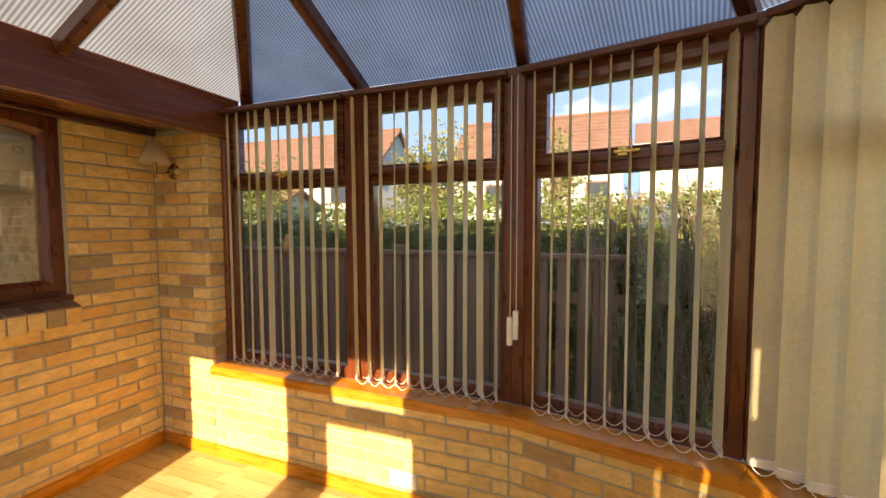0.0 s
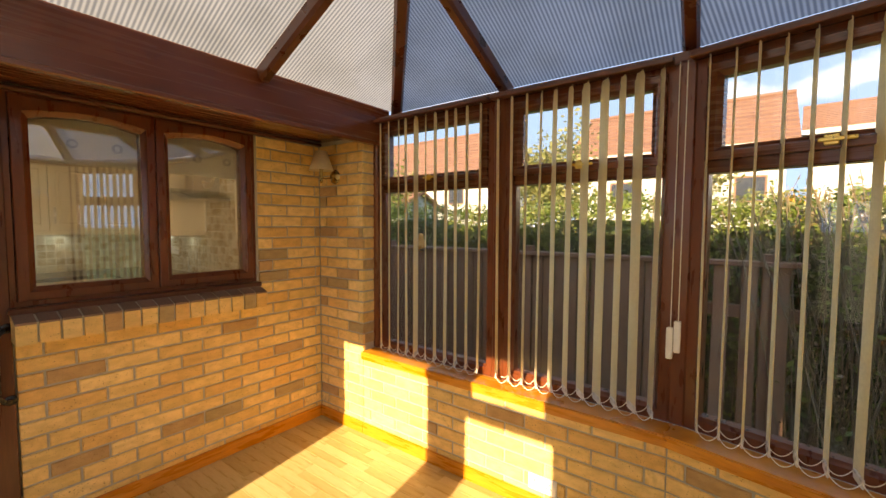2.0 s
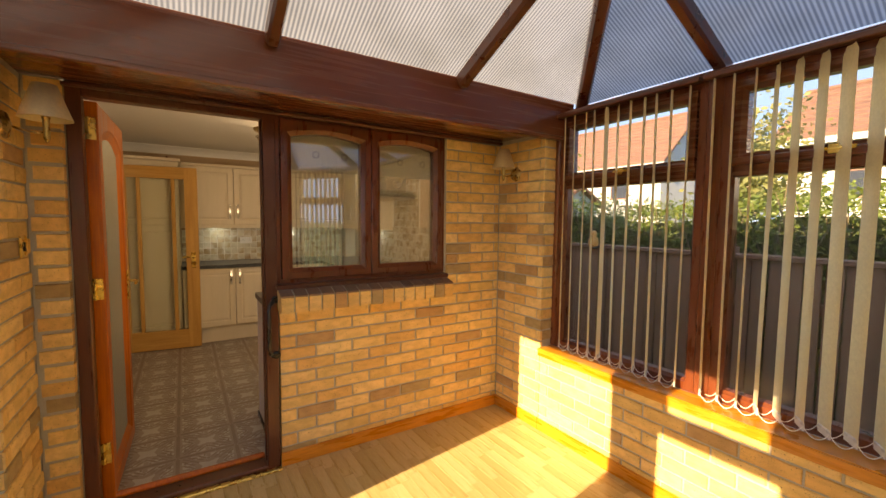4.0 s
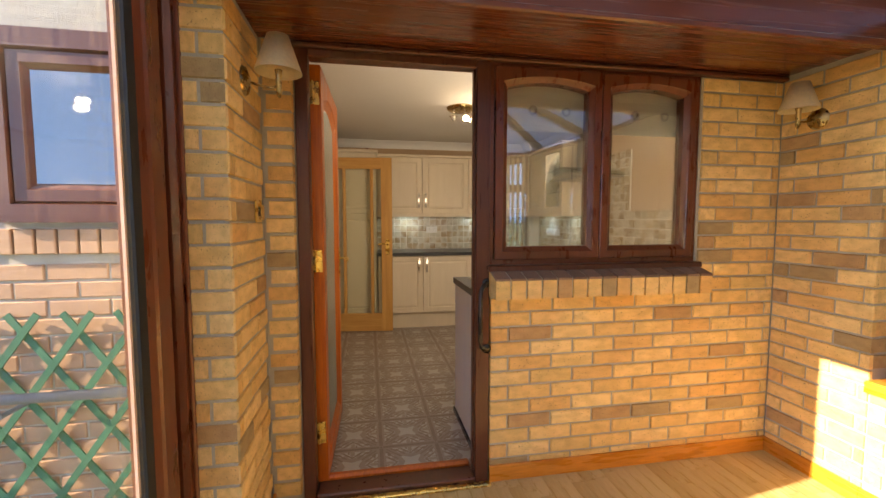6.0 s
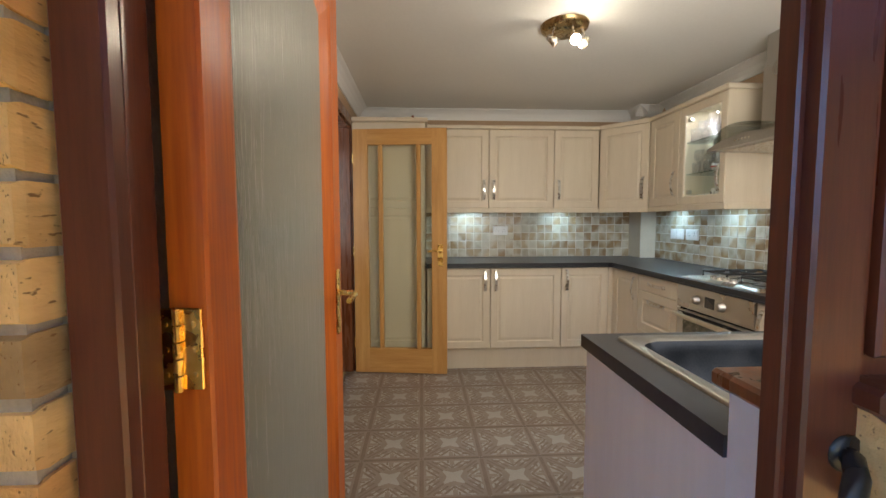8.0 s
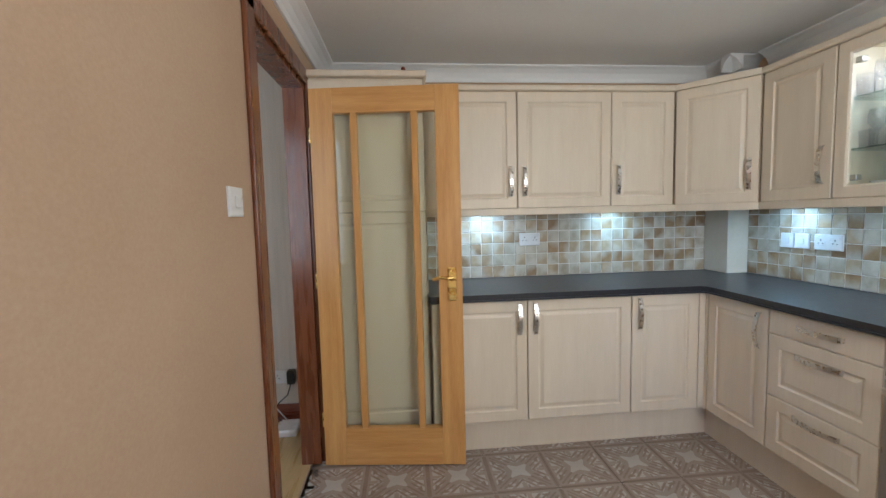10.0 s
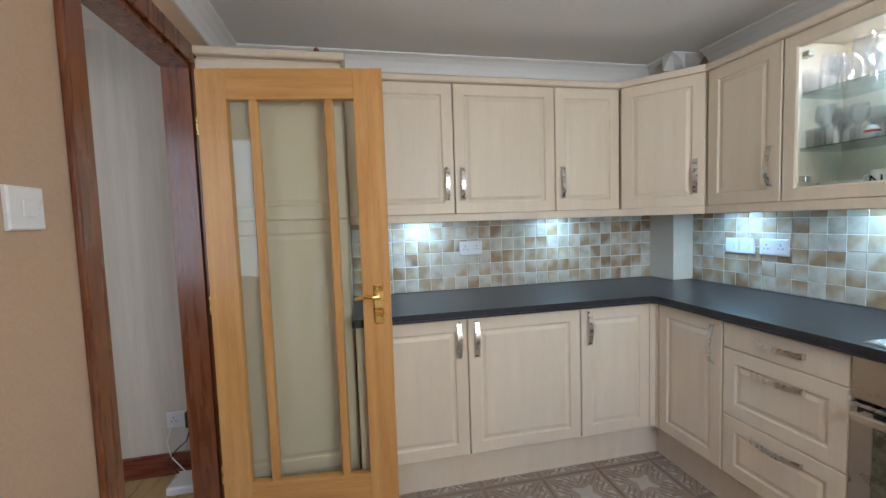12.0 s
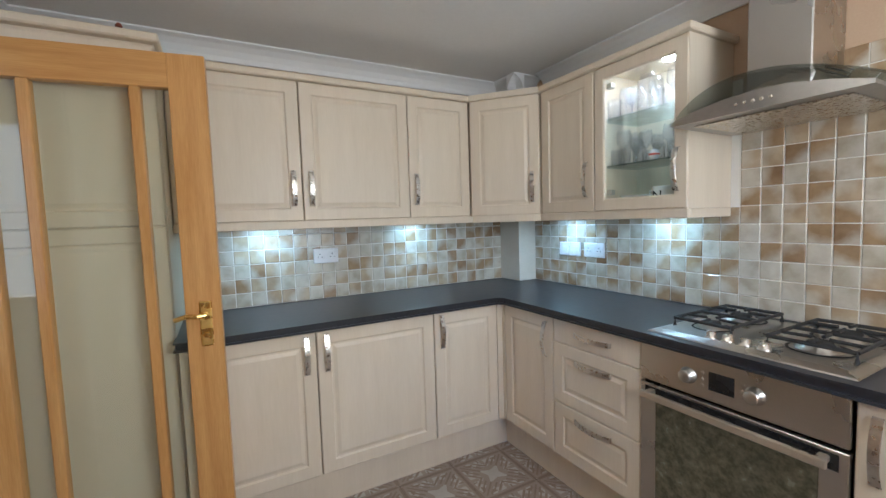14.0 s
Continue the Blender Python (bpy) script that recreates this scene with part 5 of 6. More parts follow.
tap = tube([(-4.63, 0.62, WT1), (-4.63, 0.62, WT1 + 0.16), (-4.655, 0.62, WT1 + 0.2), (-4.71, 0.62, WT1 + 0.21), (-4.77, 0.62, WT1 + 0.19), (-4.785, 0.62, WT1 + 0.16)], 0.012, 12)
tagged(part("tap", tap, CHROME, smooth=True), "chrome kitchen tap behind the sink", "tap")
sp = box(-4.93, -4.85, 0.30, 0.38, WT1 - 0.15, WT1 - 0.115, 0.01, seg=2)
tagged(part("sponge", sp, surface("green_scourer", (0.03, 0.3, 0.2), (0.05, 0.4, 0.28), 0.9, bump=0.4)), "green scouring sponge in the sink", "sponge")
sp = thing("dish_brush", "dish brush with an orange handle in the sink", "dish brush", at=pose(-4.86, 0.44, WT1 - 0.14, 0, -20, 40))
part("handle", tube([(0, 0, 0.02), (0.1, 0, 0.03), (0.18, 0, 0.05)], 0.007, 8), AMBER, sp)
part("head", lathe([(0.0, 0.0), (0.025, 0.0), (0.022, 0.03), (0, 0.032)], 14), WHITE_PLASTIC, sp)

dr_ = thing("dish_rack", "chrome rimmed white ribbed dish drainer beside the sink", "dish rack", at=pose(-5.09, 0.76, WT1 + 0.007))
part("rim", tube([(0, 0, 0.085), (0.34, 0, 0.085), (0.34, 0.26, 0.085), (0, 0.26, 0.085), (0, 0, 0.085)], 0.006, 8), CHROME, dr_)
part("tray", lofted(0.012, 0.328, 0.012, 0.248, [(0, -0.078), (0.012, -0.004), (0.02, 0.0)], cap=False, m=Matrix(((1, 0, 0, 0), (0, 0, 1, 0), (0, -1, 0, 0), (0, 0, 0, 1)))), WHITE_PLASTIC, dr_)
for k in range(10):
    part("rib", box(0.02 + k * 0.032, 0.028 + k * 0.032, 0.004, 0.012, 0.006, 0.08, 0.002), WHITE_PLASTIC, dr_)
    part("wire", tube([(0.02 + k * 0.033, 0.02, 0.01), (0.02 + k * 0.033, 0.13, 0.045), (0.02 + k * 0.033, 0.24, 0.01)], 0.0025, 6), CHROME, dr_)

# ---- oven, hob and hood ----
ox0, ox1, oy = -6.418, -5.822, FY - 0.004
ov = thing("oven", "stainless steel built-in oven with a dark glass door", "oven")
part("body", box(ox0 + 0.004, ox1 - 0.004, oy + 0.022, RIGHT_Y - 0.05, 0.16, 0.868), BLACK, ov)
part("control_panel", box(ox0, ox1, oy, oy + 0.02, 0.728, 0.866, 0.003), STEEL, ov)
part("door_frame", lofted(ox0, ox1, 0.185, 0.716, [(0, oy + 0.02), (0, oy + 0.003), (0.003, oy), (0.06, oy), (0.062, oy + 0.004), (0.062, oy + 0.02)], closed=True), STEEL, ov)
part("door_glass", box(ox0 + 0.058, ox1 - 0.058, oy + 0.002, oy + 0.016, 0.24, 0.66), OVEN_GLASS, ov, "dark reflective oven glass, mottled reflection painted in")
part("glass_band", box(ox0 + 0.02, ox1 - 0.02, oy - 0.002, oy + 0.004, 0.66, 0.706, 0.001), BLACK, ov)
hb = box(ox0 + 0.03, ox1 - 0.03, oy - 0.052, oy - 0.036, 0.676, 0.702, 0.005, seg=2)
for x in (ox0 + 0.05, ox1 - 0.05):
    box(x - 0.012, x + 0.012, oy - 0.04, oy + 0.002, 0.679, 0.699, 0.003, bm=hb)
part("door_handle", hb, surface("pale_satin_metal", (0.6, 0.53, 0.42), (0.68, 0.6, 0.5), 0.35, 0.8, bump=0), ov, "pale satin bar handle")
part("display", box(-6.17, -6.092, oy - 0.001, oy + 0.004, 0.766, 0.828, 0.001), BLACK, ov, "black clock display")
for x in (-6.236, -6.035):
    part("knob", lathe([(0.0, 0.03), (0.018, 0.03), (0.021, 0.026), (0.022, 0.006), (0.028, 0.004), (0.028, 0.0)], 24, m=pose(x, oy, 0.795, 90, 0, 0)), STEEL, ov, smooth=True)
for x in (-6.19, -6.07):
    for k in range(3):
        part("button", lathe([(0.0, 0.003), (0.006, 0.002), (0.0065, 0.0)], 10, m=pose(x, oy, 0.775 + k * 0.021, 90, 0, 0)), STEEL, ov)

hobt = thing("gas_hob", "stainless steel four-burner gas hob with black grids", "gas hob")
hx0, hx1, hy0, hy1 = -6.40, -5.815, 1.235, 1.735
part("hob_plate", lofted(0, hx1 - hx0, 0, hy1 - hy0, [(0, 0.0), (0.004, -0.004), (0.03, -0.014), (0.04, -0.012)], cap=True, m=pose(hx0, hy0, WT1 + 0.001) @ Matrix(((1, 0, 0, 0), (0, 0, 1, 0), (0, -1, 0, 0), (0, 0, 0, 1)))), STEEL, hobt)
HZ = WT1 + 0.014
for x, y, r in ((-6.265, 1.42, 0.036), (-6.265, 1.62, 0.045), (-5.955, 1.42, 0.045), (-5.955, 1.62, 0.05)):
    bn = part("burner", lathe([(0.0, 0.016), (r, 0.014), (r * 1.02, 0.006), (r * 1.3, 0.004), (r * 1.35, 0.0)], 24, m=pose(x, y, HZ)), STEEL, hobt, smooth=True)
    part("burner_cap", lathe([(0.0, 0.024), (r * 0.7, 0.023), (r * 0.8, 0.016)], 20, m=pose(x, y, HZ)), IRON, bn, smooth=True)
    part("drip_ring", lathe([(r * 1.65, 0.0), (r * 1.75, 0.003), (r * 1.85, 0.0)], 24, m=pose(x, y, HZ)), IRON, bn, smooth=True)
for x0, x1 in ((-6.36, -6.165), (-6.06, -5.85)):
    g = bmesh.new()
    zt = HZ + 0.03
    for y in (1.345, 1.70):
        tube([(x0, y, HZ), (x0, y, zt), (x1, y, zt), (x1, y, HZ)], 0.0065, 8, bm=g)
    for x in (x0, x1):
        tube([(x, 1.345, zt), (x, 1.70, zt)], 0.0065, 8, bm=g)
    tube([(x0, 1.52, zt), (x1, 1.52, zt)], 0.0065, 8, bm=g)
    cx = (x0 + x1) / 2
    for y in (1.42, 1.62):
        for dx, dy in ((1, 0), (-1, 0), (0, 1), (0, -1)):
            tube([(cx + dx * 0.022, y + dy * 0.022, zt + 0.004), (cx + dx * 0.095, y + dy * 0.075, zt + 0.002)], 0.0055, 8, bm=g)
    part("pan_support", g, IRON, hobt, "black cast iron pan support")
for k in range(4):
    part("knob", lathe([(0.019, 0.0), (0.019, 0.003), (0.0155, 0.005), (0.0145, 0.022), (0.0, 0.023)], 20, m=pose(-6.20 + k * 0.052, 1.292, HZ - 0.001)), CHROME, hobt, smooth=True)

hood = thing("cooker_hood", "stainless steel chimney hood with a curved glass canopy", "cooker hood")
part("chimney", box(-6.225, -6.05, 1.56, RIGHT_Y - 0.002, 1.76, CEIL_Z, 0.004), STEEL, hood)
part("chimney_sleeve", box(-6.232, -6.044, 1.553, RIGHT_Y - 0.002, 1.74, 2.12, 0.004), STEEL, hood)
body = bmesh.new()
prof = [(-0.30, 0.0), (-0.30, 0.012), (-0.2, 0.038), (-0.1, 0.054), (0.0, 0.06), (0.1, 0.054), (0.2, 0.038), (0.30, 0.012), (0.30, 0.0)]
extrude([(-6.12 + x * 0.93, 1.36, 1.672 + z) for x, z in prof], (0, RIGHT_Y - 1.362, 0), bm=body)
part("canopy_body", body, surface("satin_steel", (0.42, 0.41, 0.40), (0.50, 0.49, 0.475), 0.38, 1.0, bump=0), hood, "darker satin steel hood body")
part("filter_panel", box(-6.34, -5.90, 1.42, 1.78, 1.667, 1.671), CHROME, hood, "metal grease filter")
cg = bmesh.new()
n = 20
rows_ = []
for i in range(n + 1):
    u = -1 + 2 * i / n
    x = -6.12 + u * 0.315
    z = 1.685 + 0.085 * (1 - u * u)
    y0 = 1.30 + 0.13 * u * u
    rows_.append([cg.verts.new(p) for p in ((x, y0, z), (x, RIGHT_Y - 0.01, z), (x, RIGHT_Y - 0.01, z + 0.008), (x, y0, z + 0.008))])
for a, b in zip(rows_, rows_[1:]):
    for k in range(4):
        cg.faces.new((a[k], a[(k + 1) % 4], b[(k + 1) % 4], b[k]))
cg.faces.new(rows_[0]), cg.faces.new(rows_[-1])
part("glass_canopy", cg, CANOPY_GLASS, hood, "smoked curved glass canopy")
for k in range(5):
    part("button", lathe([(0.0, 0.004), (0.005, 0.003), (0.006, 0.0)], 10, m=pose(-6.17 + k * 0.024, 1.36, 1.70, 90, 0, 0)), CHROME, hood)

# ---- ceiling light, cornice, switches ----
cl_ = thing("ceiling_spotlight", "brushed nickel ceiling light with three spots", "ceiling light", at=pose(-6.17, 0.39, CEIL_Z))
part("base_plate", lathe([(0.0, -0.034), (0.1, -0.032), (0.12, -0.02), (0.126, 0.0)], 32), BRASS_OLD, cl_, "dark nickel round plate", smooth=True)
SPOTS = ((0.06, -0.085, 75), (0.09, 0.02, 0), (0.05, 0.095, -60))
for k, (x, y, a) in enumerate(SPOTS):
    mm = pose(x, y, -0.1, 0, -52, a)
    sp = part("spot_head", lathe([(0.0, 0.03), (0.014, 0.028), (0.018, 0.01), (0.027, -0.03), (0.025, -0.03), (0.017, 0.008), (0.0, 0.02)], 20, m=mm), CHROME, cl_, smooth=True)
    part("bulb", lathe([(0.0, -0.029), (0.018, -0.027), (0.0235, -0.022)], 18, m=mm), glow("spot_bulb_lit", (1.0, 0.88, 0.7), 30.0) if k == 1 else CLEAR, sp, "lit halogen bulb" if k == 1 else "unlit halogen bulb", smooth=True)
    part("stem", tube([(x * 0.8, y * 0.8, -0.02), (x, y, -0.085)], 0.005, 8), CHROME, sp)

cov = [(0, 0), (0.085, 0), (0.085, -0.008), (0.06, -0.018), (0.035, -0.038), (0.018, -0.065), (0.012, -0.09), (0, -0.09)]
structure("trim_cornice_1", extrude([(BACK_X + a, -0.95, CEIL_Z + b - 0.001) for a, b in cov], (0, 2.70, 0)), PLASTER, "white plaster cornice", "cornice")
structure("trim_cornice_2", extrude([(-7.55, RIGHT_Y - a, CEIL_Z + b - 0.001) for a, b in cov], (2.97, 0, 0)), PLASTER, "white plaster cornice", "cornice")
structure("trim_cornice_3", extrude([(BACK_X, LEFT_Y + a, CEIL_Z + b - 0.001) for a, b in cov], (3.31, 0, 0)), PLASTER, "white plaster cornice", "cornice")
structure("trim_cornice_4", extrude([(KIT_X - 0.012 - a, LEFT_Y, CEIL_Z + b - 0.001) for a, b in cov], (0, 2.75, 0)), PLASTER, "white plaster cornice", "cornice")
bxm = bmesh.new()
extrude([(-7.663 + a, 1.57, CEIL_Z + b - 0.002) for a, b in cov], (0, 0.237, 0), bm=bxm)
extrude([(BACK_X, 1.653 - a, CEIL_Z + b - 0.002) for a, b in cov], (0.30, 0, 0), bm=bxm)
structure("trim_cornice_5", bxm, PLASTER, "white plaster cornice round the boxing", "cornice")

socket("light_switch", pose(-6.352, LEFT_Y + 0.001, 1.345, 0, 0, 180), 0.094, 0.086, "switch", "white light switch on a beige wall")
tagged(bpy.data.objects["light_switch"], category="light switch")
socket("socket", pose(BACK_X + 0.013, 0.31, 1.12, 0, 0, 90), 0.142, 0.086, "double", "white double socket on the tiled splashback")
socket("fused_switch", pose(-7.415, RIGHT_Y - 0.013, 1.10), 0.086, 0.086, "switch", "white fused switch on the tiled splashback")
socket("fused_switch", pose(-7.325, RIGHT_Y - 0.013, 1.10), 0.086, 0.086, "switch", "white fused switch on the tiled splashback")
socket("socket", pose(-7.21, RIGHT_Y - 0.013, 1.10), 0.15, 0.086, "double", "white double socket on the tiled splashback")
for o in bpy.data.objects:
    if o.name.startswith("fused_switch") and o.parent is None:
        tagged(o, category="switch")

# ---- hall doorway and oak door ----
case = thing("door_casing", "dark stained pine door casing", "door casing", kind="structure")
for x0, x1 in ((-6.625, -6.545), (-7.445, -7.365)):
    part("architrave", box(x0, x1, LEFT_Y, LEFT_Y + 0.018, 0, 2.095, 0.006, seg=2), PINE_SIDE, case)
part("architrave_head", box(-7.445, -6.545, LEFT_Y + 0.0005, LEFT_Y + 0.018, 2.022, 2.098, 0.006, seg=2), PINE_SIDE, case)
for x0, x1 in ((-6.64, -6.60), (-7.39, -7.35)):
    part("jamb", box(x0, x1, LEFT_Y - 0.105, LEFT_Y - 0.0005, 0, 2.03), PINE_SIDE, case)
part("jamb_head", box(-7.35, -6.64, LEFT_Y - 0.105, LEFT_Y - 0.0005, 2.0, 2.03), PINE_SIDE, case)

od = thing("door_3", "open oak door glazed with three clear panes", "door", at=pose(-7.318, -0.922, 0.008, 0, 0, 83), kind="structure")
DW, DH = 0.757, 1.98
for a, b in ((0.0, 0.118), (DW - 0.122, DW)):
    part("stile", box(a, b, 0.0, 0.04, 0, DH, 0.002), OAK, od)
part("rail", box(0.118, DW - 0.122, 0.0, 0.04, DH - 0.125, DH, 0.002), OAK_H, od)
part("rail", box(0.118, DW - 0.122, 0.0, 0.04, 0.0, 0.205, 0.002), OAK_H, od)
for a in (0.204, 0.512):
    part("glazing_bar", box(a, a + 0.034, 0.0, 0.04, 0.205, DH - 0.125, 0.004), OAK, od)
for a, b in ((0.118, 0.204), (0.238, 0.512), (0.546, DW - 0.122)):
    part("pane", box(a, b, 0.017, 0.023, 0.205, DH - 0.125), CLEAR, od, "clear bevelled glass")
lh = box(DW - 0.074, DW - 0.032, -0.007, 0.0, 0.888, 1.062, 0.006, seg=2)
tube([(DW - 0.053, 0.0, 1.012), (DW - 0.053, -0.045, 1.012), (DW - 0.075, -0.05, 1.012), (DW - 0.11, -0.048, 1.017), (DW - 0.15, -0.047, 1.005)], 0.009, 10, bm=lh)
lathe([(0.011, 0.0), (0.013, 0.004), (0.009, 0.01), (0.0, 0.01)], 14, bm=lh, m=pose(DW - 0.053, -0.007, 0.93, 90, 0, 0))
part("lever_handle", lh, BRASS, od, "polished brass lever handle")
for z in (0.25, 1.0, 1.75):
    part("hinge", box(-0.008, 0.002, 0.005, 0.035, z - 0.04, z + 0.04, 0.002), BRASS, od, "brass hinge")

hs = socket("socket", pose(BACK_X + 0.007, -1.36, 0.26, 0, 0, 90), 0.146, 0.086, "double", "white double socket in the hall")
pw = thing("power_adapter", "black power adapter plugged into the hall socket", "power adapter")
part("body", box(BACK_X + 0.02, BACK_X + 0.07, -1.25, -1.2, 0.27, 0.36, 0.006), BLACK, pw)
part("cable", tube([(BACK_X + 0.05, -1.23, 0.27), (BACK_X + 0.06, -1.25, 0.2), (BACK_X + 0.08, -1.3, 0.16), (BACK_X + 0.09, -1.34, 0.1), (BACK_X + 0.1, -1.28, 0.04), (BACK_X + 0.11, -1.22, 0.03)], 0.004, 6), BLACK, pw)
part("cable", tube([(BACK_X + 0.03, -1.33, 0.28), (BACK_X + 0.05, -1.35, 0.2), (BACK_X + 0.06, -1.33, 0.12), (BACK_X + 0.1, -1.25, 0.05)], 0.0035, 6), WHITE_PLASTIC, pw)
rt = thing("router", "white router standing on the hall floor", "router")
part("case", box(BACK_X + 0.07, BACK_X + 0.23, -1.30, -1.16, 0.0, 0.045, 0.012, seg=2), WHITE_PLASTIC, rt)

# ---- lamps of the kitchen ----
def lamp_at(name, kind, x, y, z, watts, color, size=0.03, angle=0, target=None):
    ld = bpy.data.lights.new(name, kind)
    ld.energy, ld.color = watts, color
    if kind == "SPOT":
        ld.spot_size, ld.spot_blend, ld.shadow_soft_size = radians(angle), 0.6, size
    elif kind == "POINT":
        ld.shadow_soft_size = size
    ob = new(name, ld)
    ob.matrix_world = look((x, y, z), target or (x, y, 0))
    return ob


COOL = (0.45, 0.74, 1.0)
for x, y, tx, ty in ((BACK_X + 0.14, 0.06, BACK_X, 0.06), (BACK_X + 0.14, 0.93, BACK_X, 0.93), (-7.27, RIGHT_Y - 0.14, -7.27, RIGHT_Y), (-6.66, RIGHT_Y - 0.14, -6.66, RIGHT_Y)):
    ul = thing("under_cabinet_light", "small round cool-white light under a wall unit", "under-cabinet light", "lights under the wall units", at=pose(x, y, W0 - 0.001))
    part("housing", lathe([(0.0, -0.012), (0.028, -0.012), (0.034, -0.008), (0.035, 0.0)], 20), CHROME, ul)
    part("lens", lathe([(0.0, -0.0135), (0.024, -0.0125)], 18), glow("cool_led", COOL, 8.0), ul, "glowing lens")
    lamp_at("under_cabinet_lamp", "SPOT", x, y, W0 - 0.02, UNDER_W, COOL, 0.02, 150, (tx * 0.5 + x * 0.5, ty * 0.5 + y * 0.5, 1.0))
lamp_at("cabinet_lamp", "SPOT", (gx0 + gx1) / 2 + 0.06, 1.64, W1 - 0.035, 0.12, (0.6, 0.7, 1.0), 0.02, 140)
lamp_at("ceiling_spot_lamp", "POINT", -6.055, 0.42, CEIL_Z - 0.17, SPOT_W * 0.8, (1.0, 0.90, 0.76), 0.025)
# daylight that comes in at the kitchen window
kwl = new("kitchen_window_light", bpy.data.lights.new("kitchen_window_light", "AREA"))
kwl.data.shape, kwl.data.size, kwl.data.size_y, kwl.data.energy, kwl.data.color = "RECTANGLE", 1.0, 0.86, WINDOW_W, (1.0, 0.97, 0.93)
kwl.matrix_world = look((KIT_X - 0.02, 0.70, 1.53), (-7.0, 0.70, 1.53))

# ---- outdoors ----
FZ = -0.26
fence = thing("fence", "dark brown stained board fence", "fence")
board_me = mesh_of(box(0.0, 0.095, 0.0, 0.018, 0.0, 1.43, 0.003), "board", FENCE_WOOD)
post_me = mesh_of(box(-0.045, 0.045, -0.02, 0.07, 0.0, 1.52, 0.006), "post", FENCE_WOOD)
rf = random.Random(5)
x = -9.0
while x < -1.55:
    gap = 0.012 if x < -2.4 else 0.075
    piece("board", board_me, pose(x, 3.40 + rf.uniform(-0.003, 0.003), FZ, 0, rf.uniform(-0.3, 0.3), 0), fence)
    x += 0.095 + gap
for k in range(5):
    piece("post", post_me, pose(-8.9 + k * 1.8, 3.43, FZ), fence)
for z in (0.1, 1.06):
    part("rail", box(-9.0, -1.5, 3.42, 3.47, FZ + z, FZ + z + 0.09, 0.004), FENCE_WOOD, fence)
part("capping", box(-9.0, -1.5, 3.375, 3.485, FZ + 1.43, FZ + 1.47, 0.006), FENCE_WOOD, fence)

bird = thing("wall_ornament", "small amber wooden bird ornament on the fence", "ornament", at=pose(-4.76, 3.36, 1.235))
part("body", lathe([(0.0, -0.09), (0.035, -0.07), (0.055, -0.02), (0.05, 0.03), (0.03, 0.06), (0.036, 0.085), (0.025, 0.115), (0.0, 0.125)], 14), AMBER, bird, smooth=True)
part("perch", tube([(-0.03, -0.02, -0.06), (0.05, -0.03, -0.06), (0.14, -0.04, -0.03)], 0.012, 8), IRON, bird)


def leaf_cloud(n, place, size, seed, material, name, label, category):
    """Many small folded leaves scattered by place(rnd) -> point, normal."""
    rnd = random.Random(seed)
    vs, fs = [], []
    for _ in range(n):
        p, out = place(rnd)
        d = Vector((rnd.gauss(0, 1), rnd.gauss(0, 1), rnd.gauss(0, 0.7))).normalized()
        nn = (out + Vector((rnd.gauss(0, 0.6), rnd.gauss(0, 0.6), rnd.gauss(0.2, 0.6)))).normalized()
        s = d.cross(nn)
        if s.length < 0.05:
            continue
        s.normalize()
        L = size * rnd.uniform(0.6, 1.35)
        k = len(vs)
        vs += [p - d * L * 0.5, p + s * L * 0.3 + nn * L * 0.06, p + d * L * 0.55, p - s * L * 0.3 + nn * L * 0.06]
        fs += [(k, k + 1, k + 2), (k, k + 2, k + 3)]
    me = bpy.data.meshes.new(name)
    me.from_pydata([tuple(v) for v in vs], [], fs)
    me.materials.append(material)
    return me


def hedge_top(x):
    return 1.62 + 0.16 * noise.noise((x * 0.55, 2.0, 0)) + 0.12 * noise.noise((x * 1.7, 5.0, 0)) - (0.16 if x > -0.6 else 0.0)


def hedge_place(rnd):
    x = rnd.uniform(-9.0, 2.6)
    top = hedge_top(x)
    if rnd.random() < 0.72:
        z = FZ + (top - FZ) * rnd.random() ** 0.6
        bulge = 0.16 * noise.noise((x * 1.3, z * 1.6, 3.0)) + 0.08 * noise.noise((x * 4, z * 4, 9.0))
        return Vector((x, 3.78 + bulge + abs(rnd.gauss(0, 0.09)), z + rnd.gauss(0, 0.02))), Vector((0, -1, 0.3))
    y = rnd.uniform(3.75, 5.1)
    return Vector((x, y, top + rnd.gauss(0, 0.06) + 0.1 * noise.noise((x * 2, y * 2, 1)))), Vector((0, -0.2, 1))


hg = leaf_cloud(42000, hedge_place, 0.044, 3, LEAF, "hedge", "", "")
ob = tagged(new("hedge", hg), "dense green garden hedge behind the fence", "hedge", kind="stuff")
dry = leaf_cloud(7000, lambda r: (lambda x: (Vector((x, 3.85 + r.uniform(0, 1.1), hedge_top(x) + r.gauss(-0.05, 0.09))), Vector((0, -0.3, 1))))(r.uniform(-2.2, 2.6)), 0.045, 9, LEAF_PALE, "dry_hedge_leaves", "", "")
part_h = new("dry_leaves", dry)
part_h.parent = ob
low = leaf_cloud(1800, lambda r: (Vector((r.uniform(-1.7, 2.6), 3.35 + r.uniform(0, 0.45), FZ + r.uniform(0.1, 1.75))), Vector((0, -1, 0.3))), 0.05, 17, LEAF, "low_leaves", "", "")
lo_ = new("low_leaves", low)
lo_.parent = ob
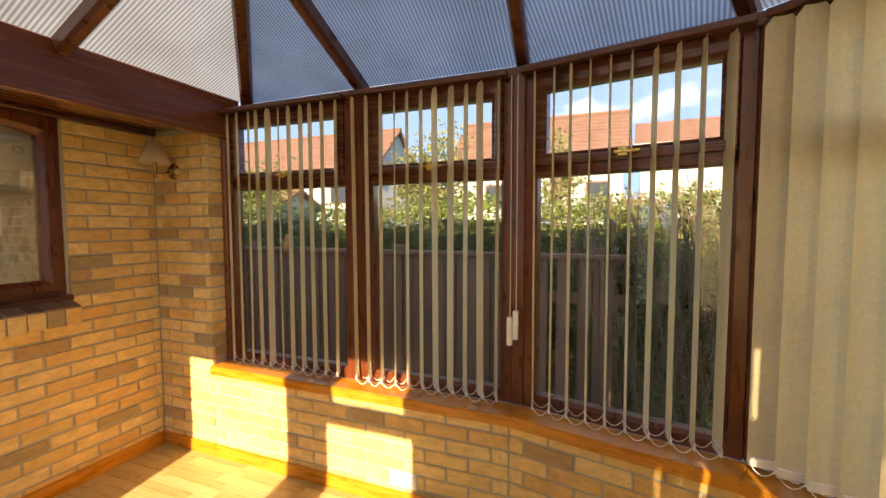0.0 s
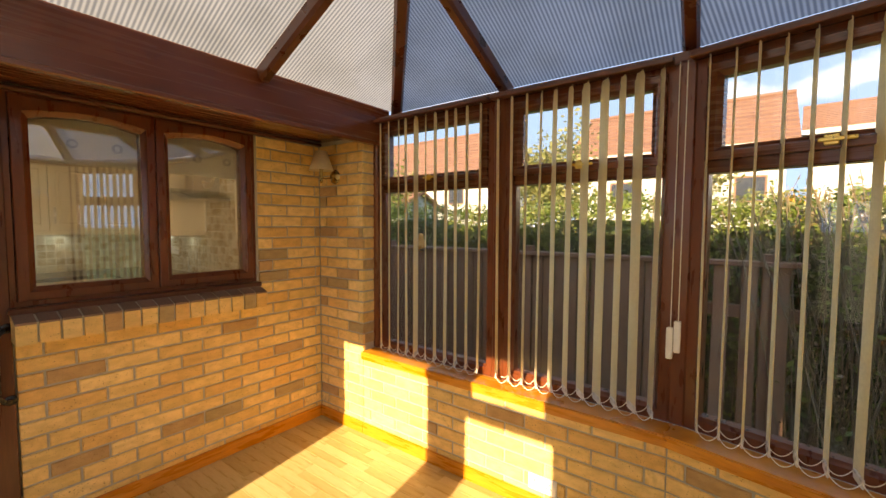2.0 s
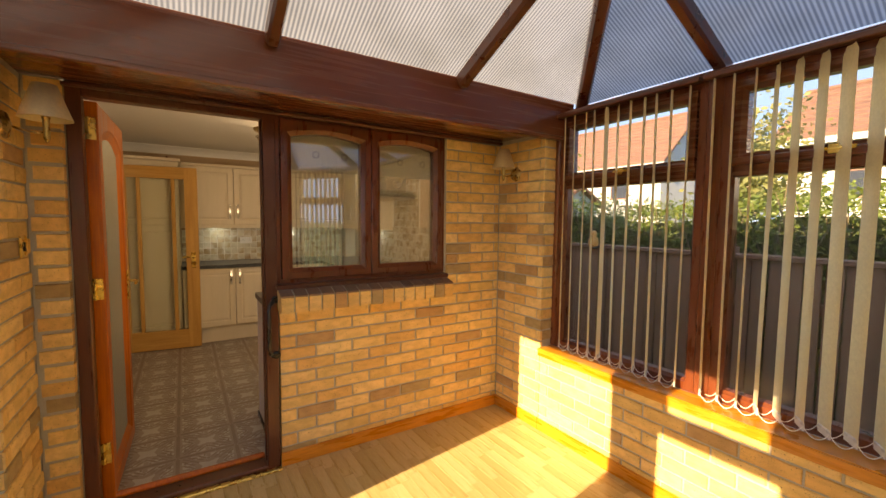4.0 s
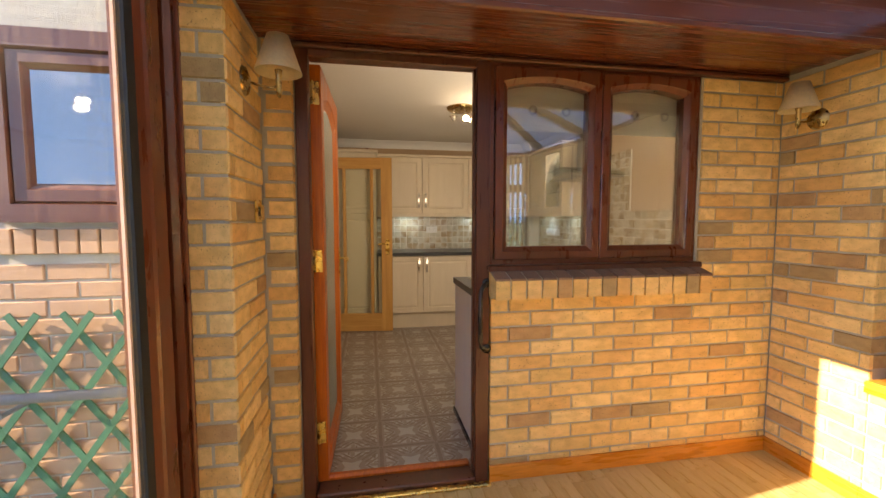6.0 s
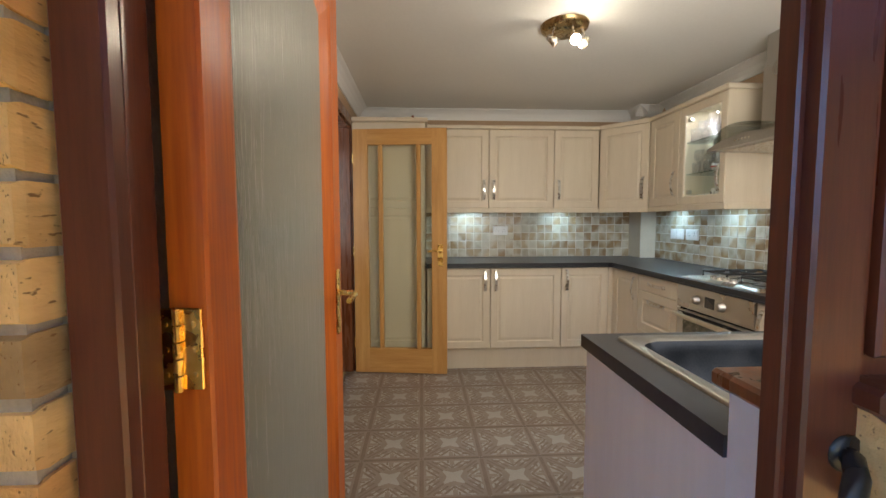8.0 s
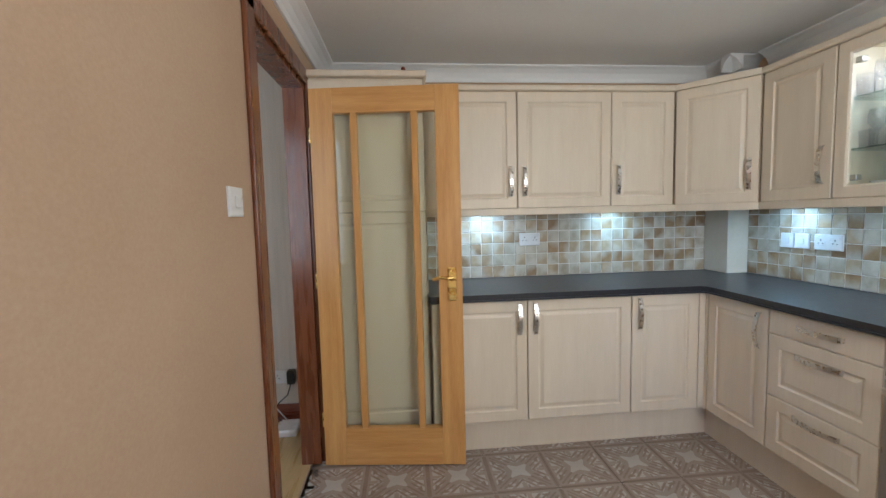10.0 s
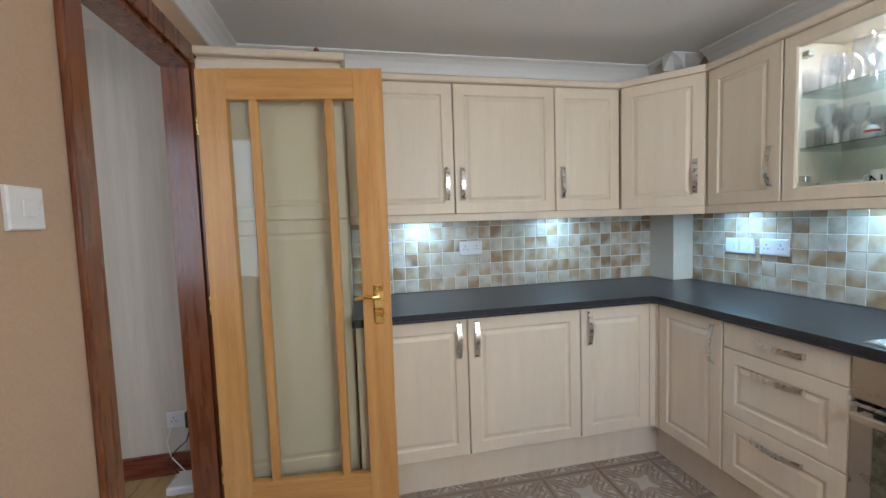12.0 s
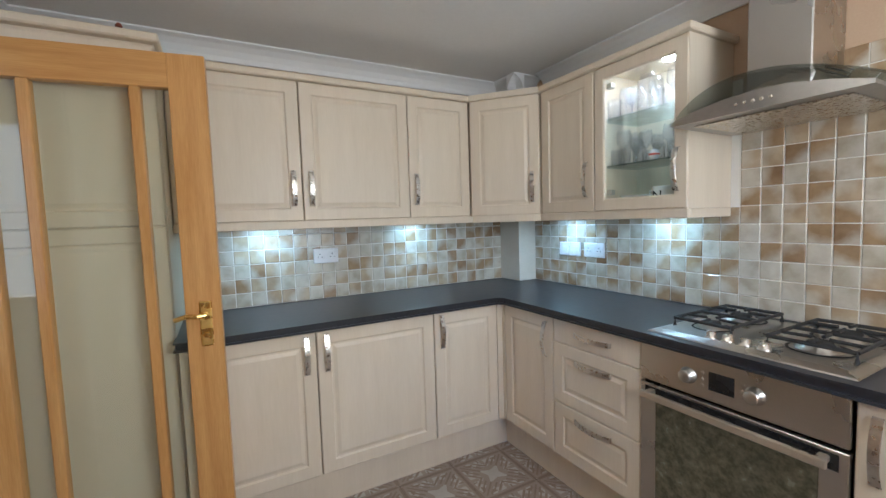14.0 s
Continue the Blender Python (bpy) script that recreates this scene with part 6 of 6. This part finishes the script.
# bare stems inside the hedge
st_ = bmesh.new()
rt_ = random.Random(14)
for k in range(900):
    x = rt_.uniform(-5.0, 2.6) if k < 300 else rt_.uniform(-1.6, 2.6)
    y = rt_.uniform(3.62, 4.1) if k < 300 else rt_.uniform(3.3, 3.9)
    top = hedge_top(x) + rt_.uniform(-0.35, 0.14)
    p0 = Vector((x, y, FZ))
    lean = Vector((rt_.uniform(-0.6, 0.6), rt_.uniform(-0.15, 0.1), 0))
    mid_ = p0 + lean * 0.4 + Vector((0, 0, (top - FZ) * 0.5))
    tube([p0, mid_, p0 + lean + Vector((0, 0, top - FZ))], rt_.uniform(0.002, 0.0042), 4, bm=st_)
for k in range(1500):
    p0 = Vector((rt_.uniform(-1.7, 2.6), rt_.uniform(3.28, 3.9), FZ + rt_.uniform(0.15, 1.85)))
    q = Vector((rt_.uniform(-0.22, 0.22), rt_.uniform(-0.1, 0.1), rt_.uniform(0.02, 0.24)))
    tube([p0, p0 + q * 0.5 + Vector((0, 0, -0.02)), p0 + q], rt_.uniform(0.0012, 0.0026), 3, bm=st_)
stems = part("stems", st_, TWIG, ob)
brown = leaf_cloud(5000, lambda r: (Vector((r.uniform(-1.7, 2.6), 3.3 + r.uniform(0, 0.55), FZ + r.uniform(0.05, 1.85))), Vector((0, -1, 0.4))), 0.032, 19, leaf_material("brown_dry_leaf", (0.12, 0.085, 0.05), (0.24, 0.18, 0.10)), "brown_leaves", "", "")
br_l = new("brown_leaves", brown)
br_l.parent = ob
# dark sheet behind the leaves: the hedge's inner shade put in as colour
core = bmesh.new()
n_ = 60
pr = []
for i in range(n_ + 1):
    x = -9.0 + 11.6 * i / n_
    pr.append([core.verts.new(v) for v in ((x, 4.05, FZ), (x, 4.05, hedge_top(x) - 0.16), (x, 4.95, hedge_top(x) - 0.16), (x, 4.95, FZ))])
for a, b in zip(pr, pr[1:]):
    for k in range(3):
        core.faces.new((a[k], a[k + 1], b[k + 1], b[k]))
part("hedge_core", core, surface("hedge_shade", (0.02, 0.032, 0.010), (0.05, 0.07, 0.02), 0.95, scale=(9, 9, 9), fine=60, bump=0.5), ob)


def tree(x, y, h, r, seed, n, material, label):
    rnd = random.Random(seed)
    t = thing("tree", label, "tree", at=pose(x, y, FZ))
    tr = bmesh.new()
    tube([(0, 0, 0), (0.03, 0, h * 0.3), (0.0, 0.04, h * 0.6), (0.05, 0, h * 0.85)], h * 0.022, 8, bm=tr)
    cl = []
    for k in range(16):
        a = rnd.uniform(0, 6.28)
        b = Vector((0, 0, h * rnd.uniform(0.35, 0.75)))
        e = b + Vector((math.cos(a) * r * rnd.uniform(0.4, 0.95), math.sin(a) * r * rnd.uniform(0.4, 0.95), h * rnd.uniform(0.05, 0.28)))
        tube([b, (b + e) / 2 + Vector((0, 0, 0.06)), e], h * 0.006, 5, bm=tr)
        cl += [e, (b + e) / 2]
    part("trunk", tr, TWIG, t)

    def place(q):
        c = q.choice(cl)
        s = r * 0.28
        o = Vector((q.gauss(0, s), q.gauss(0, s), q.gauss(0, s * 0.8)))
        return c + o, o.normalized() if o.length > 0 else Vector((0, 0, 1))
    me = leaf_cloud(n, place, 0.13, seed + 1, material, "crown", "", "")
    cr_ = new("crown", me)
    cr_.parent = t
    return t


tree(-6.3, 10.5, 4.3, 1.15, 21, 4200, LEAF_PALE, "small leafy tree behind the hedge")
tree(-3.05, 14.0, 4.7, 0.7, 22, 1500, LEAF_PALE, "thin garden tree with sparse leaves")
tree(-13.5, 11.5, 4.0, 1.3, 23, 2500, LEAF, "green garden tree by a house")
tree(-0.45, 18.0, 2.9, 0.6, 25, 1500, surface("autumn_leaf", (0.4, 0.2, 0.03), (0.55, 0.3, 0.06), 0.6, bump=0), "small orange autumn tree between houses")
bushp = leaf_cloud(2600, lambda r: (Vector((2.05 + r.gauss(0, 0.28), 5.6 + r.gauss(0, 0.2), 1.55 + r.gauss(0, 0.22))), Vector((0, -0.5, 0.7))), 0.06, 31, LEAF, "bush", "", "")
tagged(new("rose_bush", bushp), "rose bush with red blooms over the hedge", "bush", kind="stuff")
ros = bmesh.new()
for k in range(14):
    lathe([(0.0, -0.02), (0.03, -0.005), (0.035, 0.015), (0.02, 0.03), (0, 0.03)], 8, bm=ros, m=pose(2.05 + rf.gauss(0, 0.22), 5.4 + rf.gauss(0, 0.1), 1.62 + rf.gauss(0, 0.15)))
part("blooms", ros, surface("red_bloom", (0.45, 0.03, 0.03), (0.6, 0.08, 0.06), 0.6, bump=0), bpy.data.objects["rose_bush"])


def house(x, y, yaw, w, d, eave, rise, label, wins=()):
    """Rendered house with a tiled gable roof; local x along the ridge, front at y=0."""
    h = thing("house", label, "house", "houses beyond the hedge", at=pose(x, y, FZ, 0, 0, yaw))
    b = bmesh.new()
    extrude([(0, 0, 0), (0, d, 0), (0, d, eave), (0, d / 2, eave + rise), (0, 0, eave)], (w, 0, 0), bm=b)
    part("wall", b, RENDER_WALL, h)
    o = 0.35
    sl = rise / (d / 2)
    rb_ = bmesh.new()
    for s in (0, 1):
        y0, y1 = (-o, d / 2) if s == 0 else (d + o, d / 2)
        z0, z1 = eave - o * sl, eave + rise
        extrude([(-o, y0, z0 + 0.02), (-o, y1, z1 + 0.02), (-o, y1, z1 + 0.16), (-o, y0, z0 + 0.16)], (w + 2 * o, 0, 0), bm=rb_)
    rf_ = part("roof", rb_, ROOF_TILE, h)
    cs = bmesh.new()
    for k in range(int((d / 2 + o) / 0.32)):
        yy = -o + k * 0.32
        zz = eave + yy * sl + 0.17
        extrude([(-o, yy, zz), (-o, yy + 0.32, zz + 0.32 * sl), (-o, yy, zz + 0.045)], (w + 2 * o, 0, 0), bm=cs)
    part("tile_courses", cs, ROOF_TILE, rf_)
    part("fascia", box(-o, w + o, -o - 0.03, -o, eave - o * sl - 0.12, eave - o * sl + 0.1), RENDER_WALL, h)
    part("ridge", tube([(-o, d / 2, eave + rise + 0.17), (w + o, d / 2, eave + rise + 0.17)], 0.12, 8), ROOF_TILE, rf_)
    for face, u, z, ww, hh in wins:
        if face == "front":
            m = pose(u, 0, z)
        else:
            m = pose(w, u, z, 0, 0, 90) if face == "right" else pose(0, u + ww, z, 0, 0, -90)
        wi = part("window", lofted(0, ww, 0, hh, [(0, 0.05), (0, -0.03), (0.07, -0.03), (0.07, 0.0)], closed=True, m=m), FENCE_WOOD, h)
        part("pane", box(0.06, ww - 0.06, -0.012, 0.02, 0.06, hh - 0.06, m=m), FAR_GLASS, wi)
    return h


house(-32.0, 24.0, 0, 16.0, 7.0, 5.5, 3.1, "long white house with a red tiled roof", [("front", 12.6, 3.2, 1.3, 1.2), ("front", 7.0, 3.2, 1.3, 1.2)])
house(-21.5, 15.5, 0, 5.2, 3.0, 2.6, 0.8, "low outbuilding with a red tiled roof")
house(-8.4, 19.0, 0, 7.5, 6.0, 4.9, 2.1, "white house with a red tiled roof", [("front", 6.0, 2.6, 1.0, 1.0), ("front", 1.5, 2.6, 1.0, 1.0)])
house(0.3, 26.0, -4, 11.0, 7.0, 6.3, 1.6, "white rendered house with a red tiled roof", [("front", 1.5, 2.3, 0.85, 1.15), ("front", 6.5, 2.3, 0.85, 1.15)])

# beside the garden door: trellis, rail, and the house's next window
tl_ = thing("trellis", "green painted diamond trellis on the brick wall", "trellis")
for s in (1, -1):
    for k in range(-4, 15):
        y0 = -3.2 + k * 0.19
        a, b = Vector((0, y0, -0.1)), Vector((0, y0 + s * 0.72, 0.92))
        lo, hi = -3.2, -1.16
        # clip to the panel
        pts = []
        for u in np.linspace(0, 1, 41):
            q = a + (b - a) * float(u)
            if lo <= q.y <= hi:
                pts.append(q)
        if len(pts) < 4:
            continue
        dx = WALL_X + 0.02 + (0.008 if s > 0 else 0.0)
        d = (pts[-1] - pts[0]).normalized()
        sd = Vector((0, -d.z, d.y)) * 0.013
        part("slat", extrude([Vector((dx, 0, 0)) + pts[0] - sd, Vector((dx, 0, 0)) + pts[0] + sd, Vector((dx, 0, 0)) + pts[-1] + sd, Vector((dx, 0, 0)) + pts[-1] - sd], (0.007, 0, 0)), GREEN_WOOD, tl_)
hr = thing("handrail", "grey tubular handrail with a white end cap", "handrail")
part("tube", tube([(-4.2, -1.31, 0.645), (-4.2, -3.4, 0.645)], 0.019, 12), GREY_RAIL, hr, smooth=True)
part("end_cap", lathe([(0.0, 0.008), (0.016, 0.007), (0.0205, 0.0), (0.0205, -0.02)], 14, m=pose(-4.2, -1.305, 0.645, -90, 0, 0)), WHITE_PLASTIC, hr, "white end cap")
for y in (-1.75, -3.0):
    part("bracket", tube([(-4.2, y, 0.645), (-4.2, y, 0.58), (WALL_X, y, 0.58)], 0.01, 8), GREY_RAIL, hr)
nw = thing("window_21", "dark framed house window reflecting the sky", "window", kind="structure")
part("window_frame", lofted(-1.845, -1.205, 1.28, 2.01, [(0, 0.05), (0, -0.01), (0.07, -0.01), (0.08, 0.02), (0.08, 0.05)], closed=True, m=pose(WALL_X + 0.034, 0, 0, 0, 0, 90)), FOIL_DARK, nw)
part("sash", ring(-1.766, -1.284, 1.359, 1.931, 0.075, -0.002, 0.045, m=pose(WALL_X + 0.034, 0, 0, 0, 0, 90)), FOIL_DARK, nw)
part("pane", box(-1.695, -1.355, 0.012, 0.022, 1.43, 1.86, m=pose(WALL_X + 0.034, 0, 0, 0, 0, 90)), SKY_GLASS, nw)

# ---- bricks, tiles and boards, laid last ----
# house wall between kitchen door and corner: below the window, then beside it
lay(house_wall, pose(WALL_X, 0.140, 0, 0, 0, 90), SIDE_Y - 0.142, Z0, 12, phase=0.018, seed=11)
lay(house_wall, pose(WALL_X, 1.268, 0, 0, 0, 90), SIDE_Y - 1.27, Z0 + 12 * COURSE, 15, phase=0.011, seed=12)
# narrow strip that stands proud beside the door frame, with its return
lay(wall_strip, pose(-4.352, -0.861, 0, 0, 0, 90) @ Matrix.Diagonal((1, 2.9, 1, 1)), 0.116, Z0 + 0.02, 27, phase=0.1, seed=13)
# pier by the windows, its end face and the wall under the board
lay(pier_r, pose(WALL_X + 0.004, SIDE_Y, 0), PIER_X - WALL_X - 0.004, Z0, 27, phase=0.03, seed=21)
lay(pier_r, pose(PIER_X, SIDE_Y + 0.004, 0, 0, 0, 90), 0.105, Z0 + 8 * COURSE, 19, phase=0.0, seed=22)
lay(pier_l, pose(PIER_X - 0.002, PIER_Y, 0, 0, 0, 180), PIER_X - WALL_X - 0.042, PIER_Z0, 27, phase=0.05, seed=23)
lay(pier_l, pose(PIER_X, -1.0, 0, 0, 0, 90), 0.13, PIER_Z0, 27, phase=0.17, seed=24)
for i, (a, b) in enumerate(zip(CONS, CONS[1:])):
    if i > 5:
        continue
    a, b = Vector((*a, 0)), Vector((*b, 0))
    d = (b - a).normalized()
    inn = Vector((d.y, -d.x, 0))
    o = a + inn * 0.155
    w = (b - a).length
    if i == 0:
        o.x += 0.012
        w -= 0.03
    else:
        o += d * 0.02
        w -= 0.04
    lay(cons_walls[i], pose(o.x, o.y, 0, 0, 0, math.degrees(math.atan2(d.y, d.x))), w, Z0, 7, phase=0.04, seed=30 + i)
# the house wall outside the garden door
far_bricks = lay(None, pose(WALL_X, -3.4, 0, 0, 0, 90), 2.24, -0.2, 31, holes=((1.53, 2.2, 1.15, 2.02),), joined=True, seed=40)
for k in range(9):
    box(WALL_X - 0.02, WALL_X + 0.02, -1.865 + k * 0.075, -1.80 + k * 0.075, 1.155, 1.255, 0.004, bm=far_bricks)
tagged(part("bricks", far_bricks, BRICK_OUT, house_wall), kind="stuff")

# laminate strips
fl = bpy.data.objects["floor"]
STRIP = mesh_of(lofted(0, 0.418, 0, 0.0635, [(0, 0.012), (0, 0.0006), (0.0008, 0.0)], cap=True, m=pose(0, 0, 0, -90, 0, 0)), "floor_strip", LAMINATE)
rs = random.Random(4)
count = 0
rest_bm = bmesh.new()
for r in range(48):
    y1 = 1.755 - r * 0.0643
    if y1 - 0.0635 < -1.02:
        break
    x = -4.40 - rs.uniform(0, 0.4)
    while x < -0.45:
        x0, x1 = max(x, -4.385), min(x + 0.42, -0.42)
        if x1 - x0 > 0.02:
            mm = pose(x0, y1 - 0.0635, 0.0) @ Matrix.Diagonal(((x1 - x0 - 0.0012) / 0.418, 1, 1, 1))
            if x0 < -1.75 and y1 > -0.95 and count < 300:
                piece("floor_strip", STRIP, mm, fl)
                count += 1
            else:
                box(x0, x1 - 0.001, y1 - 0.0635, y1, -0.012, 0.0, bm=rest_bm)
        x += 0.42
tagged(part("floor_strips", rest_bm, LAMINATE, fl), kind="stuff")

# splashback tiles
def tile_material():
    m, n, l, p = nodes_of("glazed_wall_tile")
    oi = n.new("ShaderNodeObjectInfo")
    r = ramp(n, [(0.0, (0.46, 0.41, 0.32)), (0.2, (0.35, 0.24, 0.135)), (0.38, (0.46, 0.36, 0.24)), (0.54, (0.30, 0.20, 0.115)), (0.66, (0.42, 0.32, 0.21)), (0.82, (0.54, 0.49, 0.40))])
    r.color_ramp.interpolation = "CONSTANT"
    l.new(oi.outputs["Random"], r.inputs["Fac"])
    tc = n.new("ShaderNodeTexCoord")
    off = n.new("ShaderNodeVectorMath")
    off.operation = "MULTIPLY_ADD"
    off.inputs[1].default_value = (17, 11, 23)
    l.new(oi.outputs["Random"], off.inputs[0])
    l.new(tc.outputs["Object"], off.inputs[2])
    no = n.new("ShaderNodeTexNoise")
    no.inputs["Scale"].default_value, no.inputs["Detail"].default_value = 13.0, 4
    l.new(off.outputs[0], no.inputs["Vector"])
    mr = ramp(n, [(0.3, (0.72, 0.66, 0.6)), (0.68, (1.18, 1.2, 1.22))])
    l.new(no.outputs["Fac"], mr.inputs["Fac"])
    mx = n.new("ShaderNodeMixRGB")
    mx.blend_type = "MULTIPLY"
    mx.inputs["Fac"].default_value = 0.9
    l.new(r.outputs["Color"], mx.inputs["Color1"])
    l.new(mr.outputs["Color"], mx.inputs["Color2"])
    sp3 = n.new("ShaderNodeSeparateXYZ")
    l.new(tc.outputs["Object"], sp3.inputs[0])
    turn = n.new("ShaderNodeMath")
    turn.operation = "MULTIPLY"
    turn.inputs[1].default_value = 37.0
    l.new(oi.outputs["Random"], turn.inputs[0])
    grad = None
    for op, axis in (("COSINE", "X"), ("SINE", "Z")):
        tr = n.new("ShaderNodeMath")
        tr.operation = op
        l.new(turn.outputs[0], tr.inputs[0])
        ce = n.new("ShaderNodeMath")
        ce.operation = "MULTIPLY_ADD"
        ce.inputs[1].default_value, ce.inputs[2].default_value = 1 / 0.0728, -0.5
        l.new(sp3.outputs[axis], ce.inputs[0])
        mu = n.new("ShaderNodeMath")
        mu.operation = "MULTIPLY"
        l.new(tr.outputs[0], mu.inputs[0])
        l.new(ce.outputs[0], mu.inputs[1])
        if grad is None:
            grad = mu
        else:
            su = n.new("ShaderNodeMath")
            l.new(grad.outputs[0], su.inputs[0])
            l.new(mu.outputs[0], su.inputs[1])
            grad = su
    wob = n.new("ShaderNodeMath")
    l.new(grad.outputs[0], wob.inputs[0])
    l.new(no.outputs["Fac"], wob.inputs[1])
    fade = ramp(n, [(0.4, (0, 0, 0)), (1.0, (0.7, 0.7, 0.7))])
    l.new(wob.outputs[0], fade.inputs["Fac"])
    pale = n.new("ShaderNodeMixRGB")
    pale.inputs["Color2"].default_value = (0.58, 0.54, 0.46, 1)
    l.new(fade.outputs["Color"], pale.inputs["Fac"])
    l.new(mx.outputs["Color"], pale.inputs["Color1"])
    l.new(pale.outputs["Color"], p.inputs["Base Color"])
    p.inputs["Roughness"].default_value = 0.22
    bp = n.new("ShaderNodeBump")
    bp.inputs["Strength"].default_value, bp.inputs["Distance"].default_value = 0.25, 0.004
    l.new(no.outputs["Fac"], bp.inputs["Height"])
    l.new(bp.outputs["Normal"], p.inputs["Normal"])
    return m


TILE = tile_material()
TILE_MESH = mesh_of(lofted(0, 0.0728, 0, 0.0728, [(0, 0.008), (0, 0.0015), (0.002, 0.0)], cap=True), "tile", TILE)


def tiling(name, m, x1, z0, z1, label, x0=0.0, upper=None):
    gb = box(x0, x1, 0.003, 0.009, z0, z1)
    if upper:
        box(upper[0], upper[1], 0.003, 0.009, z1, upper[2], bm=gb)
    gb.transform(m)
    sb = structure(name, gb, GROUT, label, "splashback")
    x = x0
    while x < x1 - 0.01:
        z = z0 + 0.002
        top = upper[2] if upper and x >= upper[0] - 0.02 and x + 0.0765 <= upper[1] + 0.05 else z1
        while z < top - 0.006:
            w, h = min(0.0728, x1 - x), min(0.0728, top - z)
            piece("tile", TILE_MESH, m @ pose(x, 0, z) @ Matrix.Diagonal((w / 0.0728, 1, h / 0.0728, 1)), sb)
            z += 0.0765
        x += 0.0765
    return sb


tiling("trim_splashback_1", pose(BACK_X + 0.011, 0, 0, 0, 0, 90), 1.651, 0.912, 1.366, "mottled beige and stone tiles above the worktop", x0=-0.33)
tiling("trim_splashback_2", pose(-7.661, RIGHT_Y - 0.011, 0), 2.45, 0.912, 1.366, "mottled beige and stone tiles above the hob", upper=(1.26, 1.92, 1.90))

# vinyl kitchen floor: tiles with a star and raised tan strapwork
TS = 0.3155
mb = bmesh.new()


def strap(x0, y0, x1, y1, w=0.0095):
    d = Vector((x1 - x0, y1 - y0, 0)).normalized()
    s = Vector((-d.y, d.x, 0)) * w / 2
    p, q = Vector((x0, y0, 0.0006)), Vector((x1, y1, 0.0006))
    quad([p - s, q - s, q + s, p + s], bm=mb)


c_ = TS / 2
for r in range(4):
    rot = Matrix.Rotation(r * math.pi / 2, 3, "Z")

    def tr_(x, y):
        v = rot @ Vector((x, y, 0))
        return v.x + c_, v.y + c_
    for seg in (((-0.145, -0.152), (0.145, -0.152)), ((0.0, -0.075), (0.05, -0.125)), ((0.0, -0.075), (-0.05, -0.125)), ((0.03, -0.07), (0.085, -0.125)), ((-0.03, -0.07), (-0.085, -0.125)),
                ((0.05, -0.05), (0.13, -0.13)), ((0.02, -0.115), (0.02, -0.14)), ((-0.06, -0.12), (-0.10, -0.12)), ((0.06, -0.12), (0.10, -0.12)), ((0.105, -0.075), (0.135, -0.105)), ((-0.105, -0.075), (-0.135, -0.105))):
        strap(*tr_(*seg[0]), *tr_(*seg[1]))
wb = bmesh.new()
star = []
for k in range(8):
    r = 0.082 if k % 2 == 0 else 0.034
    a = math.pi / 4 + k * math.pi / 4
    star.append((c_ + r * math.cos(a), c_ + r * math.sin(a), 0.0004))
quad(star, bm=wb)
for r in range(4):
    rot = Matrix.Rotation(r * math.pi / 2, 3, "Z")
    for sx in (1, -1):
        for tri in (((0.012, -0.098), (0.048, -0.134), (0.012, -0.134)), ((0.062, -0.088), (0.108, -0.134), (0.072, -0.138), (0.04, -0.106)), ((0.005, -0.068), (0.024, -0.086), (0.005, -0.1))):
            quad([tuple((rot @ Vector((sx * x, y, 0.0004))) + Vector((c_, c_, 0))) for x, y in tri], bm=wb)
me_white = mesh_of(wb, "star", VINYL_WHITE)
me_base = mesh_of(box(0.003, TS - 0.003, 0.003, TS - 0.003, -0.005, 0.0), "tile", VINYL)
me_strap = mesh_of(mb, "strapwork", VINYL_TAN)
ix = 0
for i in range(11):
    for j in range(10):
        x, y = -4.50 - TS * (i + 1) + 0.03, -1.01 + TS * j
        if x + TS < BACK_X or y > RIGHT_Y - 0.4:
            continue
        t_ = piece("vinyl_tile", me_base, pose(x, y, 0.0), kfloor)
        piece("strapwork", me_strap, pose(0, 0, 0), t_)
        piece("star", me_white, pose(0, 0, 0), t_)
